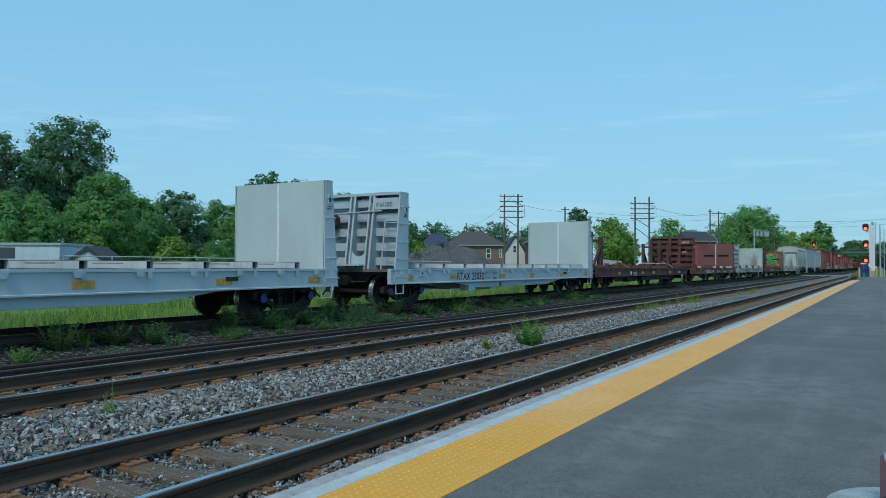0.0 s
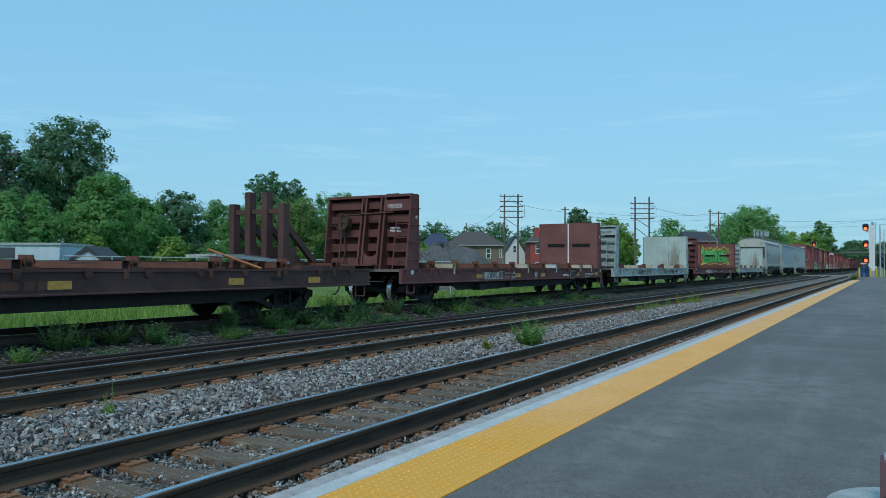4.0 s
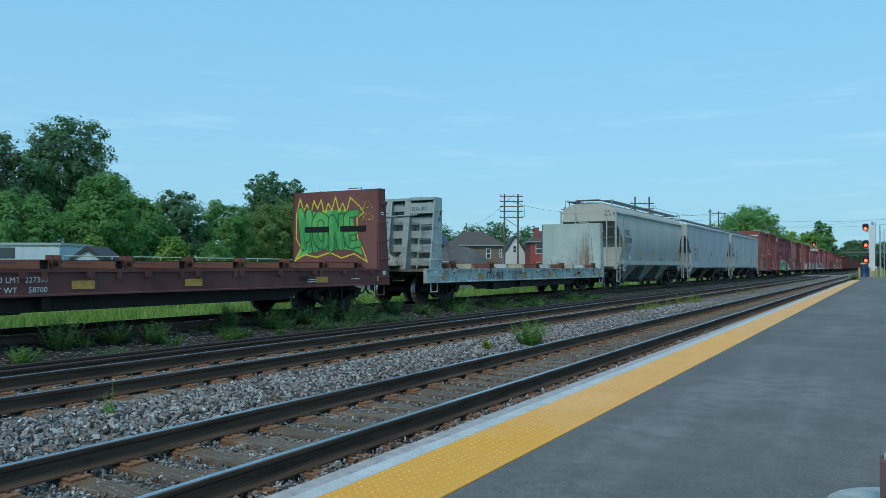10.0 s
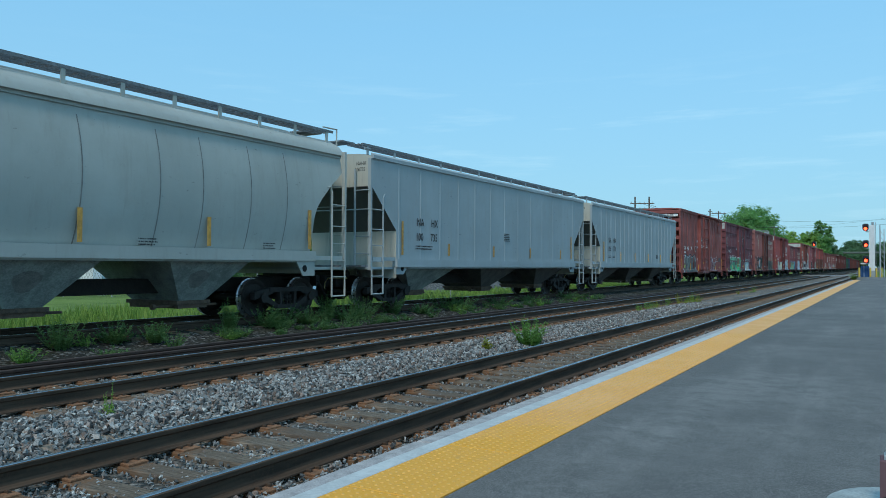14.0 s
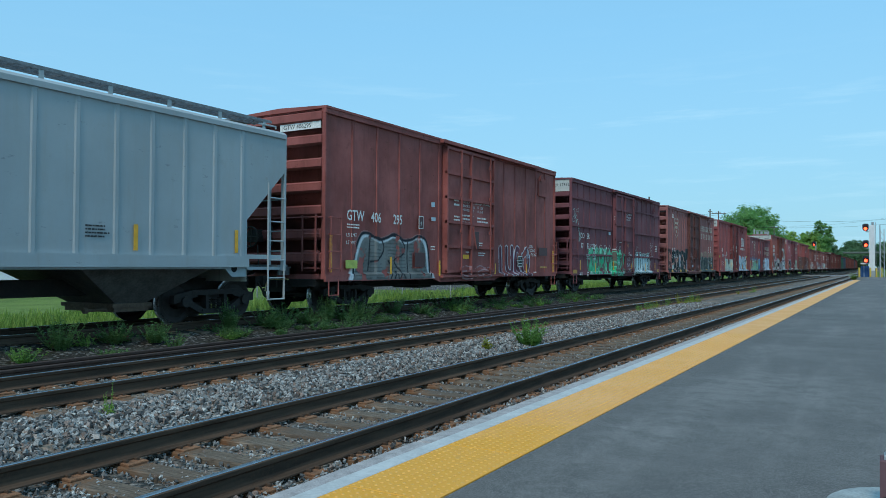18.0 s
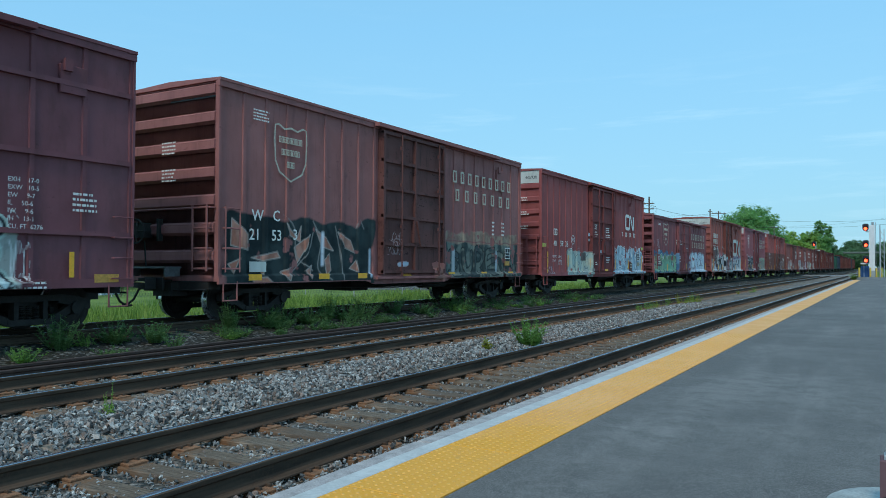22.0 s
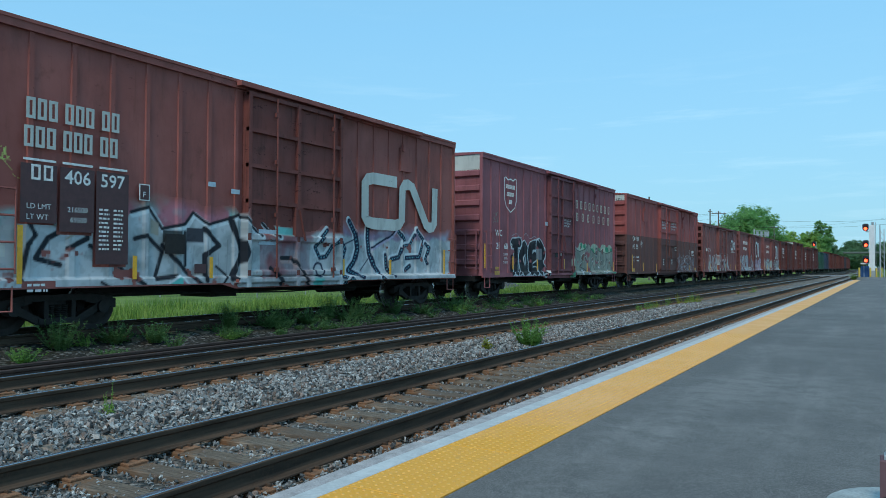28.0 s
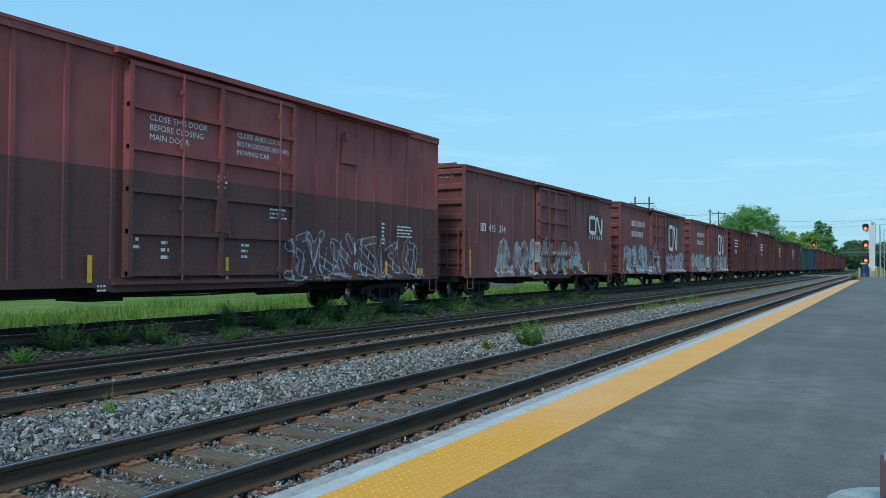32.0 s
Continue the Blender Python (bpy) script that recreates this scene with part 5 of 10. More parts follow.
        part("brake_rigging", Shape().tube((X(0.4), -0.5, 1.05), (X(0.4), 0.9, 1.05), 0.09, 8).path([(X(0.3), -0.9, 1.1), (X(0.9), -0.6, 0.9), (X(1.2), 0.4, 1.0)], 0.025, 5), STEEL, car)
        part("end_walk", Shape().box(lo(-0.12, 0.48), hi(-0.12, 0.48), -0.66, 0.66, (walk_z or crown_z) + 0.10, (walk_z or crown_z) + 0.14), ROOF, car)
        for y in (-1.2, 1.2):
            part("roof_rail", Shape().path([(X(0.06), y * 1.1, eave + 0.2), (X(0.06), y * 1.1, crown_z + 0.14), (X(0.5), y, crown_z + 0.16)], 0.02, 5), paint, car)
    # gratings along both roof edges on thin legs, hatches between
    zw = walk_z or crown_z + 0.06
    for y in (-0.93, 0.93):
        wk = Shape()
        for j in range(5):
            wk.box(0.1, L - 0.1, y - 0.27 + j * 0.125, y - 0.23 + j * 0.125, zw, zw + 0.04)
        for j in range(int(L / 0.3)):
            wk.box(0.15 + j * 0.3, 0.175 + j * 0.3, y - 0.27, y + 0.27, zw + 0.005, zw + 0.035)
        wk.box(0.1, L - 0.1, y + (-0.30 if y < 0 else 0.27), y + (-0.27 if y < 0 else 0.30), zw - 0.02, zw + 0.045)
        part("roof_walk", wk, ROOF, car, "grey steel roof grating")
        n = 13
        for j in range(n):
            x = 0.35 + (L - 0.7) * j / (n - 1)
            o = y * 1.30
            part("walk_leg", Shape().box(x - 0.045, x + 0.045, o - 0.012, o + 0.012, eave + (crown_z - eave) * 0.5, zw + 0.02), paint, car)
    part("hatch_cover", Shape().box(0.9, L - 0.9, -0.36, 0.36, crown_z - 0.06, crown_z + 0.06), paint, car)
    running_gear(car, L, 1.68)
    return car, L


SEAM = plain("weld_seam", (0.20, 0.195, 0.185), 0.7, 0, 0.3, 6, 0.001)


def shaded_end(name, pale, dark, z0, z1):
    """Pale end sheets; the shade on their recessed slope is painted between two heights."""
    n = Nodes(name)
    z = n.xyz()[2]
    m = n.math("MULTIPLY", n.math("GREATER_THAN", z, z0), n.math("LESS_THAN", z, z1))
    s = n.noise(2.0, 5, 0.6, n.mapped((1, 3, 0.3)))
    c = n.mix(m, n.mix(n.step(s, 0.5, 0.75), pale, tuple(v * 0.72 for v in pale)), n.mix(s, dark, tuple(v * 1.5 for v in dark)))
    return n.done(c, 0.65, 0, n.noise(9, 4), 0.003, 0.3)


GREY1 = car_paint("cement_grey_paint", (0.405, 0.427, 0.400), rust=(0.292, 0.270, 0.238), wear=0.3, grime=(0.324, 0.313, 0.281), fade=0.06)
GREY2 = car_paint("light_grey_paint", (0.362, 0.410, 0.427), rust=(0.302, 0.281, 0.238), wear=0.25, grime=(0.335, 0.335, 0.313), fade=0.06)
# warm pale tone stands for sunlight on ends painted like the sides
END1 = shaded_end("sunlit_cream_end_sheet", (0.504, 0.493, 0.431), (0.146, 0.140, 0.118), 2.36, 3.72)
END2 = shaded_end("sunlit_pale_end_sheet", (0.495, 0.484, 0.418), (0.094, 0.088, 0.077), 2.30, 3.52)
# bay colours are darkened for the shade under the car; the second adds dirt
BAY = plain("shaded_grey_bay", (0.27, 0.295, 0.275), 0.8, 0, 0.35, 3, 0.003)
BAY_DIRTY_SHADED = plain("dirty_shaded_bay", (0.10, 0.085, 0.075), 0.8, 0, 0.4, 3, 0.003)
RUSTY = plain("rusty_gate_steel", (0.13, 0.085, 0.06), 0.85, 0.1, 0.4, 9, 0.003)


def build_hoppers():
    c, L = hopper("cement grey round-sided covered hopper car", 137.62, 153.25, 4.78, 4.2, GREY1, END1, (3.6, 7.4, 11.2), lower=(BAY, BAY, BAY))
    y = -1.57
    letter(c, "TILX", 1.62, 3.03, 0.42, BLACK, y=y - 0.01)
    letter(c, "331318", 1.58, 2.60, 0.42, BLACK, y=y - 0.02)
    for k, w in enumerate(("LD LMT  224100 LBS", "LT  WT     61900 LBS", "CU FT        4592")):
        letter(c, w, 1.52, 2.36 - 0.15 * k, 0.13, BLACK, y=y - 0.01)
    letter(c, "TILX", 0.028, 4.22, 0.16, BLACK, y=-0.92, end=True, wide=0.9)
    letter(c, "331318", 0.028, 4.02, 0.16, BLACK, y=-0.86, end=True, wide=0.9)
    for x, w in ((4.6, 0.55), (9.2, 0.5), (12.6, 0.4)):
        bars(c, x, 1.80, w, 3, 0.035, BLACK, y=-1.55)
    part("hatch_outline", Shape().path([(1.45, -1.53, 4.0), (2.4, -1.535, 4.02)], 0.008, 4).path([(1.45, -1.53, 4.0), (1.5, -1.575, 3.0), (1.47, -1.54, 1.66)], 0.008, 4), SEAM, c)
    part("document_box", Shape().box(2.42, 2.66, -1.60, -1.53, 1.70, 1.90), GREY1, c)
    for x in (4.85, 7.9, 10.9):
        reflector(c, x, 1.68, 0.10, 0.62, REFLECT_OLD, y=-1.565)
    reflector(c, 1.30, 1.68, 0.11, 0.98, REFLECT_OLD, y=-1.572), reflector(c, 14.15, 1.68, 0.11, 0.98, REFLECT_OLD, y=-1.572)
    bars(c, slope_x(1.22), 2.15, 0.5, 7, 0.016, BLACK, y=0.6, end=True, gap=1.6)
    c, L = hopper("pale grey smooth-sided covered hopper car", 154.4, 171.65, 4.48, 4.36, GREY2, END2, (3.6, 8.6, 13.6), False, 13, low=1.46, wide=1.6, proud=0.012, lower=(BAY, BAY_DIRTY_SHADED, BAY_DIRTY_SHADED), half_bay=1.6, walk_z=4.72)
    for w, x, z in (("NA", 2.36, 2.50), ("HX", 3.2, 2.50), ("100", 2.3, 2.05), ("735", 3.16, 2.05)):
        letter(c, w, x, z, 0.34, BLACK, y=-1.625, wide=0.85)
    letter(c, "NAHX", 0.026, 4.12, 0.15, BLACK, y=-1.05, end=True, wide=0.8)
    letter(c, "100735", 0.026, 3.95, 0.15, BLACK, y=-1.0, end=True, wide=0.8)
    bars(c, 2.3, 1.9, 1.0, 2, 0.05, BLACK, y=-1.625), bars(c, 8.5, 2.5, 0.6, 5, 0.04, BLACK, y=-1.625)
    reflector(c, 1.52, 1.6, 0.09, 1.0, REFLECT_OLD, y=-1.625), reflector(c, 15.5, 1.6, 0.09, 1.0, REFLECT_OLD, y=-1.625)
    for x in (4.3, 7.6, 10.9, 14.2):
        reflector(c, x, 1.6, 0.09, 0.4, REFLECT_OLD, y=-1.625)
    c, L = hopper("pale grey ribbed covered hopper car", 172.85, 190.1, 4.48, 4.36, GREY2, END2, (3.6, 8.6, 13.6), False, 19, low=1.46, wide=1.6, proud=0.022, lower=(BAY_DIRTY_SHADED, BAY_DIRTY_SHADED, BAY_DIRTY_SHADED), half_bay=1.6, walk_z=4.72)
    for w, x, z in (("NA", 2.54, 2.53), ("HX", 3.34, 2.53), ("100", 2.50, 2.08), ("779", 3.30, 2.08)):
        letter(c, w, x, z, 0.37, BLACK, y=-1.627, wide=0.8)
    letter(c, "NAHX 100779", 0.026, 4.1, 0.15, BLACK, y=-0.4, end=True, wide=0.9)
    bars(c, 0.026, 3.85, 0.4, 4, 0.03, BLACK, y=-0.4, end=True)
    bars(c, 2.5, 1.84, 0.45, 2, 0.045, BLACK, y=-1.627), bars(c, 3.2, 1.84, 0.5, 2, 0.045, BLACK, y=-1.627), bars(c, 12.0, 2.0, 0.5, 4, 0.04, BLACK, y=-1.612)
    reflector(c, 1.72, 1.55, 0.09, 1.0, REFLECT, y=-1.63)
    for x in (4.58, 7.3, 10.1, 13.0, 15.6):
        reflector(c, x, 1.55, 0.09, 0.5, REFLECT, y=-1.63)


def slope_x(u):
    return u - 0.006


build_hoppers()


# ---- sprayed paint: thin films that follow the posts and doors of a car's side ----
def grain(h, w, cell, seed, octaves=3):
    """Smooth random values 0 to 1 over a sheet; cell: points between its coarsest bumps."""
    rng = np.random.default_rng(seed)
    out, amp, total = np.zeros((h, w)), 1.0, 0.0
    for o in range(octaves):
        c = max(2.0, cell / 2 ** o)
        g = rng.random((int(h / c) + 3, int(w / c) + 3))
        yy, xx = np.arange(h) / c, np.arange(w) / c
        i, j = yy.astype(int), xx.astype(int)
        fy, fx = (yy - i)[:, None], (xx - j)[None]
        fy, fx = fy * fy * (3 - 2 * fy), fx * fx * (3 - 2 * fx)
        a, b = g[i][:, j] * (1 - fx) + g[i][:, j + 1] * fx, g[i + 1][:, j] * (1 - fx) + g[i + 1][:, j + 1] * fx
        out += amp * (a * (1 - fy) + b * fy)
        total, amp = total + amp, amp * 0.55
    return out / total


def curve(pts, n=6, closed=False):
    """A smooth line through the points."""
    P = [np.array(p, float) for p in pts]
    if len(P) < 3:
        return np.array(P)
    Q = [P[-1]] + P + P[:2] if closed else [2 * P[0] - P[1]] + P + [2 * P[-1] - P[-2]]
    out = []
    for k in range(len(Q) - 3):
        a, b, c, d = Q[k:k + 4]
        for t in np.arange(n) / n:
            out.append(0.5 * (2 * b + (c - a) * t + (2 * a - 5 * b + 4 * c - d) * t * t + (3 * b - a - 3 * c + d) * t ** 3))
    out.append(Q[-2])
    return np.array(out)


class Spray:
    """A sheet on the near side from x0 to x1 and z0 to z1 that collects paint: colour and cover at every point."""

    def __init__(self, x0, x1, z0, z1, base, seed=0, res=0.026):
        self.x, self.z = np.arange(x0, x1 + res, res), np.arange(z0, z1 + res, res)
        self.X, self.Z = np.meshgrid(self.x, self.z)
        self.h, self.w = self.X.shape
        self.c, self.a, self.res, self.seed = np.empty((self.h, self.w, 3)), np.zeros((self.h, self.w)), res, seed
        self.c[:] = base

    def next(self):
        self.seed += 1
        return self.seed

    def noise(self, cell, octaves=3):
        return grain(self.h, self.w, cell / self.res, self.next(), octaves)

    def lay(self, m, col):
        m = np.clip(m, 0, 1)
        col = col if isinstance(col, np.ndarray) else np.array(col)
        self.c = self.c * (1 - m[..., None]) + col * m[..., None]
        self.a = np.maximum(self.a, m)

    def blend(self, ca, cb, cell=0.5, sharp=4.0):
        f = np.clip((self.noise(cell) - 0.5) * sharp + 0.5, 0, 1)[..., None]
        return np.array(ca) * (1 - f) + np.array(cb) * f

    def gap(self, pts):
        """Distance of every point to a line."""
        best = np.full((self.h, self.w), 9.0)
        for (ax, az), (bx, bz) in zip(pts, pts[1:]):
            i0, i1 = np.searchsorted(self.x, (min(ax, bx) - 0.5, max(ax, bx) + 0.5))
            j0, j1 = np.searchsorted(self.z, (min(az, bz) - 0.5, max(az, bz) + 0.5))
            if i0 >= i1 or j0 >= j1:
                continue
            X, Z = self.X[j0:j1, i0:i1], self.Z[j0:j1, i0:i1]
            dx, dz = bx - ax, bz - az
            t = np.clip(((X - ax) * dx + (Z - az) * dz) / (dx * dx + dz * dz + 1e-9), 0, 1)
            best[j0:j1, i0:i1] = np.minimum(best[j0:j1, i0:i1], np.hypot(X - ax - t * dx, Z - az - t * dz))
        return best

    def inside(self, pts):
        m = np.zeros((self.h, self.w), bool)
        for (ax, az), (bx, bz) in zip(pts, np.roll(pts, -1, 0)):
            if az != bz:
                m ^= ((az > self.Z) != (bz > self.Z)) & (self.X < (bx - ax) * (self.Z - az) / (bz - az) + ax)
        return m

    def line(self, pts, width, col, soft=0.012, round_=True, cover=1.0):
        d = self.gap(curve(pts) if round_ else np.array(pts, float))
        self.lay(cover * np.clip((width / 2 + soft - d) / (2 * soft), 0, 1), col)

    def band(self, pts, width, ink, rim, side=0.03, dot=None):
        """A broad inked stroke with a pale rim on one side and a row of dots along it."""
        q = np.array(pts, float)
        self.line(q + (side, -side), width + 0.05, rim, round_=False)
        self.line(q, width, ink, round_=False)
        for a, b in zip(q, q[1:]) if dot is not None else ():
            n = max(2, int(np.hypot(*(b - a)) / 0.085))
            for k in range(n):
                p = a + (b - a) * (k + 0.5) / n
                self.lay(np.clip((0.027 - np.hypot(self.X - p[0], self.Z - p[1])) / 0.014, 0, 1), dot)

    def fill(self, pts, col, soft=0.012, round_=True, cover=1.0):
        q = curve(pts, closed=True) if round_ else np.array(pts, float)
        d = self.gap(np.vstack([q, q[:1]]))
        d = np.where(self.inside(q), -d, d)
        self.lay(cover * np.clip((soft - d) / (2 * soft), 0, 1), col)
        return d

    def cloud(self, x0, x1, z0, z1, col, ragged=0.25, cover=0.9, soft=0.15):
        """A sprayed background with a ragged, soft rim."""
        n = self.noise(0.7) - 0.5
        d = np.minimum(np.minimum(self.X - x0, x1 - self.X), z1 - self.Z) + n * ragged * 3
        d = np.minimum(d, self.Z - z0)
        self.lay(cover * np.clip(d / soft, 0, 1), col)

    def glyphs(self, word, x0, x1, z0, z1, fat, fill, line, halo=None, edge=0.05, rim=0.07, lean=0.12, wild=0.08, drop=None, shine=None):
        """Fat outlined forms, one beside another: halo, outline and filling round each skeleton."""
        rng = random.Random(self.next())
        n = len(word)
        forms = []
        for k, g in enumerate(word):
            w, h = (x1 - x0) / n, (z1 - z0) * rng.uniform(0.86, 1.0)
            ox, oz = x0 + k * w + w * 0.5, z0 + (z1 - z0 - h) * rng.random()
            tilt = lean * rng.uniform(-1, 1)
            for st in FORMS[g]:
                q = [(ox + w * 0.92 * (a - 0.5) + tilt * (b - 0.5) + rng.uniform(-wild, wild) * w * 0.5, oz + fat * 0.6 + (h - fat * 1.2) * b + rng.uniform(-wild, wild) * 0.5) for a, b in st]
                forms.append((k, self.gap(curve(q, 5))))
        near = np.min([d for _, d in forms], axis=0)
        if halo is not None:
            self.lay(np.clip((fat / 2 + edge + rim - near) / 0.024, 0, 1), halo)
        if drop is not None:
            k = max(1, int(0.07 / self.res))
            self.lay(np.clip((fat / 2 + edge - np.roll(np.roll(near, k, 1), -k, 0)) / 0.024, 0, 1), drop)
        for k in range(n):
            d = np.min([q for j, q in forms if j == k], axis=0)
            self.lay(np.clip((fat / 2 + edge - d) / 0.024, 0, 1), line)
            self.lay(np.clip((fat / 2 - d) / 0.024, 0, 1), fill)
            if shine is not None:
                self.lay(0.8 * np.clip((0.018 - np.abs(d - fat * 0.33)) / 0.012, 0, 1) * (np.sin(self.X * 5 + k * 2 + self.Z * 4) > 0.35), shine)
        return near

    def scrawl(self, x0, x1, z0, z1, width, col, loops=6):
        """A quick looping signature."""
        rng = random.Random(self.next())
        pts = []
        for k in range(loops * 4):
            u = k / (loops * 4)
            pts.append((x0 + (x1 - x0) * (u * 0.85 + 0.15 * (0.5 + 0.5 * math.sin(k * 2.1 + rng.uniform(-0.6, 0.6)))), z0 + (z1 - z0) * (0.5 + 0.46 * math.cos(k * 1.55 + rng.uniform(-0.7, 0.7)))))
        self.line(pts, width, col)
        self.line([(x0 - 0.05, z0 - 0.02), ((x0 + x1) / 2, z0 + 0.02), (x1 + 0.05, z0 - 0.01)], width * 0.8, col)

    def wear(self, amount=0.5, cell=0.35):
        """Paint scraped and rusted away in patches and fine specks."""
        m = np.clip((self.noise(cell, 5) - (0.72 - 0.2 * amount)) * 14, 0, 1)
        self.a *= 1 - m * 0.9
        self.c *= (1 - 0.14 * (self.noise(0.16, 3) > 0.56))[..., None]

    def clear(self, x0, x1, z0, z1):
        self.a[(self.X > x0) & (self.X < x1) & (self.Z > z0) & (self.Z < z1)] = 0

    def put(self, car, base, label, keep=0.12):
        """Lay the film on the car's side."""
        posts, d0, d1, sill, girts, stiles = SIDES[car.name]
        x, z, r = self.x, self.z, self.res
        y = np.full((self.h, self.w), -HALF + 0.075)
        near = np.min(np.abs(x[:, None] - posts[None]), axis=1) < 0.05 + r
        y[:, near] = -HALF + 0.042
        dr = (x > d0 + 0.12 - r) & (x < d1 - 0.12 + r)
        y[:, dr] = -HALF - 0.05
        for a, b in stiles:
            y[:, (x > a - r) & (x < b + r)] = -HALF - 0.14
        for a, b in girts:
            y[np.ix_((z > a - r) & (z < b + r), dr)] = -HALF - 0.13
        y[z < sill + 0.1 + r] = np.minimum(y[z < sill + 0.1 + r], -HALF - 0.005)
        y[np.ix_((z > sill - 0.02 - r) & (z < sill + 0.05 + r), x > d0 - 0.15)] = -HALF - 0.14
        drop = np.where((x > d0 - 0.3) & (x < d1 + 0.3), sill - 0.15, sill - 0.05)
        self.c = np.array(base) * (1 - self.a[..., None]) + np.minimum(self.c * 1.22, 0.74) * self.a[..., None]
        quads, v, c = self.film(keep, y - 0.004, z[:-1, None] > drop[None, :-1])
        return film_part(car, v, quads, c, label)

    def film(self, keep, y=None, where=True):
        """Faces, places and colours of the painted part of the sheet."""
        idx = np.arange(self.h * self.w).reshape(self.h, self.w)
        a4 = np.minimum(np.minimum(self.a[:-1, :-1], self.a[1:, :-1]), np.minimum(self.a[:-1, 1:], self.a[1:, 1:]))
        ok = (a4 > keep) & where
        quads = np.stack([idx[:-1, :-1][ok], idx[:-1, 1:][ok], idx[1:, 1:][ok], idx[1:, :-1][ok]], 1)
        used, inv = np.unique(quads, return_inverse=True)
        v = np.stack([self.X.ravel(), (self.Z * 0 if y is None else y).ravel(), self.Z.ravel()], 1)[used]
        return inv.reshape(-1, 4), v, self.c.reshape(-1, 3)[used]


def film_part(car, v, quads, c, label):
    me = leaf_mesh("graffiti", v, quads, SPRAYED)
    at = me.color_attributes.new("paint", "FLOAT_COLOR", "POINT")
    at.data.foreach_set("color", np.concatenate([c, np.ones((len(c), 1))], 1).astype(np.float32).ravel())
    return part("graffiti", me, None, car, label, kind="stuff")


def sprayed_material():
    n = Nodes("sprayed_paint")
    at = n.t.nodes.new("ShaderNodeAttribute")
    at.attribute_name = "paint"
    streak = n.noise(3.2, 6, 0.7, n.mapped((2.2, 2.2, 0.16)))
    c = n.mix(n.math("MULTIPLY", n.step(streak, 0.54, 0.76), 0.25), at.outputs["Color"], (0.09, 0.06, 0.05))
    return n.done(c, 0.68, 0, n.noise(11, 5, 0.65), 0.003, 0.15)


SPRAYED = sprayed_material()
FORMS = {   # skeletons of fat sprayed forms in a unit square
    "K": (((0.2, 1), (0.2, 0)), ((0.85, 1), (0.25, 0.5), (0.9, 0))),
    "L": (((0.45, 1), (0.45, 0.1), (0.8, 0)),),
    "O": (((0.5, 1), (0.12, 0.7), (0.15, 0.25), (0.5, 0), (0.85, 0.3), (0.85, 0.72), (0.5, 1)),),
    "N": (((0.15, 0), (0.18, 1), (0.78, 0.05), (0.85, 1)),),
    "E": (((0.9, 1), (0.2, 0.95), (0.15, 0.5), (0.7, 0.52)), ((0.15, 0.5), (0.2, 0.03), (0.9, 0))),
    "P": (((0.2, 0), (0.2, 1), (0.85, 0.88), (0.8, 0.52), (0.25, 0.45)),),
    "R": (((0.2, 0), (0.2, 1), (0.85, 0.85), (0.7, 0.52), (0.3, 0.5), (0.9, 0)),),
    "S": (((0.88, 0.9), (0.4, 1), (0.15, 0.75), (0.8, 0.35), (0.6, 0.02), (0.1, 0.1)),),
    "A": (((0.05, 0), (0.45, 1), (0.95, 0)), ((0.25, 0.35), (0.75, 0.35))),
    "U": (((0.15, 1), (0.15, 0.25), (0.5, 0), (0.85, 0.25), (0.85, 1)),),
    "T": (((0.05, 0.95), (0.95, 0.95)), ((0.5, 0.95), (0.5, 0))),
    "M": (((0.05, 0), (0.2, 1), (0.5, 0.35), (0.8, 1), (0.95, 0)),),
    "I": (((0.5, 1), (0.5, 0)),),
    "H": (((0.15, 1), (0.18, 0)), ((0.85, 1), (0.82, 0)), ((0.18, 0.5), (0.82, 0.52))),
    "D": (((0.2, 0.02), (0.2, 1), (0.75, 0.85), (0.85, 0.3), (0.2, 0.02)),),
}


def hump(x0, x1, z0, z1, tops):
    """A closed outline with rounded humps along its top."""
    n = len(tops)
    pts = [(x0, z0), (x0 - 0.02, z0 + (z1 - z0) * 0.45)]
    for k, t in enumerate(tops):
        a, b = x0 + (x1 - x0) * k / n, (x1 - x0) / n
        pts += [(a + b * 0.22, z0 + (z1 - z0) * t * 0.93), (a + b * 0.52, z0 + (z1 - z0) * t), (a + b * 0.88, z0 + (z1 - z0) * t * 0.90)]
    return pts + [(x1 + 0.02, z0 + (z1 - z0) * 0.4), (x1, z0)]


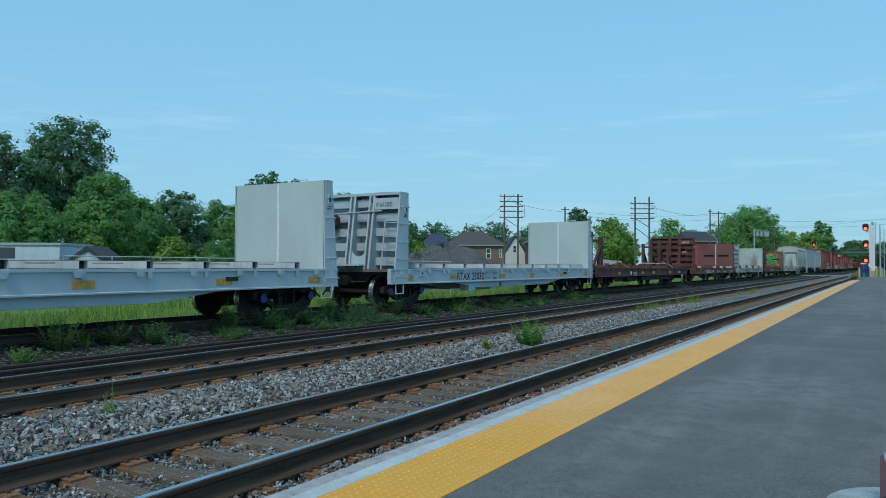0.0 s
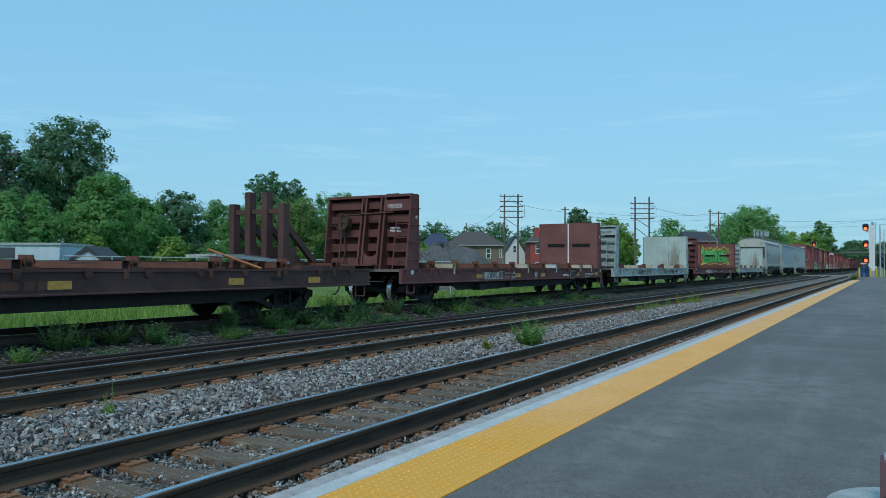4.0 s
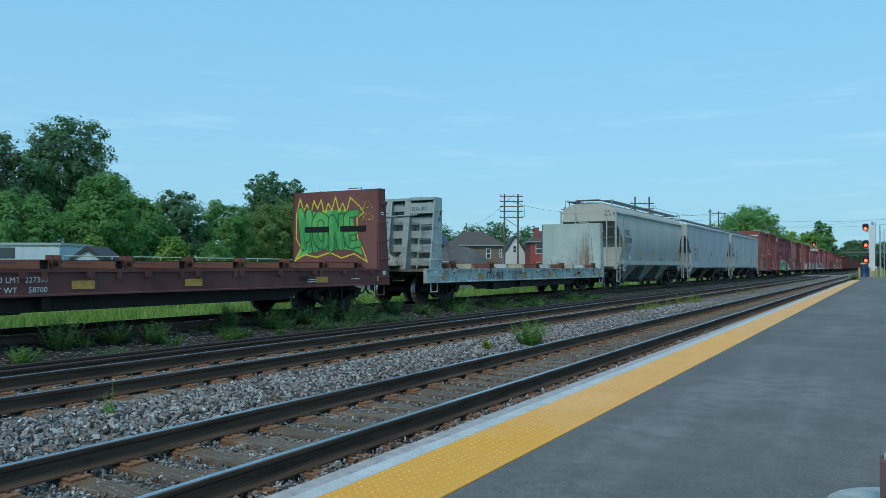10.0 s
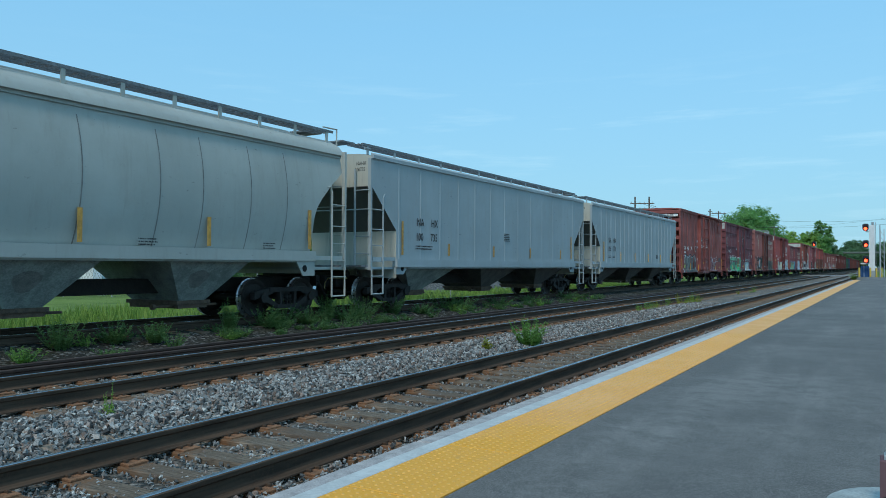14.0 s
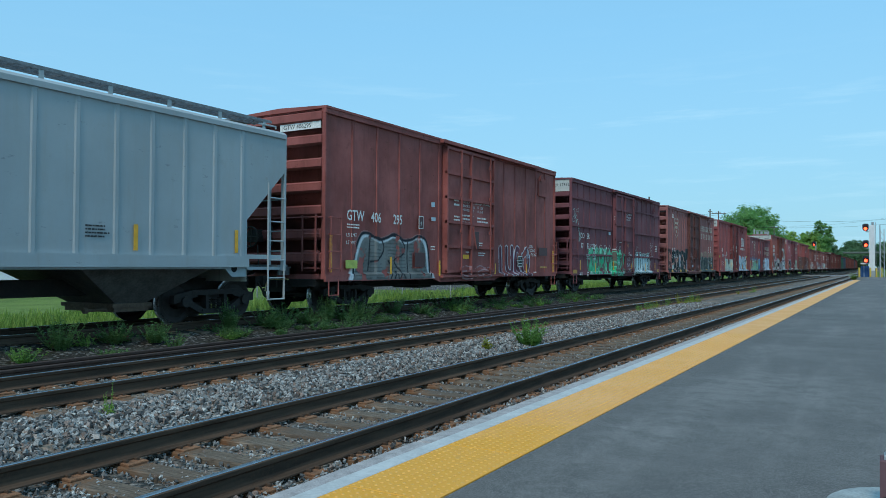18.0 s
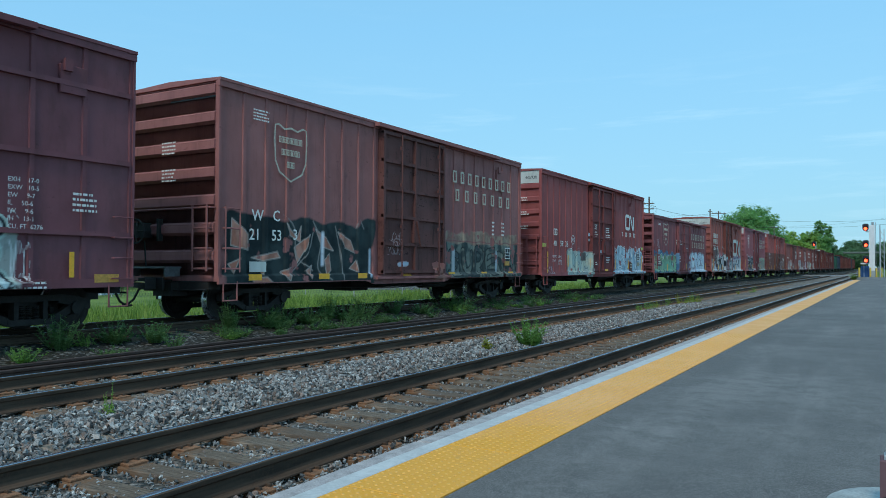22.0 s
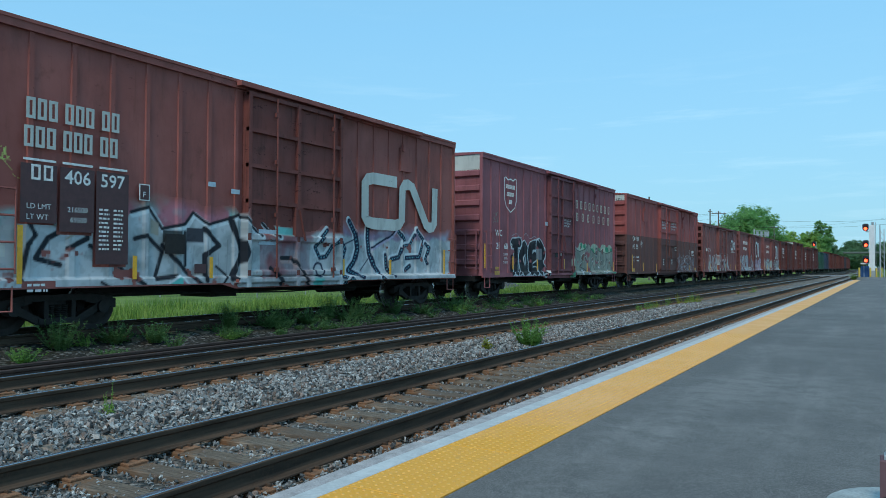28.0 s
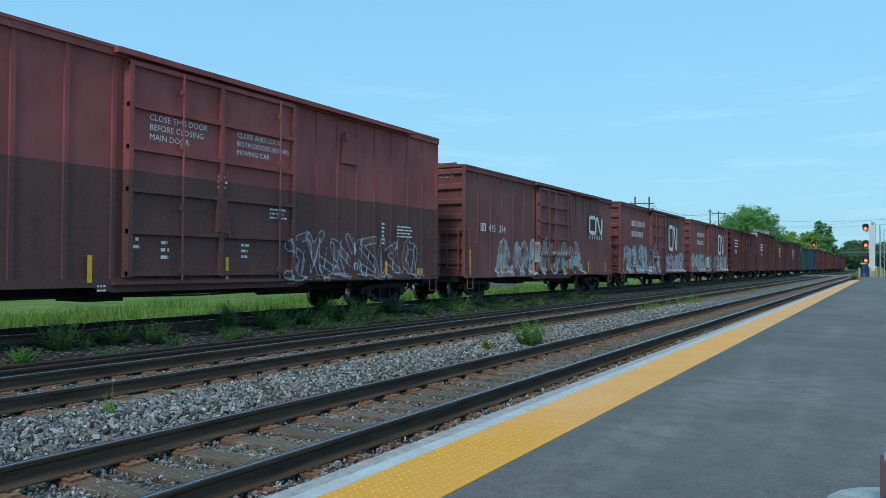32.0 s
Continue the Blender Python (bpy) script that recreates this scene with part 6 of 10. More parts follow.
def graffiti_face(car, L):
    """Green sprayed letters with a spiky yellow rim on the maroon bulkhead's inner face."""
    s = Spray(0.0, 3.14, 1.22, 3.44, (0.175, 0.072, 0.067), 150, 0.022)
    Y, G, K = (0.66, 0.58, 0.06), s.blend((0.07, 0.33, 0.10), (0.13, 0.46, 0.14), 0.4), (0.015, 0.04, 0.02)
    top = [(0.12 + 0.135 * k, 2.98 + 0.10 * math.sin(k * 1.3) + (0.22 if k % 2 else -0.12)) for k in range(16)]
    rim = [(0.06, 1.42), (0.30, 1.80), (0.10, 2.10)] + top + [(2.50, 2.98), (2.64, 2.80), (2.40, 2.66), (2.42, 2.10), (2.62, 1.72), (2.78, 1.38), (2.30, 1.62), (1.85, 1.50), (1.4, 1.66), (0.9, 1.52), (0.45, 1.60)]
    s.fill([(0.12, 1.45), (0.35, 1.85), (0.25, 2.2), (0.35, 2.75), (1.0, 2.9), (1.7, 2.92), (2.2, 2.8), (2.35, 2.1), (2.6, 1.6), (2.2, 1.72), (1.4, 1.74), (0.7, 1.66)], G)
    s.line(rim + rim[:1], 0.06, Y, round_=False)
    s.glyphs("MONE", 0.22, 2.48, 1.66, 2.98, 0.22, G, K, None, 0.03, wild=0.16, lean=0.25)
    for k in range(9):
        s.line([(0.35 + 0.24 * k, 1.66), (0.45 + 0.24 * k, 1.95), (0.40 + 0.24 * k, 2.25)], 0.018, K)
    s.scrawl(2.55, 3.0, 2.92, 3.16, 0.024, Y, 3), s.scrawl(2.52, 3.05, 2.58, 2.82, 0.024, Y, 3)
    quad, v, c = s.film(0.3)
    v = np.stack([np.full(len(v), L - 0.54 - 0.004), 1.57 - v[:, 0], v[:, 2]], 1)
    film_part(car, v, quad, c, "bright green graffiti with yellow rim")


graffiti_face(*GRAFFITI_CAR)


# ---- the string of box cars ----
def shield(car, x, z, w, h, mat):
    y = -HALF - 0.008
    pts = [(0, 0.75), (0.02, 0.98), (0.12, 1.0), (0.3, 0.93), (0.5, 0.97), (0.7, 0.93), (0.88, 1.0), (0.98, 0.98), (1, 0.75), (0.97, 0.35), (0.85, 0.15), (0.5, 0.0), (0.15, 0.15), (0.03, 0.35), (0, 0.75)]
    part("emblem", ribbon([(x + a * w, z + b * h) for a, b in pts], 0.045, y), mat, car, "painted shield emblem outline")
    for k, n in enumerate((9, 7, 3)):
        step = w * 0.082
        spaced_bars(car, x + w * 0.5 - step * n / 2, z + h * (0.68 - 0.22 * k), n, 0.15, step, mat)


def noodle(car, x, z, w, h, mat, width):
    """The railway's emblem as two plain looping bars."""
    y = -HALF - 0.008
    a = [(0.42, 0.97), (0.1, 0.97), (0.03, 0.93), (0.0, 0.86), (0.0, 0.14), (0.03, 0.06), (0.1, 0.03), (0.40, 0.03), (0.46, 0.07), (0.49, 0.14), (0.50, 0.86), (0.53, 0.94), (0.58, 0.96), (0.64, 0.92), (0.86, 0.10), (0.91, 0.04), (0.96, 0.06), (0.99, 0.14), (1.0, 0.98)]
    part("emblem", ribbon([(x + p * w, z + q * h) for p, q in a], width, y), mat, car, "white looping railway emblem")


def plate_ring(car, x, z, r, mat):
    y = -HALF - 0.006
    part("clearance_mark", ribbon([(x + r * math.cos(a * math.pi / 10), z + r * math.sin(a * math.pi / 10)) for a in range(21)], 0.03, y), mat, car, "round stencilled clearance mark")
    bars(car, x - r * 0.55, z + r * 0.45, r * 1.1, 3, r * 0.2, mat, y=y)


YEL_TAG = plain("yellow_green_spray", (0.50, 0.55, 0.12), 0.7, 0, 0.2, 5, 0.0005)
WASHED = plain("washed_tan_panel", (0.32, 0.27, 0.19), 0.7, 0, 0.2, 9, 0.0005)


def panel(car, x0, x1, z0, z1, mat, label, y=-HALF - 0.004, name="stencil_panel"):
    return part(name, Shape().box(x0, x1, y - 0.004, y + 0.004, z0, z1), mat, car, label)


def note_blocks(car, rows, y=-HALF - 0.012, mat=None):
    """Blocks of unreadable stencilled writing: (x, z, width, rows, height)."""
    for k, (x, z, w, n, h) in enumerate(rows):
        bars(car, x, z, w, n, h, mat, y=y, seed=k)


def consolidated(car, x, z, s=1.0):
    """The square stencil frame with its divided field."""
    f = part("stencil_frame", Shape().box(x, x + 0.42 * s, -HALF - 0.016, -HALF - 0.010, z, z + 0.42 * s), WHITE, car, "white framed black stencil")
    for a, b, c, d in ((0.03, 0.19, 0.24, 0.39), (0.22, 0.39, 0.24, 0.39), (0.03, 0.39, 0.13, 0.22), (0.03, 0.39, 0.03, 0.11)):
        part("stencil_field", Shape().box(x + a * s, x + b * s, -HALF - 0.020, -HALF - 0.016, z + c * s, z + d * s), BLACK, f)


def hatch_plate(car, x, z, w, h, mat):
    """A small inspection door with its latch, let into the upper side."""
    p = part("inspection_door", Shape().slab(x, x + w, -HALF + 0.01, -HALF + 0.07, z, z + h, 0.01), mat, car)
    part("latch", Shape().box(x + 0.05, x + 0.2, -HALF - 0.05, -HALF + 0.01, z + h - 0.12, z + h + 0.10), mat, p)


def plain_piece(car, base, x0, x1, z0, z1, fa, fb, line, seed, word="RASUN", halo=(0.5, 0.53, 0.54), res=0.05):
    """An ordinary sprayed piece for cars that stay farther off."""
    s = Spray(x0 - 0.2, x1 + 0.2, z0, z1 + 0.25, base, seed, res)
    s.cloud(x0, x1, z0, z1 - 0.2, s.blend(fa, line, 0.5), 0.2, 0.7)
    s.glyphs(word, x0, x1, z0 + 0.05, z1, 0.26, s.blend(fa, fb, 0.4), line, halo, wild=0.1)
    s.wear(0.5)
    s.put(car, base, "pale weathered graffiti")


WASH_TAN, INK = (0.34, 0.29, 0.20), (0.02, 0.022, 0.028)
DARK_PATCH = plain("dark_maroon_patch", (0.085, 0.035, 0.036), 0.6, 0, 0.2, 8, 0.0005)
SKY_PATCH = plain("pale_blue_sticker", (0.45, 0.55, 0.62), 0.6, 0, 0.15, 8, 0.0005)


def build_boxcars():
    RED, BRN, MRN = (0.325, 0.101, 0.090), (0.345, 0.139, 0.130), (0.205, 0.076, 0.088)
    # a red-brown high-cube with a big grey throw-up
    p = car_paint("boxcar_red_brown", RED, wear=0.4, fade=0.25)
    c, L = boxcar("box_car", "red-brown high-cube box car with grey graffiti", 191.6, 207.35, 5.42, p, 11, yellow=((0.17, 1.10, 0.97), (2.93, 1.03, 0.5), (5.71, 0.95, 0.5), (9.72, 0.95, 0.42), (12.55, 0.95, 0.42), (15.35, 1.0, 0.95)))
    s = Spray(0.95, 5.75, 0.70, 2.72, RED, 10)
    q = hump(1.25, 5.2, 0.62, 2.28, (0.97, 0.98, 0.97))
    s.fill(q, (0.56, 0.60, 0.62), 0.05)
    s.line([(a + 0.03, b - 0.045) for a, b in q], 0.10, INK, 0.02)
    d = s.fill([(1.42 + (a - 1.25) * 0.925, 0.60 + (b - 0.62) * 0.915) for a, b in q], s.blend((0.13, 0.135, 0.13), (0.185, 0.19, 0.18), 0.5), 0.02)
    hatch = np.clip((np.sin(s.Z * 62 + 2.5 * s.noise(0.6)) - 0.35) * 3, 0, 1) * (s.noise(0.3) > 0.48) * (d < -0.05)
    s.lay(0.55 * hatch, (0.05, 0.052, 0.05))
    for pts in (((2.05, 2.12), (2.0, 1.5), (1.95, 1.15)), ((2.0, 2.1), (2.55, 2.05), (2.72, 1.75), (2.45, 1.45), (2.05, 1.38)), ((2.75, 2.05), (3.25, 2.15), (3.78, 1.92), (3.72, 1.62), (3.25, 1.42), (3.7, 1.0), (3.85, 0.75)),
                ((2.95, 1.42), (3.15, 1.2), (2.9, 0.75)), ((4.0, 2.1), (3.95, 1.5), (4.05, 0.8)), ((3.2, 0.9), (3.35, 1.1), (3.45, 0.85), (3.6, 1.05))):
        s.line(pts, 0.055, INK)
    s.wear(0.35)
    s.clear(4.27, 4.86, 1.22, 1.68)
    s.put(c, RED, "grey sprayed throw-up with black outline and white rim")
    s = Spray(9.75, 13.35, 0.74, 2.35, RED, 20)
    W = (0.55, 0.56, 0.60)
    s.glyphs("IURO", 10.0, 13.05, 0.72, 2.12, 0.24, s.blend((0.10, 0.032, 0.042), (0.14, 0.05, 0.07), 0.3), W, None, 0.045, wild=0.1)
    s.line([(9.95, 0.8), (10.3, 0.74), (10.7, 0.82), (11.2, 0.74), (11.8, 0.8), (12.4, 0.76), (13.0, 0.86)], 0.05, W)
    s.scrawl(12.75, 13.2, 1.6, 2.05, 0.025, W, 4)
    s.wear(0.4)
    s.put(c, RED, "white outlined graffiti letters")
    s = Spray(6.9, 9.4, 0.74, 1.45, RED, 26)
    for z in (0.86, 0.98, 1.12, 1.24):
        s.line([(7.05 + 0.36 * k, z + 0.05 * math.sin(k * 2.3 + z * 9)) for k in range(7)], 0.045, (0.45, 0.47, 0.50), 0.03, cover=0.8)
    s.wear(0.8)
    s.put(c, RED, "smeared white spray on the door's foot")
    for w, x in (("GTW", 0.88), ("406", 1.99), ("295", 3.09)):
        letter(c, w, x, 2.5, 0.40, WHITE, wide=0.82)
    panel(c, 4.50, 4.76, 2.42, 2.82, WHITE, "white stencilled square"), panel(c, 4.525, 4.735, 2.445, 2.795, DARK_PATCH, "dark field", y=-HALF - 0.009)
    letter(c, "F", 4.58, 2.5, 0.2, WHITE, y=-HALF - 0.016)
    panel(c, 5.25, 5.5, 2.7, 2.82, SKY_PATCH, "pale blue sticker"), panel(c, 5.25, 5.45, 3.15, 3.3, SKY_PATCH, "pale blue sticker")
    part("name_panel", Shape().box(0.03, 0.055, -1.4, 0.0, 4.85, 5.05), WHITE, c, "white number panel")
    letter(c, "GTW 406295", 0.026, 4.89, 0.17, BLACK, y=-0.12, end=True)
    for x, z, w in ((7.21, 3.42, ("CLOSE AND LOCK", "DOOR BEFORE", "MOVING CAR")), (8.27, 3.42, ("DOOR OPENING", "W  12-8", "H  12-4"))):
        for k, t in enumerate(w):
            letter(c, t, x, z - 0.14 * k, 0.125, WHITE, y=-HALF - 0.062)
    note_blocks(c, ((7.17, 3.02, 0.8, 3, 0.075), (8.26, 2.98, 0.85, 3, 0.075), (6.6, 3.5, 0.4, 2, 0.09), (6.6, 2.95, 0.45, 3, 0.07), (8.35, 2.1, 0.35, 2, 0.05), (8.35, 1.75, 0.55, 2, 0.05)), y=-HALF - 0.062)
    letter(c, "SEAL", 7.42, 1.72, 0.11, WHITE, y=-HALF - 0.062)
    panel(c, 7.23, 7.64, 1.52, 1.66, REFLECT, "yellow reflective strip", y=-HALF - 0.06), panel(c, 7.86, 8.16, 1.86, 2.46, DARK_PATCH, "dark lock plate", y=-HALF - 0.17, name="lock_plate")
    letter(c, "LD LMT", 0.86, 2.05, 0.14, WHITE), letter(c, "LT WT", 0.86, 1.85, 0.14, WHITE)
    note_blocks(c, ((0.9, 2.40, 0.6, 2, 0.05), (5.2, 1.9, 0.3, 2, 0.05), (13.3, 1.05, 0.35, 2, 0.05)))
    for k, w in enumerate(("STILL", "GOING", "STRONG!")):
        letter(c, w, 12.88 + 0.06 * k, 2.02 - 0.17 * k, 0.17, WHITE, wide=0.9)
    consolidated(c, 11.76, 1.26)
    panel(c, 4.27, 4.86, 1.24, 1.68, DARK_PATCH, "bare square plate", name="routing_board")
    panel(c, 0.85, 1.36, 1.20, 1.42, YEL_TAG, "yellow placard"), panel(c, 13.85, 14.75, 1.72, 2.05, DARK_PATCH, "dark patched panel"), panel(c, 14.0, 14.7, 1.2, 1.27, REFLECT_OLD, "orange strip")
    hatch_plate(c, 13.9, 4.2, 0.85, 0.75, p)
    # dark maroon excess-height car, green and white pieces
    p = car_paint("boxcar_dark_maroon", MRN, wear=0.22)
    c, L = boxcar("box_car", "dark maroon excess-height box car with green graffiti", 209.35, 225.1, 5.38, p, 13, door=(0.385, 0.62), white_top=0.52, yellow=((1.0, 1.1, 0.48), (3.15, 1.0, 0.45), (6.05, 1.1, 0.45), (9.22, 1.0, 0.45), (12.2, 1.0, 0.45), (14.4, 1.05, 0.45)))
    s = Spray(2.1, 8.15, 0.76, 2.52, MRN, 30)
    G1, G2 = (0.045, 0.40, 0.20), (0.16, 0.52, 0.34)
    s.cloud(2.3, 7.75, 0.70, 2.18, s.blend(G1, (0.13, 0.11, 0.085), 0.55, 7), 0.22, 1.0, 0.05)
    s.glyphs("OARUSO", 2.35, 7.7, 0.8, 2.2, 0.30, s.blend(G1, (0.14, 0.12, 0.095), 0.4, 7), G2, None, 0.05, wild=0.14)
    Wt = (0.68, 0.75, 0.73)
    for k in range(7):
        a = 2.75 + 0.72 * k
        s.line([(a - 0.22, 2.12), (a - 0.08, 2.32), (a + 0.1, 2.34), (a + 0.24, 2.15)], 0.045, Wt), s.fill([(a - 0.15, 2.0), (a, 2.24), (a + 0.16, 2.02), (a, 1.88)], G2)
    for k, (a, b) in enumerate(((2.6, 0.95), (3.2, 1.9), (4.1, 0.9), (4.9, 1.95), (5.6, 1.0), (6.9, 1.5), (7.2, 0.95), (7.5, 1.75))):
        if k % 2:
            for w in range(3):
                s.line([(a - 0.12 * math.cos(w), b - 0.12 * math.sin(w)), (a + 0.12 * math.cos(w), b + 0.12 * math.sin(w))], 0.03, Wt)
        else:
            s.line([(a + 0.045 * w * math.cos(w * 0.9) / 2, b + 0.045 * w * math.sin(w * 0.9) / 2) for w in range(9)], 0.03, Wt)
    for k in range(9):
        a = 2.5 + 0.62 * k
        s.line([(a, 0.80), (a + 0.1, 1.02)], 0.035, Wt), s.line([(a + 0.1, 0.80), (a + 0.2, 1.0)], 0.035, Wt)
    s.wear(0.2)
    s.clear(5.15, 5.55, 0.95, 1.5)
    s.put(c, MRN, "green and brown sprayed piece with white flourishes")
    s = Spray(9.1, 13.9, 0.77, 2.65, MRN, 40)
    s.line([(9.75 + 0.115 * k, 2.02 + 0.10 * math.sin(k * 2.4) + 0.30 * math.exp(-((k - 9) / 1.2) ** 2) + 0.12 * math.sin(k * 0.21)) for k in range(34)], 0.035, (0.50, 0.56, 0.54))
    s.cloud(9.4, 13.5, 0.7, 1.75, (0.33, 0.42, 0.38), 0.12, 0.8, 0.06)
    s.glyphs("KLONE", 9.75, 13.25, 0.82, 2.08, 0.27, s.blend((0.40, 0.52, 0.53), (0.53, 0.64, 0.64), 0.35), INK, (0.36, 0.46, 0.42), 0.06, 0.06, 0.05, 0.05)
    for k in range(16):
        s.line([(9.65 + 0.24 * k, 0.80), (9.77 + 0.24 * k, 0.93), (9.89 + 0.24 * k, 0.80)], 0.03, INK, round_=False)
    s.scrawl(13.35, 13.8, 0.95, 1.7, 0.022, Wt, 4)
    s.wear(0.12)
    s.put(c, MRN, "pale blue-white sprayed letters outlined in black")
    s = Spray(8.0, 9.25, 0.9, 2.2, MRN, 44)
    for k in range(4):
        s.scrawl(8.3 + 0.03 * k, 9.05, 0.98 + 0.30 * k, 1.20 + 0.30 * k, 0.026, Wt, 6)
    s.put(c, MRN, "stack of white sprayed signatures")
    s = Spray(0.12, 1.5, 2.4, 4.1, MRN, 47)
    s.line([(0.30, 3.9), (0.50, 3.98), (0.52, 3.7), (0.28, 3.55), (0.30, 3.35), (0.5, 3.4)], 0.045, (0.36, 0.50, 0.46)), s.line([(0.75, 3.95), (0.95, 4.0), (0.95, 3.85), (0.75, 3.85), (0.75, 3.95)], 0.035, (0.36, 0.50, 0.46))
    for k in range(6):
        a, b = 0.55 + 0.13 * k, 3.75 - 0.20 * k
        s.line([(a - 0.05, b - 0.25), (a, b + 0.12), (a + 0.12, b + 0.05), (a + 0.05, b - 0.22), (a + 0.18, b - 0.05)], 0.035, (0.36, 0.50, 0.46))
    s.scrawl(0.95, 1.35, 2.45, 3.05, 0.028, (0.36, 0.50, 0.46), 3)
    s.put(c, MRN, "grey-green sprayed signature")
    for w, x, z in (("CO", 1.08, 2.62), ("ER", 1.96, 2.62), ("17", 1.12, 2.14), ("33", 1.96, 2.14), ("22", 2.77, 2.14)):
        letter(c, w, x, z, 0.36, WHITE)
    letter(c, "LD LMT", 1.9, 1.74, 0.16, WHITE), letter(c, "LT WT", 1.9, 1.58, 0.16, WHITE)
    letter(c, "213300", 2.75, 1.74, 0.16, WHITE), letter(c, "72700", 2.8, 1.58, 0.16, WHITE)
    letter(c, "EXCESS HEIGHT CAR", 0.03, 4.93, 0.13, BLACK, y=1.45, end=True)
    letter(c, "COER 173322", 0.03, 5.0, 0.19, BLACK, y=-0.42, end=True)
    for k in range(3):
        bars(c, -0.03, 4.28 - 0.62 * k, 0.75, 3, 0.05, WHITE, y=0.25, end=True, seed=k)
    for k, w in enumerate(("CLOSE AND LOCK", "DOOR BEFORE", "MOVING CAR")):
        letter(c, w, 8.15, 4.12 - 0.15 * k, 0.13, WHITE, y=-HALF - 0.062)
    for k, w in enumerate(("EXH    17-0", "EXW   10-5", "EW     9-7", "IL     50-6", "IW     9-6", "IH     13-1", "CU. FT  6276")):
        letter(c, w, 13.3, 2.65 - 0.13 * k, 0.11, WHITE)
    note_blocks(c, ((14.45, 2.55, 0.5, 4, 0.06), (2.0, 1.0, 0.25, 3, 0.05), (0.95, 0.98, 0.45, 2, 0.05), (13.6, 0.98, 0.4, 2, 0.05)))
    girt = Shape().box(0.1, 5.9, -HALF + 0.004, -HALF + 0.08, -0.045, 0.045).mesh("side_girt", p)
    for z in (4.48, 3.19, 1.84):
        part("side_girt", girt, None, c, at=pose(0, 0, z)), part("side_girt", girt, None, c, at=pose(9.72, 0, z))
    note_blocks(c, ((6.15, 3.95, 0.3, 3, 0.05), (6.95, 2.6, 0.5, 1, 0.04)), y=-HALF - 0.062)
    panel(c, 5.3, 5.62, 2.92, 3.06, SKY_PATCH, "pale blue sticker"), panel(c, 6.2, 6.5, 2.70, 2.82, SKY_PATCH, "pale blue sticker", y=-HALF - 0.06)
    panel(c, 7.95, 8.12, 2.0, 2.25, WHITE, "white card", y=-HALF - 0.06), panel(c, 8.45, 8.6, 2.35, 2.5, SLING, "orange sticker", y=-HALF - 0.06)
    panel(c, 0.1, 0.62, 0.95, 1.12, REFLECT_OLD, "worn yellow placard"), panel(c, 14.9, 15.4, 0.95, 1.10, REFLECT_OLD, "worn yellow placard")
    hatch_plate(c, 14.2, 4.3, 0.5, 0.5, p)
    # weathered car with a cream name and dark graffiti along the foot
    p = car_paint("boxcar_faded_brown", BRN, wear=0.35, rust=(0.085, 0.042, 0.038))
    dp = car_paint("scabby_brown_door", (0.150, 0.062, 0.056), rust=(0.026, 0.016, 0.014), wear=0.8, grime=(0.045, 0.028, 0.024))
    c, L = boxcar("box_car", "faded brown box car with dark graffiti and cream name", 227.2, 242.9, 5.37, p, 16, yellow=(), door_paint=dp)
    s = Spray(0.08, 5.95, 0.78, 2.85, BRN, 50)
    s.cloud(0.15, 5.85, 0.7, 2.52, s.blend((0.014, 0.022, 0.024), (0.030, 0.045, 0.046), 0.6), 0.17, 1.0, 0.10)
    SAL = s.blend((0.36, 0.15, 0.105), (0.45, 0.22, 0.165), 0.4)
    for pts in (((0.45, 2.32), (0.95, 1.98), (0.95, 1.62), (0.42, 1.72)), ((0.35, 1.30), (0.7, 1.42), (0.52, 1.10)), ((1.05, 1.45), (1.9, 1.60), (2.0, 1.46), (1.4, 1.38)), ((1.25, 1.25), (1.5, 1.30), (1.42, 1.06)),
                ((2.2, 2.30), (2.6, 1.95), (2.75, 2.25), (2.72, 1.85), (2.35, 2.0)), ((2.5, 1.72), (3.1, 2.05), (2.95, 1.72), (2.6, 1.32)), ((3.3, 2.20), (3.75, 1.95), (4.02, 1.66), (3.55, 1.75)), ((3.62, 1.42), (3.85, 1.58), (3.92, 1.15), (3.72, 0.98)),
                ((4.2, 2.16), (4.75, 1.95), (4.95, 1.62), (4.5, 1.75)), ((2.0, 1.12), (2.4, 1.22), (2.3, 0.9)), ((4.7, 1.2), (5.0, 1.42), (5.1, 1.1)), ((1.0, 0.98), (1.5, 1.0), (1.7, 0.86), (1.1, 0.84)), ((2.9, 1.15), (3.15, 1.28), (3.1, 0.95))):
        s.fill(pts, SAL, round_=False), s.line(list(pts) + [pts[0]], 0.022, (0.42, 0.38, 0.34), round_=False)
    for pts in (((2.1, 2.5), (2.5, 2.2), (2.6, 1.5), (3.2, 1.15)), ((3.2, 2.4), (3.5, 1.9), (3.4, 1.2), (3.9, 0.9)), ((4.1, 2.3), (4.3, 1.6), (4.4, 0.9)), ((5.0, 2.3), (5.15, 2.55), (5.35, 2.3)), ((2.2, 0.95), (3.0, 1.6), (3.2, 2.1))):
        s.line(pts, 0.03, (0.27, 0.25, 0.23))
    s.line([(3.55, 1.3), (3.56, 2.1)], 0.09, (0.40, 0.48, 0.55), 0.03), s.line([(5.62, 1.0), (5.63, 1.7)], 0.10, (0.40, 0.48, 0.55), 0.03)
    s.wear(0.12)
    s.put(c, BRN, "black sprayed piece with salmon shards")
    s = Spray(9.75, 15.6, 0.78, 2.75, BRN, 60)
    s.cloud(9.9, 15.4, 1.2, 2.50, s.blend(WASH_TAN, (0.20, 0.15, 0.11), 0.35), 0.14, 0.85, 0.06)
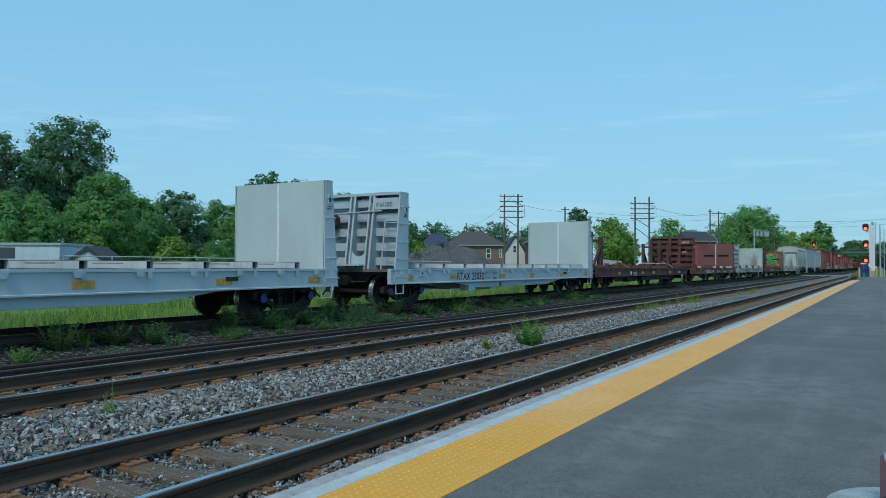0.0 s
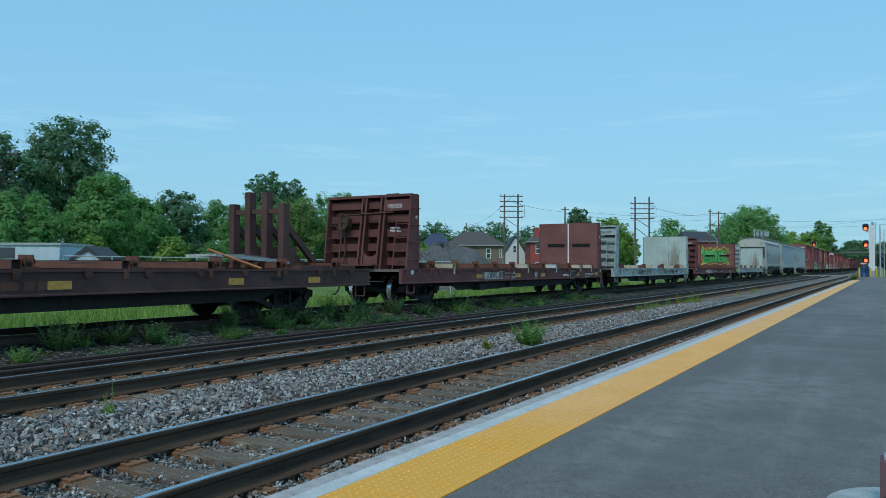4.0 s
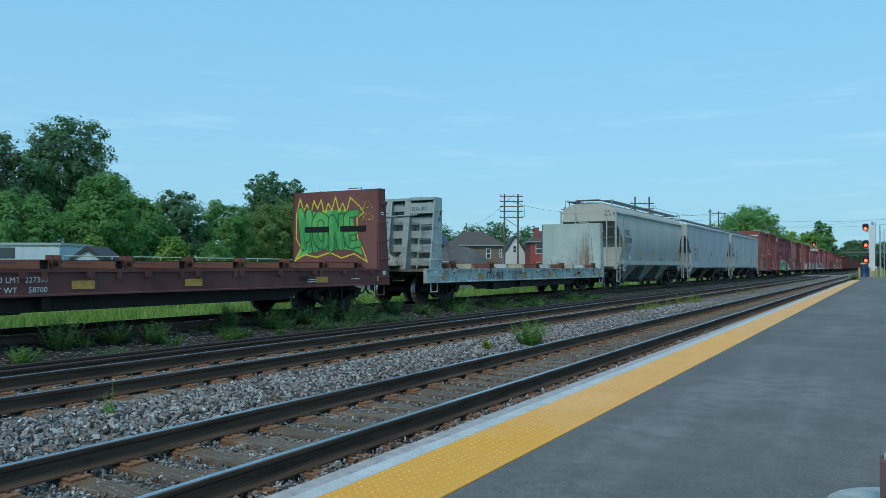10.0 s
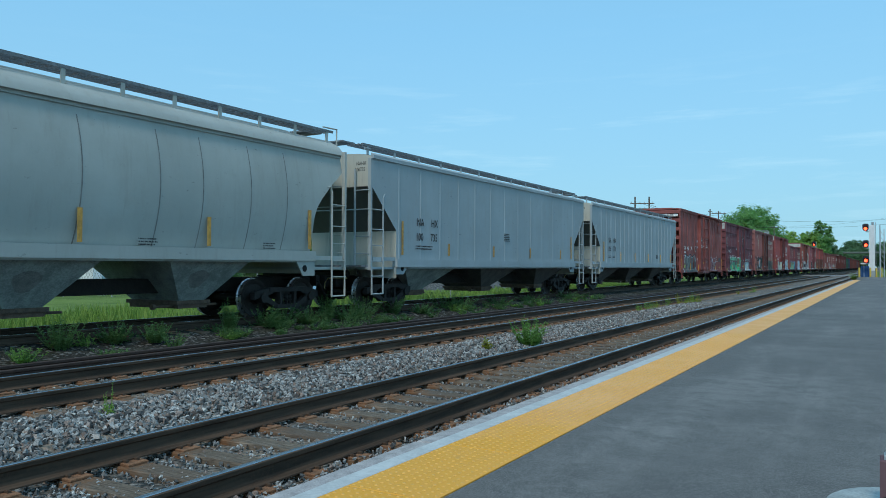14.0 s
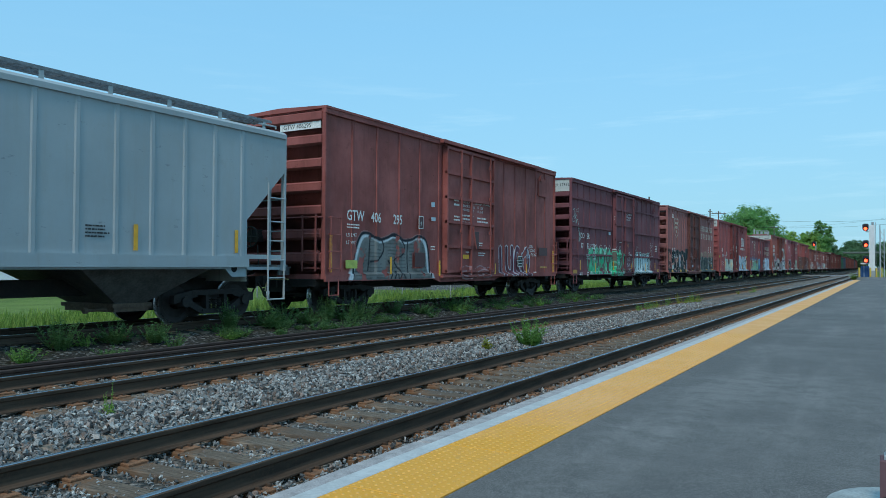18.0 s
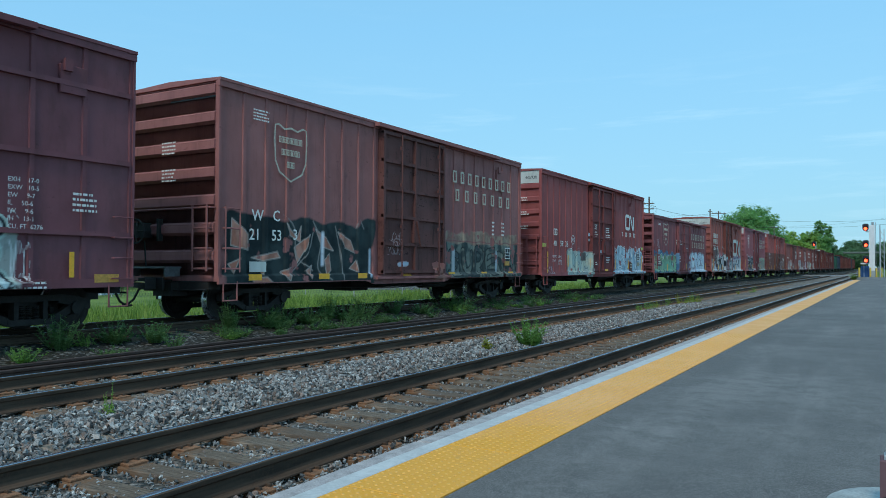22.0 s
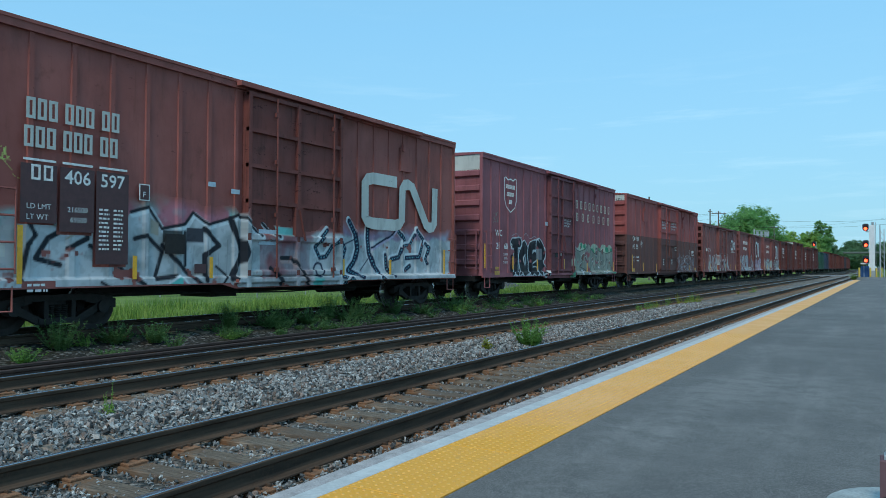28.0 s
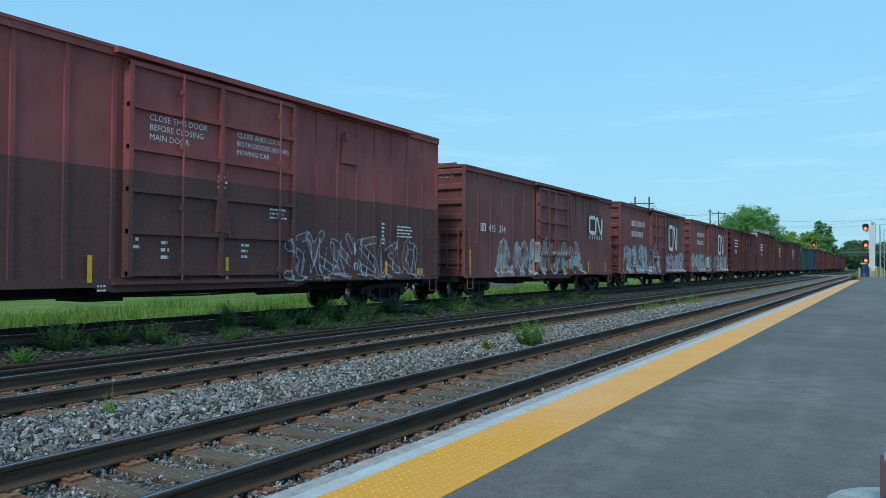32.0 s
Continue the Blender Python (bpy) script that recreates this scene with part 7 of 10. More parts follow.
    s.cloud(9.9, 15.45, 0.7, 2.08, s.blend((0.035, 0.05, 0.05), (0.15, 0.17, 0.145), 0.35, 6), 0.06, 1.0, 0.04)
    s.glyphs("SUREON", 10.0, 15.3, 0.8, 1.95, 0.20, s.blend((0.14, 0.155, 0.13), (0.05, 0.065, 0.065), 0.3, 6), (0.018, 0.022, 0.024), None, 0.04, wild=0.2, lean=0.4)
    s.line([(9.9 + 0.5 * k, 2.12 + 0.03 * math.sin(k * 3)) for k in range(12)], 0.03, (0.22, 0.07, 0.08))
    for a in (10.35, 13.6):
        s.line([(a, 1.15), (a + 0.02, 1.75)], 0.16, (0.36, 0.41, 0.44), 0.04)
    s.scrawl(10.0, 10.5, 2.2, 2.5, 0.022, (0.30, 0.09, 0.09), 3)
    s.wear(0.45)
    s.put(c, BRN, "muted grey-green graffiti with a tan rim")
    s = Spray(6.1, 9.7, 0.8, 2.6, BRN, 64)
    for k in range(3):
        s.scrawl(6.3 + 0.1 * k, 7.1, 1.6 + 0.22 * k, 1.85 + 0.22 * k, 0.022, (0.30, 0.33, 0.34), 5)
    s.fill([(6.9, 1.25), (7.4, 1.27), (7.4, 1.40), (6.9, 1.38)], (0.38, 0.45, 0.52), 0.03), s.cloud(8.9, 9.6, 0.7, 1.3, (0.20, 0.13, 0.08), 0.2, 0.6)
    s.put(c, BRN, "pale scrawls on the scabby door")
    spaced_bars(c, 10.22, 4.07, 9, 0.40, 0.525, CREAM), spaced_bars(c, 10.40, 3.46, 7, 0.40, 0.655, CREAM)
    shield(c, 1.70, 3.30, 1.14, 1.33, CREAM)
    letter(c, "W", 0.98, 2.30, 0.36, WHITE), letter(c, "C", 1.66, 2.32, 0.36, WHITE), letter(c, "21", 0.90, 1.86, 0.36, WHITE), letter(c, "53", 1.62, 1.86, 0.36, WHITE), letter(c, "3", 2.36, 1.90, 0.36, WHITE)
    part("top_board", Shape().box(0.03, 0.055, -1.5, 0.0, 4.95, 5.22), BLACK, c, "black number panel")
    letter(c, "WC  21533", 0.026, 5.0, 0.18, WHITE, y=-0.25, end=True)
    for x in (0.9, 3.35, 5.0, 7.25, 9.95, 12.3, 14.5):
        reflector(c, x, 0.93, 0.42, 0.14)
    panel(c, 0.92, 1.45, 1.12, 1.36, WHITEPANEL, "worn pale placard"), consolidated(c, 14.2, 1.55)
    note_blocks(c, ((1.0, 4.85, 0.55, 4, 0.045), (13.1, 2.9, 0.2, 4, 0.09), (13.9, 2.9, 0.25, 4, 0.09)))
    for k in range(2):
        bars(c, -0.03, 4.05 - 0.62 * k, 0.5, 4, 0.05, WHITE, y=0.2, end=True, seed=k)
    panel(c, 14.2, 14.6, 1.30, 1.46, REFLECT_OLD, "orange placard"), hatch_plate(c, 13.55, 4.1, 0.55, 0.75, p)
    # bright red-brown car with the looping emblem
    CNR = (0.335, 0.094, 0.092)
    p = car_paint("boxcar_red", CNR, rust=(0.07, 0.028, 0.026), wear=0.2)
    dp = car_paint("scabby_red_door", tuple(v * 0.62 for v in CNR), rust=(0.055, 0.030, 0.026), wear=0.75, grime=(0.06, 0.038, 0.034))
    c, L = boxcar("box_car", "red box car with looping white emblem and graffiti", 245.0, 260.6, 5.40, p, 16, white_top=0.5, yellow=((0.55, 1.0, 0.9), (2.95, 1.25, 0.55), (5.9, 1.2, 0.5), (9.95, 1.15, 0.5), (12.25, 1.15, 0.5), (14.95, 1.0, 0.9)), door_paint=dp)
    s = Spray(2.75, 6.4, 0.78, 2.4, CNR, 70)
    s.cloud(2.95, 6.3, 0.7, 1.98, s.blend((0.27, 0.34, 0.32), (0.42, 0.48, 0.42), 0.5), 0.12, 0.95, 0.06)
    s.glyphs("ROM", 3.1, 6.1, 0.80, 2.05, 0.42, s.blend((0.33, 0.42, 0.39), (0.45, 0.46, 0.37), 0.35), (0.11, 0.14, 0.14), (0.46, 0.52, 0.50), 0.035, 0.03, wild=0.1)
    s.scrawl(3.5, 3.9, 2.1, 2.3, 0.02, W, 3), s.scrawl(4.3, 4.75, 2.08, 2.3, 0.02, W, 3)
    s.fill([(4.85, 1.55), (5.55, 1.55), (5.55, 1.95), (4.85, 1.95)], (0.10, 0.085, 0.08), round_=False)
    s.wear(0.5)
    s.put(c, CNR, "weathered grey-green graffiti")
    s = Spray(9.25, 15.6, 0.78, 2.7, CNR, 76)
    B1, B2 = (0.19, 0.30, 0.38), (0.38, 0.49, 0.55)
    s.cloud(9.5, 15.45, 0.7, 2.2, s.blend(B1, B2, 0.45), 0.14, 0.95, 0.06)
    s.glyphs("NSANO", 9.6, 15.4, 0.80, 2.38, 0.36, s.blend(B1, B2, 0.4), (0.07, 0.11, 0.15), (0.54, 0.60, 0.62), 0.03, 0.06, wild=0.2, lean=0.45, shine=(0.55, 0.62, 0.65))
    s.line([(9.6 + 0.36 * k, 2.30 + 0.13 * math.sin(k * 2.2)) for k in range(17)], 0.06, (0.47, 0.54, 0.57), 0.03, round_=False)
    s.cloud(9.4, 15.4, 0.7, 0.98, (0.28, 0.33, 0.33), 0.05, 0.7)
    s.wear(0.4)
    s.clear(12.55, 13.1, 1.0, 1.55)
    s.put(c, CNR, "blue-grey sprayed piece with pale rim")
    s = Spray(0.3, 2.9, 0.85, 2.0, CNR, 79)
    s.scrawl(1.9, 2.55, 1.35, 1.65, 0.028, W, 4), s.scrawl(0.75, 1.5, 0.95, 1.3, 0.035, W, 3)
    s.put(c, CNR, "white scrawled signatures")
    noodle(c, 11.85, 3.36, 1.48, 0.76, WHITE, 0.17)
    spaced_bars(c, 11.2, 2.94, 1, 0.22, 0.3, WHITE), spaced_bars(c, 11.75, 2.94, 2, 0.22, 0.2, WHITE), spaced_bars(c, 12.55, 2.94, 2, 0.22, 0.18, WHITE), spaced_bars(c, 13.3, 2.94, 2, 0.22, 0.18, WHITE)
    for w, x in (("40", 1.28), ("59", 2.05), ("38", 2.66)):
        letter(c, w, x, 2.16, 0.36, WHITE)
    spaced_bars(c, 1.30, 2.64, 2, 0.28, 0.22, WHITE)
    letter(c, "405938", 0.03, 4.98, 0.18, BLACK, y=-0.82, end=True)
    for k in range(3):
        bars(c, -0.03, 4.2 - 0.6 * k, 0.8, 2, 0.06, WHITE, y=-0.3, end=True, seed=k)
    note_blocks(c, ((6.5, 3.35, 0.4, 3, 0.06), (6.5, 3.0, 0.45, 3, 0.07), (8.2, 3.25, 0.75, 3, 0.06), (8.2, 2.9, 0.8, 3, 0.06), (7.0, 2.75, 0.6, 1, 0.05), (7.55, 2.6, 0.6, 1, 0.05), (8.3, 1.75, 0.6, 4, 0.05), (6.6, 1.5, 0.3, 2, 0.06)), y=-HALF - 0.062)
    panel(c, 7.62, 7.95, 1.95, 2.5, DARK_PATCH, "dark lock plate", y=-HALF - 0.17, name="lock_plate"), panel(c, 7.35, 7.55, 1.85, 2.1, SKY_PATCH, "pale sticker", y=-HALF - 0.06), panel(c, 7.85, 8.35, 1.05, 1.14, REFLECT, "yellow strip", y=-HALF - 0.14)
    panel(c, 5.75, 6.05, 2.75, 2.9, SKY_PATCH, "pale sticker"), panel(c, 5.75, 6.05, 2.5, 2.62, SKY_PATCH, "pale sticker")
    plate_ring(c, 3.63, 2.5, 0.2, WHITE), consolidated(c, 14.05, 1.62), panel(c, 14.05, 14.5, 1.3, 1.52, WASHED, "tan stencil panel")
    panel(c, 12.6, 13.05, 1.0, 1.5, DARK_PATCH, "dark stencil panel"), note_blocks(c, ((12.7, 1.4, 0.25, 3, 0.05),), y=-HALF - 0.018)
    for k, w in enumerate(("LD.LMT.    212600", "LT.WT.       73400")):
        letter(c, w, 1.15, 1.66 - 0.19 * k, 0.14, WHITE)
    panel(c, 0.05, 0.45, 2.1, 2.26, YEL_TAG, "yellow placard"), panel(c, 14.95, 15.3, 2.25, 2.4, YEL_TAG, "yellow placard")
    letter(c, "EXCESS HEIGHT CAR", 0.03, 4.93, 0.13, BLACK, y=1.4, end=True)
    hatch_plate(c, 12.6, 4.05, 0.62, 0.72, p)
    # lower peaked-roof car, teal and pale blue pieces
    PLUM = (0.265, 0.092, 0.100)
    p = car_paint("boxcar_plum", PLUM, wear=0.35)
    c, L = boxcar("box_car", "plum-brown peaked-roof box car with teal graffiti", 262.8, 278.9, 4.55, p, 13, peaked=True, yellow=((0.12, 0.95, 1.0), (3.3, 1.0, 0.45), (8.6, 1.0, 0.5), (15.6, 1.0, 0.6)))
    s = Spray(0.08, 6.35, 0.78, 2.75, PLUM, 80)
    s.cloud(0.15, 6.25, 0.7, 2.30, s.blend((0.035, 0.14, 0.24), (0.10, 0.25, 0.36), 0.5), 0.26, 0.95, 0.10)
    s.glyphs("SONES", 0.5, 6.0, 0.80, 2.12, 0.44, s.blend((0.15, 0.34, 0.24), (0.27, 0.40, 0.27), 0.5), (0.025, 0.05, 0.07), (0.48, 0.55, 0.55), 0.03, 0.035, wild=0.10, drop=(0.03, 0.05, 0.06))
    z = np.clip((s.Z - 1.55) * 4, 0, 1) * (s.noise(0.4) > 0.42) * (s.c[..., 1] > 0.25) * (s.c[..., 0] < 0.35)
    s.lay(0.7 * z, (0.13, 0.17, 0.09))
    for k in range(14):
        s.line([(0.7 + 0.4 * k, 0.84), (0.9 + 0.4 * k, 1.0), (1.1 + 0.4 * k, 0.84)], 0.028, (0.05, 0.16, 0.15))
    s.wear(0.25)
    s.clear(0.95, 1.8, 1.35, 2.08)
    s.put(c, PLUM, "mint green sprayed letters on a blue cloud")
    s = Spray(8.6, 15.8, 0.78, 2.75, PLUM, 86)
    s.cloud(9.4, 15.6, 0.7, 2.40, (0.14, 0.22, 0.30), 0.18, 0.8, 0.15)
    s.cloud(8.7, 9.8, 0.7, 1.6, (0.10, 0.22, 0.27), 0.3, 0.6, 0.2)
    s.glyphs("HARES", 9.6, 15.4, 0.80, 2.45, 0.44, s.blend((0.36, 0.46, 0.54), (0.50, 0.58, 0.64), 0.4), INK, (0.42, 0.50, 0.56), 0.03, 0.05, wild=0.13, lean=0.25)
    s.wear(0.2)
    s.put(c, PLUM, "pale blue-white sprayed letters")
    s = Spray(0.3, 2.0, 2.3, 3.4, PLUM, 89)
    s.scrawl(0.95, 1.65, 2.5, 3.1, 0.03, W, 5), s.scrawl(0.3, 0.55, 2.7, 2.95, 0.018, W, 3)
    s.put(c, PLUM, "white sprayed signature")
    shield(c, 2.34, 2.66, 1.26, 1.45, CREAM)
    spaced_bars(c, 9.95, 3.28, 9, 0.42, 0.60, CREAM), spaced_bars(c, 10.75, 2.68, 7, 0.42, 0.66, CREAM)
    letter(c, "WC", 1.02, 2.22, 0.28, WHITE), letter(c, "273", 0.98, 1.74, 0.33, WHITE), letter(c, "94", 2.05, 1.74, 0.33, WHITE)
    panel(c, 0.95, 1.8, 1.33, 1.66, DARK_PATCH, "dark stencil panel"), note_blocks(c, ((1.02, 1.62, 0.7, 2, 0.08),), y=-HALF - 0.018)
    letter(c, "WC 27394", 0.03, 4.2, 0.2, WHITE, y=-0.6, end=True)
    note_blocks(c, ((6.7, 3.1, 0.9, 3, 0.07), (6.6, 2.0, 0.25, 4, 0.07), (8.6, 2.6, 0.6, 1, 0.05)), y=-HALF - 0.062), note_blocks(c, ((5.75, 3.1, 0.25, 3, 0.07), (1.1, 4.05, 0.6, 2, 0.05)))
    for k in range(4):
        bars(c, -0.03, 3.6 - 0.45 * k, 0.55, 1, 0.05, WHITE, y=0.3, end=True, seed=k)
    # red-brown car with large emblem and long silver-blue piece
    BRK = (0.325, 0.106, 0.090)
    p = car_paint("boxcar_brick_red", BRK, wear=0.35)
    dp = car_paint("scabby_brick_door", tuple(v * 0.62 for v in BRK), rust=(0.055, 0.030, 0.026), wear=0.75, grime=(0.06, 0.038, 0.034))
    c, L = boxcar("box_car", "brick-red box car with large emblem and long graffiti", 281.0, 296.4, 5.42, p, 15, white_top=0.5, door=(0.365, 0.60), yellow=((0.62, 0.95, 0.98), (2.85, 1.0, 0.45), (4.75, 1.0, 0.45), (9.3, 1.0, 0.45), (11.5, 1.0, 0.45), (14.6, 1.0, 0.8)), door_paint=dp)
    s = Spray(0.08, 15.3, 0.76, 2.85, BRK, 90)
    TEAL, PINK = (0.10, 0.42, 0.38), (0.42, 0.16, 0.20)
    s.cloud(2.3, 5.9, 0.7, 2.66, s.blend((0.16, 0.44, 0.42), PINK, 0.8, 7), 0.14, 0.9, 0.3)
    s.cloud(0.1, 2.6, 0.7, 2.2, s.blend((0.30, 0.33, 0.35), TEAL, 0.6, 5), 0.14, 0.95, 0.15)
    s.cloud(5.7, 9.4, 0.6, 2.25, s.blend((0.20, 0.10, 0.12), (0.25, 0.27, 0.30), 0.6, 6), 0.2, 0.85, 0.3)
    s.cloud(9.2, 15.2, 0.9, 2.52, s.blend((0.34, 0.36, 0.44), (0.26, 0.20, 0.28), 0.6), 0.2, 0.95, 0.3)
    SIL, NAVY, RIM, DOTS = s.blend((0.31, 0.335, 0.34), (0.44, 0.46, 0.47), 0.35), (0.016, 0.024, 0.052), (0.56, 0.60, 0.62), (0.13, 0.36, 0.40)
    top = [(2.86, 2.29), (3.25, 2.41), (3.58, 2.0), (4.16, 2.12), (4.36, 2.37), (4.77, 2.14), (5.3, 2.28), (5.64, 2.40), (6.2, 1.95)]
    s.fill([(0.2, 0.6), (0.35, 1.9), (0.9, 2.0), (2.7, 2.1)] + top + [(6.2, 0.6)], SIL, round_=False)
    s.cloud(7.9, 15.2, 0.62, 2.12, SIL, 0.12, 1.0, 0.08), s.cloud(6.1, 8.2, 0.62, 1.02, SIL, 0.05, 0.9, 0.04)
    s.band(top, 0.07, INK, RIM, 0.045)
    for pts, w in (([(2.95, 1.78), (3.22, 1.85), (3.59, 1.54), (3.41, 1.0), (3.95, 1.05)], 0.09), ([(3.59, 1.67), (4.27, 1.07), (4.68, 0.78)], 0.10), ([(4.16, 1.95), (4.17, 1.27)], 0.07), ([(4.67, 2.04), (5.09, 1.7), (4.67, 1.48), (4.7, 0.95)], 0.12),
                   ([(5.41, 2.28), (5.76, 1.57), (5.43, 0.99)], 0.16), ([(0.83, 2.01), (0.98, 1.78), (0.84, 1.61), (0.7, 1.0)], 0.09), ([(1.87, 2.11), (1.2, 1.73), (0.98, 1.38), (1.42, 1.27)], 0.10), ([(1.57, 1.56), (1.95, 1.75), (1.95, 2.0)], 0.10),
                   ([(2.0, 1.62), (2.44, 1.46), (2.7, 1.15), (3.14, 0.89), (3.23, 0.66)], 0.09), ([(5.0, 1.25), (5.3, 1.05), (5.1, 0.8)], 0.06), ([(2.2, 0.95), (2.6, 0.72)], 0.06)):
        s.line(pts, w, INK, round_=False)
    s.fill([(4.2, 1.75), (4.65, 1.75), (4.65, 2.05), (4.2, 2.05)], (0.05, 0.05, 0.06), round_=False), s.fill([(3.6, 1.72), (4.1, 1.72), (4.1, 1.98), (3.6, 1.98)], (0.06, 0.065, 0.065), round_=False)
    s.fill([(3.3, 1.9), (3.5, 1.85), (3.5, 2.1), (3.3, 2.2)], (0.30, 0.27, 0.22), round_=False), s.fill([(1.5, 1.7), (1.8, 1.85), (1.7, 1.95)], (0.30, 0.27, 0.22), round_=False)
    for k in range(46):   # drips and hatching in the silver
        a = 0.6 + 0.315 * k + 0.05 * math.sin(k * 5)
        s.line([(a, 0.95 + 0.5 * math.sin(k * 2.7) ** 2), (a + 0.03, 1.5 + 0.35 * math.cos(k * 1.9) ** 2)], 0.016, (0.17, 0.18, 0.19), cover=0.7)
    s.fill([(3.3, 0.64), (4.02, 1.06), (4.48, 0.64)], TEAL, round_=False), s.fill([(4.1, 0.64), (4.06, 0.98), (4.45, 0.64)], PINK, round_=False), s.line([(3.23, 0.66), (4.02, 1.06), (4.48, 0.66)], 0.045, RIM, round_=False)
    s.fill([(6.64, 2.2), (7.34, 2.18), (7.34, 1.98), (6.8, 1.99)], (0.17, 0.45, 0.42), 0.03, round_=False)
    s.band([(6.25, 2.25), (6.45, 2.1), (6.8, 1.95)], 0.08, INK, RIM), s.band([(6.9, 1.45), (7.25, 1.45), (7.6, 1.15), (8.0, 0.66)], 0.10, INK, (0.42, 0.30, 0.28), 0.05), s.line([(6.55, 1.2), (6.85, 0.95), (7.0, 0.64)], 0.13, INK, round_=False)
    s.fill([(8.05, 0.97), (8.1, 0.66), (8.5, 0.64), (8.4, 0.95)], TEAL, 0.04, round_=False)
    s.line([(8.25 + 0.17 * math.cos(k), 1.17 + 0.17 * math.sin(k)) for k in range(8)], 0.06, NAVY)
    for pts, w in (([(8.62, 2.18), (8.36, 1.95), (8.13, 1.73), (8.31, 1.47), (8.55, 1.5), (8.79, 1.75), (9.07, 1.93), (9.38, 1.92), (9.52, 1.72), (9.39, 1.43)], 0.12), ([(9.69, 2.47), (9.95, 2.14), (10.04, 1.73), (9.9, 1.38), (9.64, 1.15), (10.1, 0.98)], 0.17),
                   ([(10.55, 2.41), (10.52, 2.05), (10.59, 1.63), (10.81, 1.27), (11.07, 1.05)], 0.19), ([(11.98, 2.37), (12.4, 2.04), (12.1, 1.53), (11.64, 1.45)], 0.15), ([(11.4, 1.58), (11.44, 1.21), (11.64, 0.99)], 0.14),
                   ([(13.08, 2.36), (13.49, 2.08), (13.25, 1.55), (12.47, 1.51)], 0.14), ([(12.31, 1.86), (12.69, 1.91), (12.98, 2.22)], 0.11), ([(12.41, 1.14), (12.7, 1.27)], 0.15), ([(13.59, 1.97), (13.8, 1.84), (13.6, 1.49), (13.7, 1.35)], 0.13),
                   ([(9.2, 1.0), (9.5, 0.95)], 0.14), ([(9.25, 0.64), (9.6, 0.94), (9.95, 0.64)], 0.12), ([(11.0, 0.95), (11.25, 0.8), (11.0, 0.64)], 0.13)):
        s.band(pts, w, NAVY, RIM, -0.04, DOTS)
    s.band([(10.71, 1.78), (11.77, 2.19), (11.98, 2.37)], 0.06, NAVY, (0.40, 0.36, 0.47), 0.03)
    s.line([(9.5, 1.85), (9.95, 2.0)], 0.04, NAVY), s.line([(10.2, 1.15), (10.7, 1.6)], 0.035, NAVY)
    s.wear(0.18)
    s.clear(0.66, 1.30, 1.98, 2.62), s.clear(1.36, 2.02, 1.82, 2.62), s.clear(2.06, 2.75, 1.25, 2.62), s.clear(0.72, 1.3, 0.74, 0.98)
    s.put(c, BRK, "long silver graffiti with navy outlines and teal cloud")
    s = Spray(0.05, 0.9, 2.6, 3.5, BRK, 96)
    s.scrawl(0.1, 0.55, 3.0, 3.25, 0.03, (0.42, 0.50, 0.14), 5), s.line([(0.4, 3.0), (0.55, 2.85), (0.6, 2.75), (0.8, 2.68)], 0.028, (0.42, 0.50, 0.14))
    s.put(c, BRK, "yellow-green sprayed signature")
    for a, b, e, f in ((0.66, 1.30, 1.98, 2.98), (1.36, 2.02, 1.85, 2.98), (2.06, 2.74, 1.28, 2.98)):
        panel(c, a, b, e, f, DARK_PATCH, "dark maroon stencil panel")
    noodle(c, 10.3, 2.42, 3.75, 1.35, WHITEPANEL, 0.33)
    for g, x in ((3, 0.74), (3, 1.44), (2, 2.16)):
        spaced_bars(c, x, 3.74, g, 0.36, 0.2, WHITEPANEL), spaced_bars(c, x - 0.03, 3.26, g, 0.36, 0.2, WHITEPANEL)
        part("underline", Shape().box(x - 0.04, x + 0.54, -HALF - 0.014, -HALF - 0.006, 3.03, 3.07), WHITE, c)
    letter(c, "406", 1.44, 2.70, 0.34, WHITE, y=-HALF - 0.012), letter(c, "597", 2.14, 2.70, 0.34, WHITE, y=-HALF - 0.012), spaced_bars(c, 0.84, 2.71, 2, 0.26, 0.22, WHITE, y=-HALF - 0.012)
    letter(c, "LD LMT", 0.76, 2.22, 0.13, WHITE, y=-HALF - 0.012), letter(c, "LT WT", 0.76, 2.04, 0.13, WHITE, y=-HALF - 0.012), letter(c, "216500", 1.5, 2.20, 0.13, WHITE, y=-HALF - 0.012), letter(c, "69500", 1.55, 2.02, 0.13, WHITE, y=-HALF - 0.012)
    note_blocks(c, ((2.12, 2.3, 0.22, 10, 0.05), (2.42, 2.3, 0.22, 10, 0.05), (0.8, 0.95, 0.4, 2, 0.06)), y=-HALF - 0.014)
    panel(c, 2.98, 3.22, 2.52, 2.84, WHITE, "white stencilled square"), panel(c, 3.0, 3.2, 2.54, 2.82, DARK_PATCH, "dark field", y=-HALF - 0.009), letter(c, "F", 3.05, 2.58, 0.16, WHITE, y=-HALF - 0.016)
    panel(c, 3.6, 4.1, 1.5, 1.9, STEEL, "dark routing board", name="routing_board"), panel(c, 4.35, 4.65, 1.1, 1.3, DARK_PATCH, "dark stencil patch"), panel(c, 0.12, 0.42, 1.4, 1.62, WHITEPANEL, "pale placard")
    panel(c, 4.7, 4.9, 2.95, 3.05, SKY_PATCH, "pale sticker"), panel(c, 5.35, 5.6, 2.85, 2.95, SKY_PATCH, "pale sticker"), panel(c, 6.15, 6.75, 1.75, 2.1, SKY_PATCH, "pale teal patch", y=-HALF - 0.06)
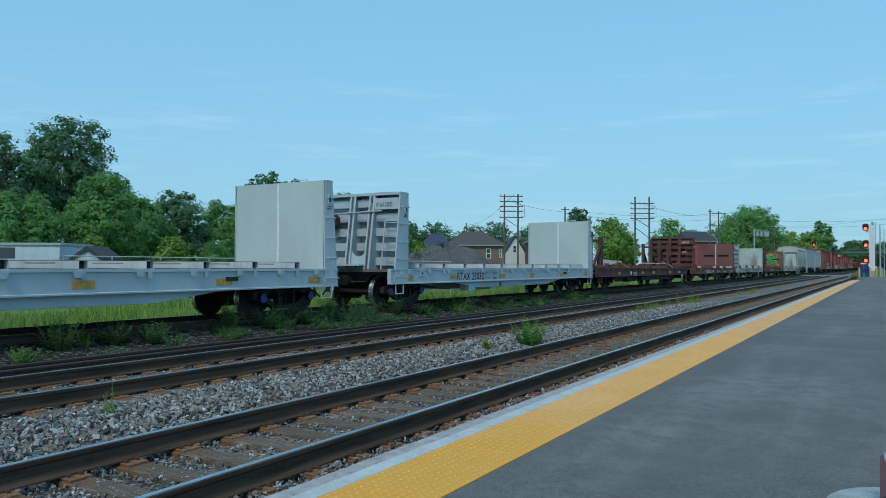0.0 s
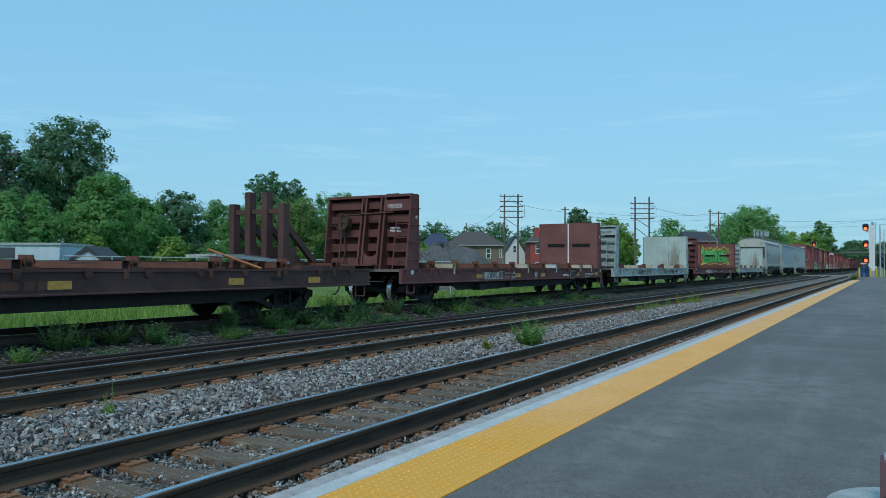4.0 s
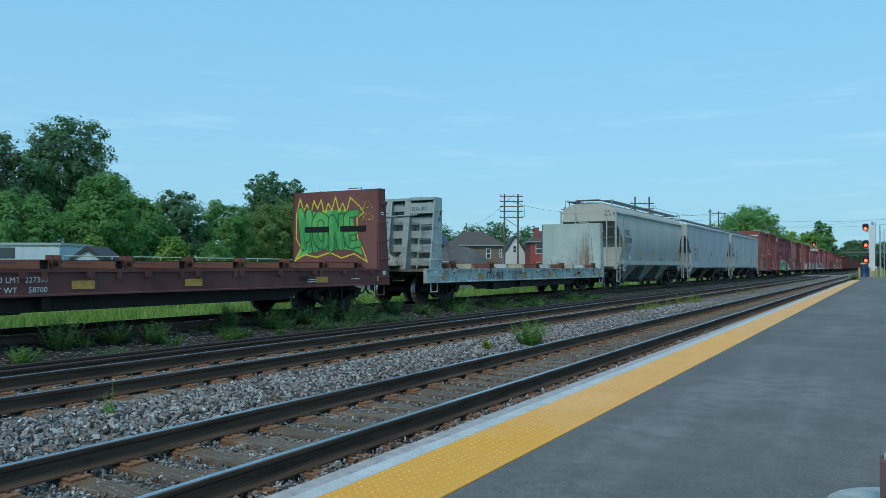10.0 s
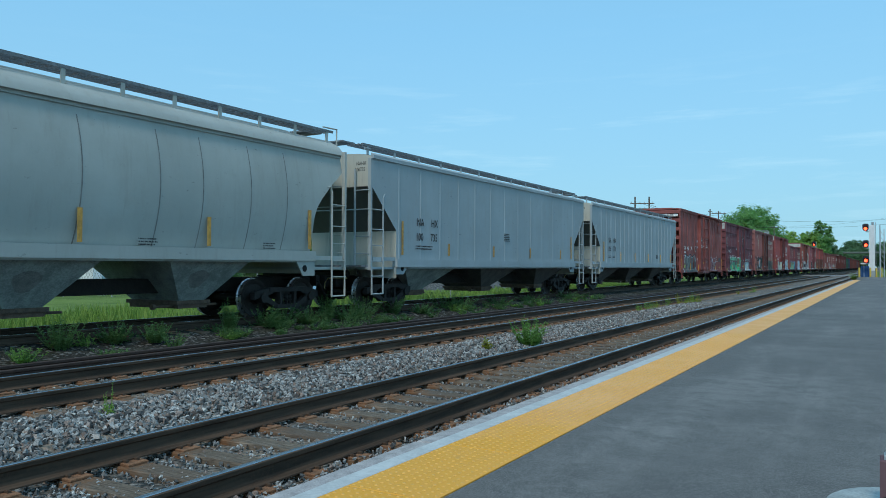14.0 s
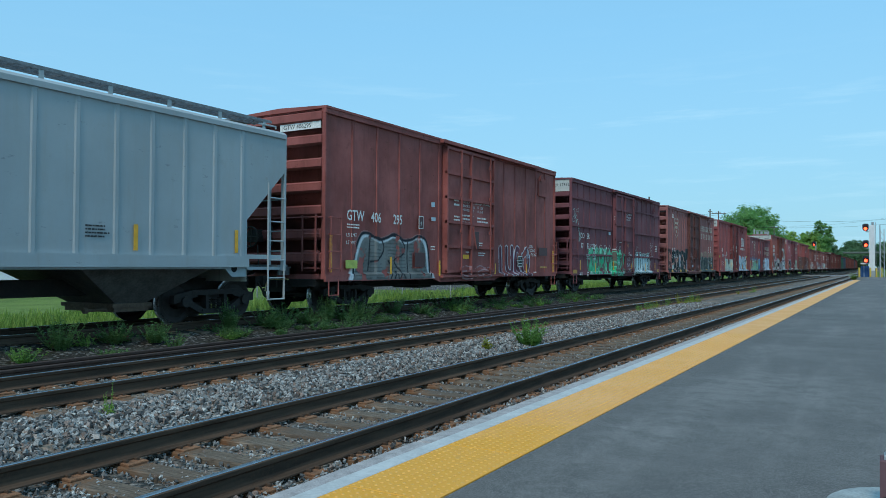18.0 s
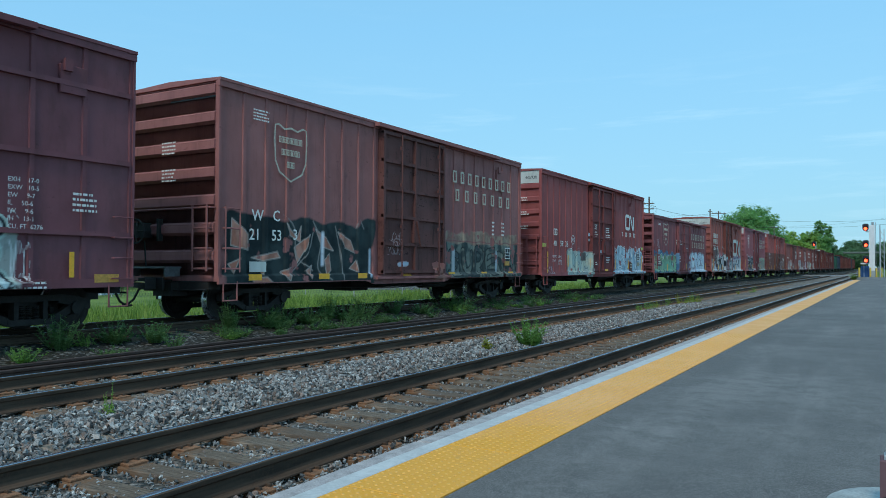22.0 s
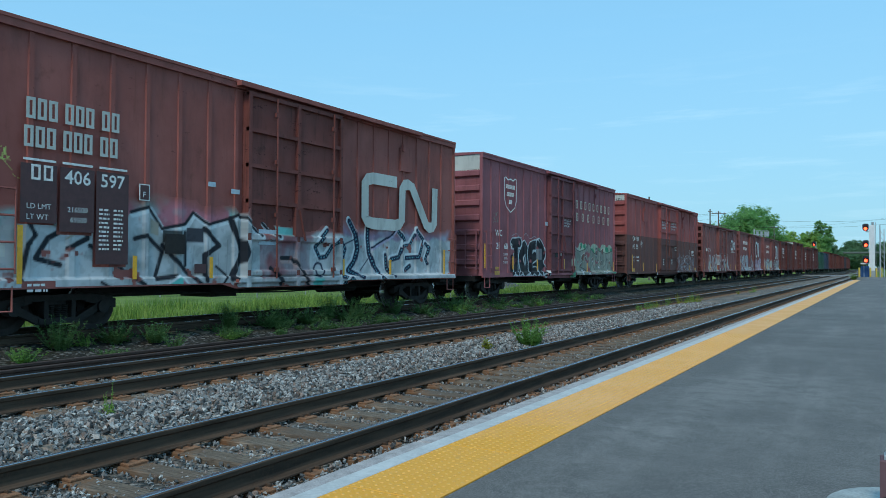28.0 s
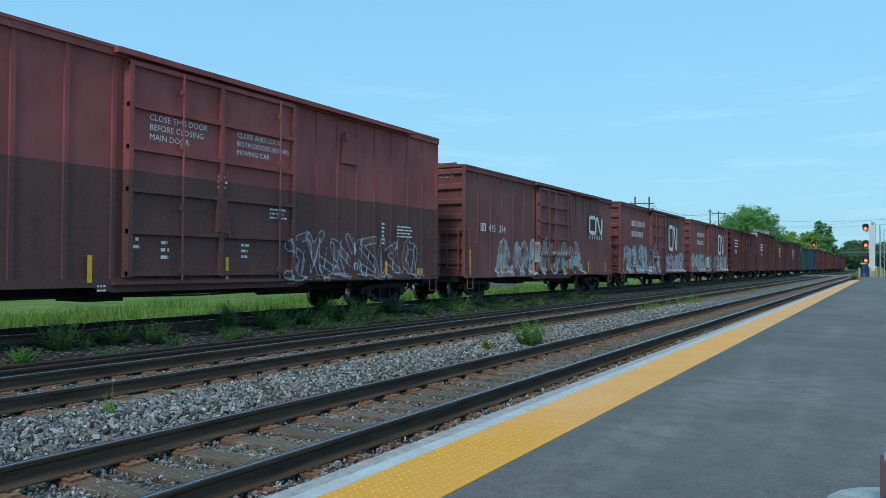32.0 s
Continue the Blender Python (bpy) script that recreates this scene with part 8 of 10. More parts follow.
    letter(c, "406597", 0.03, 4.88, 0.2, BLACK, y=-0.6, end=True), letter(c, "EXCESS HEIGHT CAR", 0.03, 5.05, 0.13, BLACK, y=1.0, end=True)
    hatch_plate(c, 12.1, 4.1, 0.6, 0.7, p)
    # purple-brown car with shield, black and camouflage-like pieces
    PUR = (0.315, 0.114, 0.130)
    p = car_paint("boxcar_purple_brown", PUR, wear=0.3)
    dp = car_paint("scabby_purple_door", tuple(v * 0.62 for v in PUR), rust=(0.055, 0.030, 0.026), wear=0.75, grime=(0.06, 0.038, 0.034))
    c, L = boxcar("box_car", "purple-brown box car with shield emblem and black graffiti", 298.4, 313.8, 5.38, p, 16, white_top=0.52, door=(0.388, 0.59), yellow=((0.1, 1.2, 0.9), (2.48, 1.15, 0.5), (4.85, 1.1, 0.45), (7.75, 1.15, 0.45), (9.25, 1.0, 0.45), (10.9, 1.0, 0.45), (14.95, 1.0, 0.5)), door_paint=dp)
    s = Spray(2.25, 6.1, 0.78, 2.75, PUR, 100)
    s.cloud(2.5, 5.85, 0.7, 2.0, (0.022, 0.022, 0.026), 0.15, 1.0, 0.06)
    s.glyphs("TOER", 2.55, 5.85, 0.78, 2.5, 0.40, s.blend((0.014, 0.014, 0.018), (0.035, 0.038, 0.042), 0.4), (0.47, 0.52, 0.54), None, 0.055, wild=0.12, lean=0.2)
    s.line([(2.6, 2.45), (3.0, 2.55), (3.4, 2.4), (3.9, 2.6), (4.3, 2.4), (4.8, 2.5), (5.3, 2.25)], 0.035, (0.40, 0.44, 0.44))
    s.line([(2.5 + 0.3 * k, 0.84 + 0.12 * (k % 2)) for k in range(12)], 0.05, (0.47, 0.52, 0.54), 0.02, round_=False)
    s.fill([(4.95, 1.55), (5.55, 1.55), (5.55, 2.0), (4.95, 2.0)], (0.17, 0.18, 0.19), round_=False)
    s.wear(0.3)
    s.put(c, PUR, "black sprayed letters with white rims")
    s = Spray(8.5, 15.3, 0.78, 2.65, PUR, 106)
    top = [(9.19, 1.95), (9.4, 2.18), (9.58, 2.14), (10.01, 1.97), (10.33, 2.02), (10.67, 2.08), (10.94, 2.12), (11.3, 2.42), (11.68, 2.14), (12.23, 1.91), (12.47, 2.22), (12.99, 2.02), (13.3, 2.1), (13.9, 1.93), (14.5, 2.0), (15.1, 2.1)]
    MINT, GREEN, OLV = s.blend((0.38, 0.44, 0.34), (0.28, 0.36, 0.27), 0.4), (0.04, 0.23, 0.13), s.blend((0.185, 0.205, 0.175), (0.245, 0.262, 0.225), 0.5)
    for a, b in ((10.3, 0.55), (10.9, 0.3), (12.2, 0.7), (13.6, 0.6), (14.6, 0.5)):
        s.fill([(a - b, 1.9), (a - 0.6 * b, 2.32), (a, 2.40), (a + 0.7 * b, 2.30), (a + b, 1.9)], MINT, 0.03)
    for a, z, b in ((10.35, 2.28, 0.12), (10.75, 2.22, 0.18), (11.9, 2.03, 0.26), (12.85, 2.12, 0.12), (14.1, 2.15, 0.33), (14.9, 2.12, 0.18)):
        s.fill([(a - b, z), (a - 0.3 * b, z + 0.14), (a + 0.8 * b, z + 0.08), (a + b, z - 0.1), (a, z - 0.14)], GREEN, 0.02)
    s.fill(top + [(15.2, 0.95), (13.0, 0.86), (12.2, 0.6), (9.0, 0.6), (9.3, 1.2)], OLV, round_=False)
    s.line(top, 0.03, INK, round_=False)
    s.line([(a - 0.03, b + 0.05) for a, b in top[:4]], 0.05, (0.46, 0.48, 0.44), round_=False)
    for pts in ([(10.7, 1.85), (10.1, 1.25), (10.5, 1.2), (11.0, 1.05)], [(11.3, 2.4), (11.0, 1.8), (10.85, 1.65), (11.1, 1.62), (11.3, 1.85)], [(11.6, 2.1), (11.75, 1.85)], [(11.55, 1.0), (11.9, 1.45), (12.3, 1.02), (13.0, 0.90)], [(12.45, 2.2), (12.75, 1.95), (12.5, 1.75), (12.85, 1.5), (12.5, 1.25)],
                [(13.2, 2.05), (13.0, 1.6), (13.4, 1.35), (13.7, 1.6)], [(10.0, 2.0), (10.05, 1.1), (11.0, 1.1)], [(9.3, 1.9), (9.6, 1.5), (9.45, 1.0)], [(13.6, 1.2), (14.2, 1.7), (14.8, 1.3)], [(14.0, 1.9), (14.3, 1.2)]):
        s.line(pts, 0.026, INK, round_=False)
    for a, z, b in ((10.55, 1.72, 0.22), (10.95, 1.68, 0.10), (10.3, 1.35, 0.12), (12.55, 1.98, 0.16), (12.45, 1.4, 0.12), (13.45, 2.05, 0.2), (13.2, 1.45, 0.16), (11.95, 1.62, 0.14), (14.6, 1.5, 0.15), (9.2, 1.35, 0.16)):
        s.fill([(a - b, z - 0.3 * b), (a - 0.4 * b, z + 0.2 * b), (a + 0.1 * b, z + 0.8 * b), (a + 0.9 * b, z + 0.5 * b), (a + 0.4 * b, z - 0.1 * b), (a + 0.2 * b, z - 0.9 * b), (a - 0.5 * b, z - 0.6 * b)], s.blend((0.09, 0.05, 0.045), (0.20, 0.10, 0.08), 0.1), 0.02, round_=False), s.line([(a - b, z + 0.3 * b), (a - 0.2 * b, z + 0.6 * b), (a + 0.7 * b, z + 0.9 * b)], 0.03, (0.45, 0.46, 0.42))
    for a, z, b in ((10.45, 1.06, 0.2), (11.32, 1.05, 0.18), (12.48, 1.83, 0.1), (12.84, 1.5, 0.12), (12.85, 1.22, 0.16), (10.1, 0.86, 0.3), (11.0, 0.86, 0.3), (11.6, 0.82, 0.25), (13.6, 0.98, 0.2), (14.3, 1.05, 0.15), (12.0, 1.55, 0.1)):
        s.fill([(a - b, z - 0.06), (a - 0.1 * b, z + 0.5 * b + 0.04), (a + b, z - 0.05)], (0.47, 0.50, 0.50), round_=False), s.line([(a - b, z - 0.06), (a - 0.1 * b, z + 0.5 * b + 0.04), (a + b, z - 0.05), (a - b, z - 0.06)], 0.02, INK, round_=False)
    s.fill([(9.3, 1.75), (9.4, 2.05), (9.58, 1.95), (9.5, 1.45), (9.42, 1.4)], (0.42, 0.48, 0.50), round_=False)
    s.cloud(8.62, 9.35, 1.25, 1.68, MINT, 0.15, 0.9, 0.06), s.cloud(8.65, 9.2, 0.6, 1.22, GREEN, 0.15, 0.9, 0.1), s.cloud(14.5, 15.2, 0.7, 1.2, GREEN, 0.1, 0.9)
    s.wear(0.35)
    s.put(c, PUR, "tan and green camouflage-like graffiti")
    s = Spray(0.6, 1.6, 2.8, 3.6, PUR, 109)
    s.scrawl(0.95, 1.5, 2.9, 3.3, 0.028, (0.12, 0.30, 0.20), 4)
    s.put(c, PUR, "dull green sprayed signature")
    shield(c, 1.75, 3.34, 1.1, 1.32, WHITE)
    spaced_bars(c, 9.42, 3.98, 9, 0.38, 0.585, CREAM), spaced_bars(c, 9.46, 3.40, 7, 0.38, 0.765, CREAM)
    letter(c, "WC", 1.0, 2.40, 0.33, WHITE), letter(c, "21", 1.06, 1.92, 0.33, WHITE), letter(c, "60", 1.74, 1.92, 0.33, WHITE), letter(c, "9", 2.30, 1.92, 0.33, WHITE)
    for k, w in enumerate(("214000", " 72000", "286000")):
        letter(c, w, 1.68, 1.68 - 0.15 * k, 0.125, WHITE)
    panel(c, 1.0, 1.3, 1.15, 1.25, REFLECT_OLD, "orange placard"), panel(c, 0.95, 1.35, 0.95, 1.10, REFLECT_OLD, "worn yellow placard"), panel(c, 14.0, 14.4, 0.95, 1.05, REFLECT, "yellow placard")
    letter(c, "WC 21609", 0.035, 4.62, 0.2, WHITE, y=-0.6, end=True)
    for k, w in enumerate(("CLOSE AND LOCK", "DOORS BEFORE", "MOVING CAR")):
        letter(c, w, 7.75, 3.30 - 0.13 * k, 0.11, WHITE, y=-HALF - 0.062)
    panel(c, 5.75, 6.0, 3.0, 3.15, SKY_PATCH, "pale sticker"), panel(c, 7.35, 7.55, 1.75, 1.95, WHITE, "white card", y=-HALF - 0.06), panel(c, 6.75, 7.05, 1.68, 1.85, BLACK, "dark sticker", y=-HALF - 0.06)
    for k in range(3):
        bars(c, -0.03, 4.25 - 0.62 * k, 0.75, 2, 0.06, WHITE, y=0.3, end=True, seed=k)
    hatch_plate(c, 12.15, 4.05, 0.55, 0.75, p)
    # long two-tone car with double doors
    p = car_paint("boxcar_two_tone", (0.350, 0.098, 0.092), rust=(0.07, 0.028, 0.026), wear=0.25, two=(3.08, (0.175, 0.083, 0.074)))
    c, L = boxcar("box_car", "long red double-door box car with dark lower half", 315.9, 334.5, 5.39, p, 15, inset=2.3, door=(0.367, 0.63), white_top=0.3, yellow=((0.95, 1.0, 0.95), (3.2, 1.0, 0.5), (6.2, 0.95, 0.5), (9.45, 0.95, 0.5), (15.6, 1.0, 0.4)))
    LOW = (0.175, 0.083, 0.074)
    s = Spray(11.0, 17.9, 0.76, 2.5, LOW, 110)
    T1, T2 = (0.36, 0.41, 0.46), (0.50, 0.55, 0.60)
    s.glyphs("SKNSKO", 11.3, 17.5, 0.85, 2.15, 0.20, s.blend(LOW, (0.07, 0.04, 0.04), 0.4), T1, None, 0.035, wild=0.3, lean=0.6)
    for k in range(7):
        s.scrawl(11.3 + 0.9 * k, 12.3 + 0.9 * k, 0.85 + 0.1 * (k % 3), 2.0 + 0.12 * (k % 2), 0.032, T2 if k % 2 else T1, 2)
    s.wear(0.35)
    s.put(c, LOW, "thin pale blue-grey sprayed letters")
    for k, w in enumerate(("CLOSE THIS DOOR", "BEFORE CLOSING", "MAIN DOOR")):
        letter(c, w, 7.45, 4.10 - 0.19 * k, 0.17, WHITE, y=-HALF - 0.062)
    for k, w in enumerate(("CLOSE AND LOCK", "BOTH DOORS BEFORE", "MOVING CAR")):
        letter(c, w, 9.75, 4.10 - 0.19 * k, 0.165, WHITE, y=-HALF - 0.062)
    letter(c, "CM", 1.07, 2.76, 0.36, WHITE), letter(c, "HX", 1.85, 2.76, 0.36, WHITE), letter(c, "143", 1.03, 2.30, 0.36, WHITE), letter(c, "55", 1.80, 2.30, 0.36, WHITE)
    note_blocks(c, ((1.85, 1.86, 0.45, 1, 0.1), (1.9, 1.66, 0.4, 1, 0.1), (16.2, 2.45, 0.8, 4, 0.06), (15.4, 2.5, 0.15, 6, 0.07), (1.9, 0.92, 0.3, 1, 0.05), (6.4, 0.9, 0.2, 2, 0.05)))
    note_blocks(c, ((9.2, 3.2, 0.3, 3, 0.07), (10.8, 2.6, 0.6, 3, 0.06), (6.95, 1.8, 0.35, 2, 0.09), (7.75, 1.75, 0.2, 3, 0.09), (9.9, 1.75, 0.25, 3, 0.08)), y=-HALF - 0.062)
    panel(c, 0.95, 1.5, 0.98, 1.18, REFLECT_OLD, "worn yellow placard"), panel(c, 17.3, 17.65, 1.0, 1.2, REFLECT_OLD, "worn yellow placard")
    plate_ring(c, 2.91, 2.62, 0.18, WHITE)
    letter(c, "LD LMT", 1.12, 1.78, 0.13, WHITE), letter(c, "LT WT", 1.12, 1.58, 0.13, WHITE)
    letter(c, "CMHX 14355", 0.03, 4.98, 0.2, BLACK, y=-0.2, end=True)
    letter(c, "LD LMT 200000", 0.0, 4.76, 0.14, WHITE, y=-0.35, end=True)
    for k in range(3):
        bars(c, -0.03, 4.3 - 0.62 * k, 0.8, 3, 0.05, WHITE, y=0.2, end=True, seed=k)
    for x in (3.45, 13.6):
        hatch_plate(c, x, 4.0, 0.72, 0.75, p)
    # three more with the emblem, then plain ones to the train's tail
    RST = (0.240, 0.090, 0.083)
    p = car_paint("boxcar_rust_red", RST, wear=0.3)
    c, L = boxcar("box_car", "rust-red peaked-roof box car with emblem and pale graffiti", 336.3, 352.4, 4.78, p, 12, peaked=True)
    s = Spray(2.1, 12.2, 0.76, 2.75, RST, 120, 0.04)
    s.cloud(2.3, 5.0, 0.7, 1.3, s.blend((0.25, 0.36, 0.36), (0.33, 0.22, 0.19), 0.5), 0.15, 0.9)
    s.glyphs("AMNODA", 2.4, 11.8, 0.85, 2.42, 0.40, s.blend((0.30, 0.17, 0.16), (0.33, 0.36, 0.36), 0.7), (0.46, 0.48, 0.47), None, 0.06, wild=0.14)
    s.wear(0.5)
    s.put(c, RST, "pale pink and grey graffiti")
    noodle(c, 12.6, 2.9, 1.85, 0.8, WHITE, 0.18)
    letter(c, "415", 1.75, 2.53, 0.38, WHITE), letter(c, "314", 2.6, 2.53, 0.38, WHITE), spaced_bars(c, 1.13, 2.53, 2, 0.28, 0.22, WHITE)
    letter(c, "415314", 0.03, 4.35, 0.2, WHITE, y=-0.5, end=True)
    spaced_bars(c, 12.6, 2.62, 6, 0.18, 0.35, WHITE)
    for k, b in enumerate((((0.5, 8.0, 0.8, 2.5, (0.24, 0.28, 0.31), (0.40, 0.43, 0.45), (0.06, 0.06, 0.08)), (9.5, 15.0, 0.8, 2.2, (0.33, 0.24, 0.33), (0.40, 0.33, 0.40), (0.12, 0.06, 0.12))),
                           ((0.4, 7.0, 0.8, 2.3, (0.26, 0.32, 0.30), (0.42, 0.44, 0.42), (0.05, 0.06, 0.06)), (8.0, 15.0, 0.8, 2.3, (0.32, 0.37, 0.36), (0.44, 0.46, 0.44), (0.05, 0.06, 0.06))))):
        p = car_paint("boxcar_rust_red_tagged", RST, wear=0.3)
        x0 = (354.0, 371.3)[k]
        c, L = boxcar("box_car", "rust-red box car with white emblem and graffiti", x0, x0 + 15.4, 4.84, p, 12)
        for j, q in enumerate(b):
            plain_piece(c, RST, *q, 130 + 7 * k + 3 * j, ("RASUN", "MOKE")[j])
        noodle(c, 10.6, 2.4, 2.2, 1.6, WHITE, 0.24)
        spaced_bars(c, 2.0, 3.6, 8, 0.3, 0.35, WHITE), spaced_bars(c, 2.0, 3.0, 7, 0.3, 0.35, WHITE)
    tail = (((0.13, 0.04, 0.036), 4.9), ((0.14, 0.045, 0.04), 5.3), ((0.13, 0.042, 0.038), 4.8), ((0.11, 0.04, 0.04), 5.2), ((0.03, 0.10, 0.075), 4.7), ((0.04, 0.07, 0.11), 4.7),
            ((0.14, 0.047, 0.042), 5.2), ((0.12, 0.047, 0.042), 4.9), ((0.15, 0.055, 0.047), 5.2), ((0.12, 0.042, 0.038), 4.9), ((0.14, 0.047, 0.042), 5.2), ((0.05, 0.06, 0.08), 4.8), ((0.13, 0.047, 0.042), 5.1), ((0.12, 0.047, 0.042), 4.9))
    x = 388.6
    for k, (col, top) in enumerate(tail):
        p = car_paint("tail_car_paint", col, wear=0.3)
        words = {4: "dark green box car near the train's tail", 5: "dark blue box car near the train's tail", 11: "slate blue box car near the train's tail"}.get(k, "red-brown box car near the train's tail")
        c, L = boxcar("box_car", words, x, x + 15.5, top, p, 10, white_top=0.45 if k % 3 == 1 else 0, rolling=False, detail=False, yellow=())
        if k < 4:   # white stencils high on the side
            note_blocks(c, ((1.5, 3.9, 2.2, 3, 0.18), (1.6, 2.9, 1.6, 2, 0.12)))
        x += 17.5


build_boxcars()


# ---- houses, poles and fixtures beyond the tracks ----
def brick_material(name, a, b, mortar):
    n = Nodes(name)
    t = n.t.nodes.new("ShaderNodeTexBrick")
    t.inputs["Scale"].default_value = 4.0
    t.inputs["Mortar Size"].default_value = 0.012
    for k, col in (("Color1", a), ("Color2", b), ("Mortar", mortar)):
        t.inputs[k].default_value = (*col, 1)
    p = n.xyz()
    v = n.t.nodes.new("ShaderNodeCombineXYZ")
    n.put(v.inputs[0], n.math("ADD", p[0], p[1])), n.put(v.inputs[1], p[2])
    n.put(t.inputs["Vector"], v.outputs[0])
    return n.done(n.mix(n.math("MULTIPLY", n.noise(1.2, 4), 0.4), t.outputs["Color"], tuple(v * 0.6 for v in a)), 0.9, 0, n.noise(20, 3), 0.004, 0.2)


BRICK_RED = brick_material("red_brick", (0.40, 0.085, 0.075), (0.33, 0.07, 0.065), (0.30, 0.20, 0.19))
BRICK_BROWN = brick_material("brown_brick", (0.22, 0.16, 0.13), (0.17, 0.125, 0.10), (0.26, 0.23, 0.2))
SIDING = plain("white_siding", (0.62, 0.64, 0.64), 0.7, 0, 0.1, 3, 0.004)
TRIM = plain("white_trim", (0.70, 0.71, 0.70), 0.6, 0, 0.1, 5, 0.001)
SHINGLE = plain("brown_shingles", (0.095, 0.078, 0.072), 0.9, 0, 0.3, 5, 0.02)
SHINGLE_NAVY = plain("slate_blue_shingles", (0.045, 0.06, 0.11), 0.85, 0, 0.25, 5, 0.02)
SHINGLE_DARK = plain("dark_shingles", (0.05, 0.052, 0.06), 0.9, 0, 0.3, 5, 0.02)
PANE = plain("window_glass", (0.05, 0.06, 0.07), 0.08, 0, 0.1, 2, 0.0)
POLE = plain("weathered_pole", (0.14, 0.115, 0.10), 0.95, 0, 0.3, 9, 0.01)
FENCE_WIRE = plain("dull_fence_wire", (0.10, 0.12, 0.10), 0.7, 0.3, 0.2, 7, 0.001)
GALV = plain("galvanised_steel", (0.42, 0.44, 0.45), 0.5, 0.5, 0.2, 7, 0.002)
SHED_BLUE = plain("pale_blue_steel", (0.46, 0.55, 0.62), 0.6, 0, 0.12, 2, 0.002)
GRAVEL = ballast_material("gravel_heap", (0.05, 0.053, 0.056), (0.17, 0.175, 0.18), (0.12, 0.115, 0.105))
FACE = -59.69   # turn of a front that looks towards the station


def window(parent, x, z, w, h, y):
    f = part("window", Shape().box(x, x + w, y - 0.05, y + 0.02, z, z + h), TRIM, parent, "white framed window")
    for k in range(2):
        part("pane", Shape().box(x + 0.1, x + w - 0.1, y - 0.062, y - 0.05, z + 0.1 + k * (h - 0.1) / 2, z + (k + 1) * (h - 0.1) / 2), PANE, f, "dark glass")


def house(label, x, y, w, d, eave, ridge, wall, roof, turn=FACE, gable=False, windows=(), over=0.45, inset=0.32):
    """x, y: middle of the front; eave and ridge are heights over the ground."""
    h = thing("house", label, "house", "houses", at=pose(x, y, -0.4, 0, 0, turn))
    part("wall", Shape().box(-w / 2, w / 2, 0, d, 0, eave), wall, h)
    r = Shape()
    a, b, e = -w / 2 - over, w / 2 + over, eave
    if gable:
        r.prism([(a, e - 0.35), (0, ridge), (b, e - 0.35), (b, e - 0.12), (0, ridge + 0.25), (a, e - 0.12)], "y", -over, d + over)
        part("gable_wall", Shape().prism([(-w / 2, eave - 0.05), (w / 2, eave - 0.05), (0, ridge - 0.05)], "y", 0.01, d - 0.01), wall, h)
    else:
        u = w * inset
        v = [(a, -over, e), (b, -over, e), (b, d + over, e), (a, d + over, e), (-w / 2 + u, d / 2, ridge), (w / 2 - u, d / 2, ridge)]
        r.add(v, [(0, 1, 5, 4), (2, 3, 4, 5), (1, 2, 5), (3, 0, 4), (3, 2, 1, 0)])
        part("eaves_board", Shape().box(a, b, -over - 0.02, d + over, e - 0.14, e - 0.004), GALV, h)
    part("roof", r, roof, h)
    for q in windows:
        window(h, *q, 0.0)
    return h


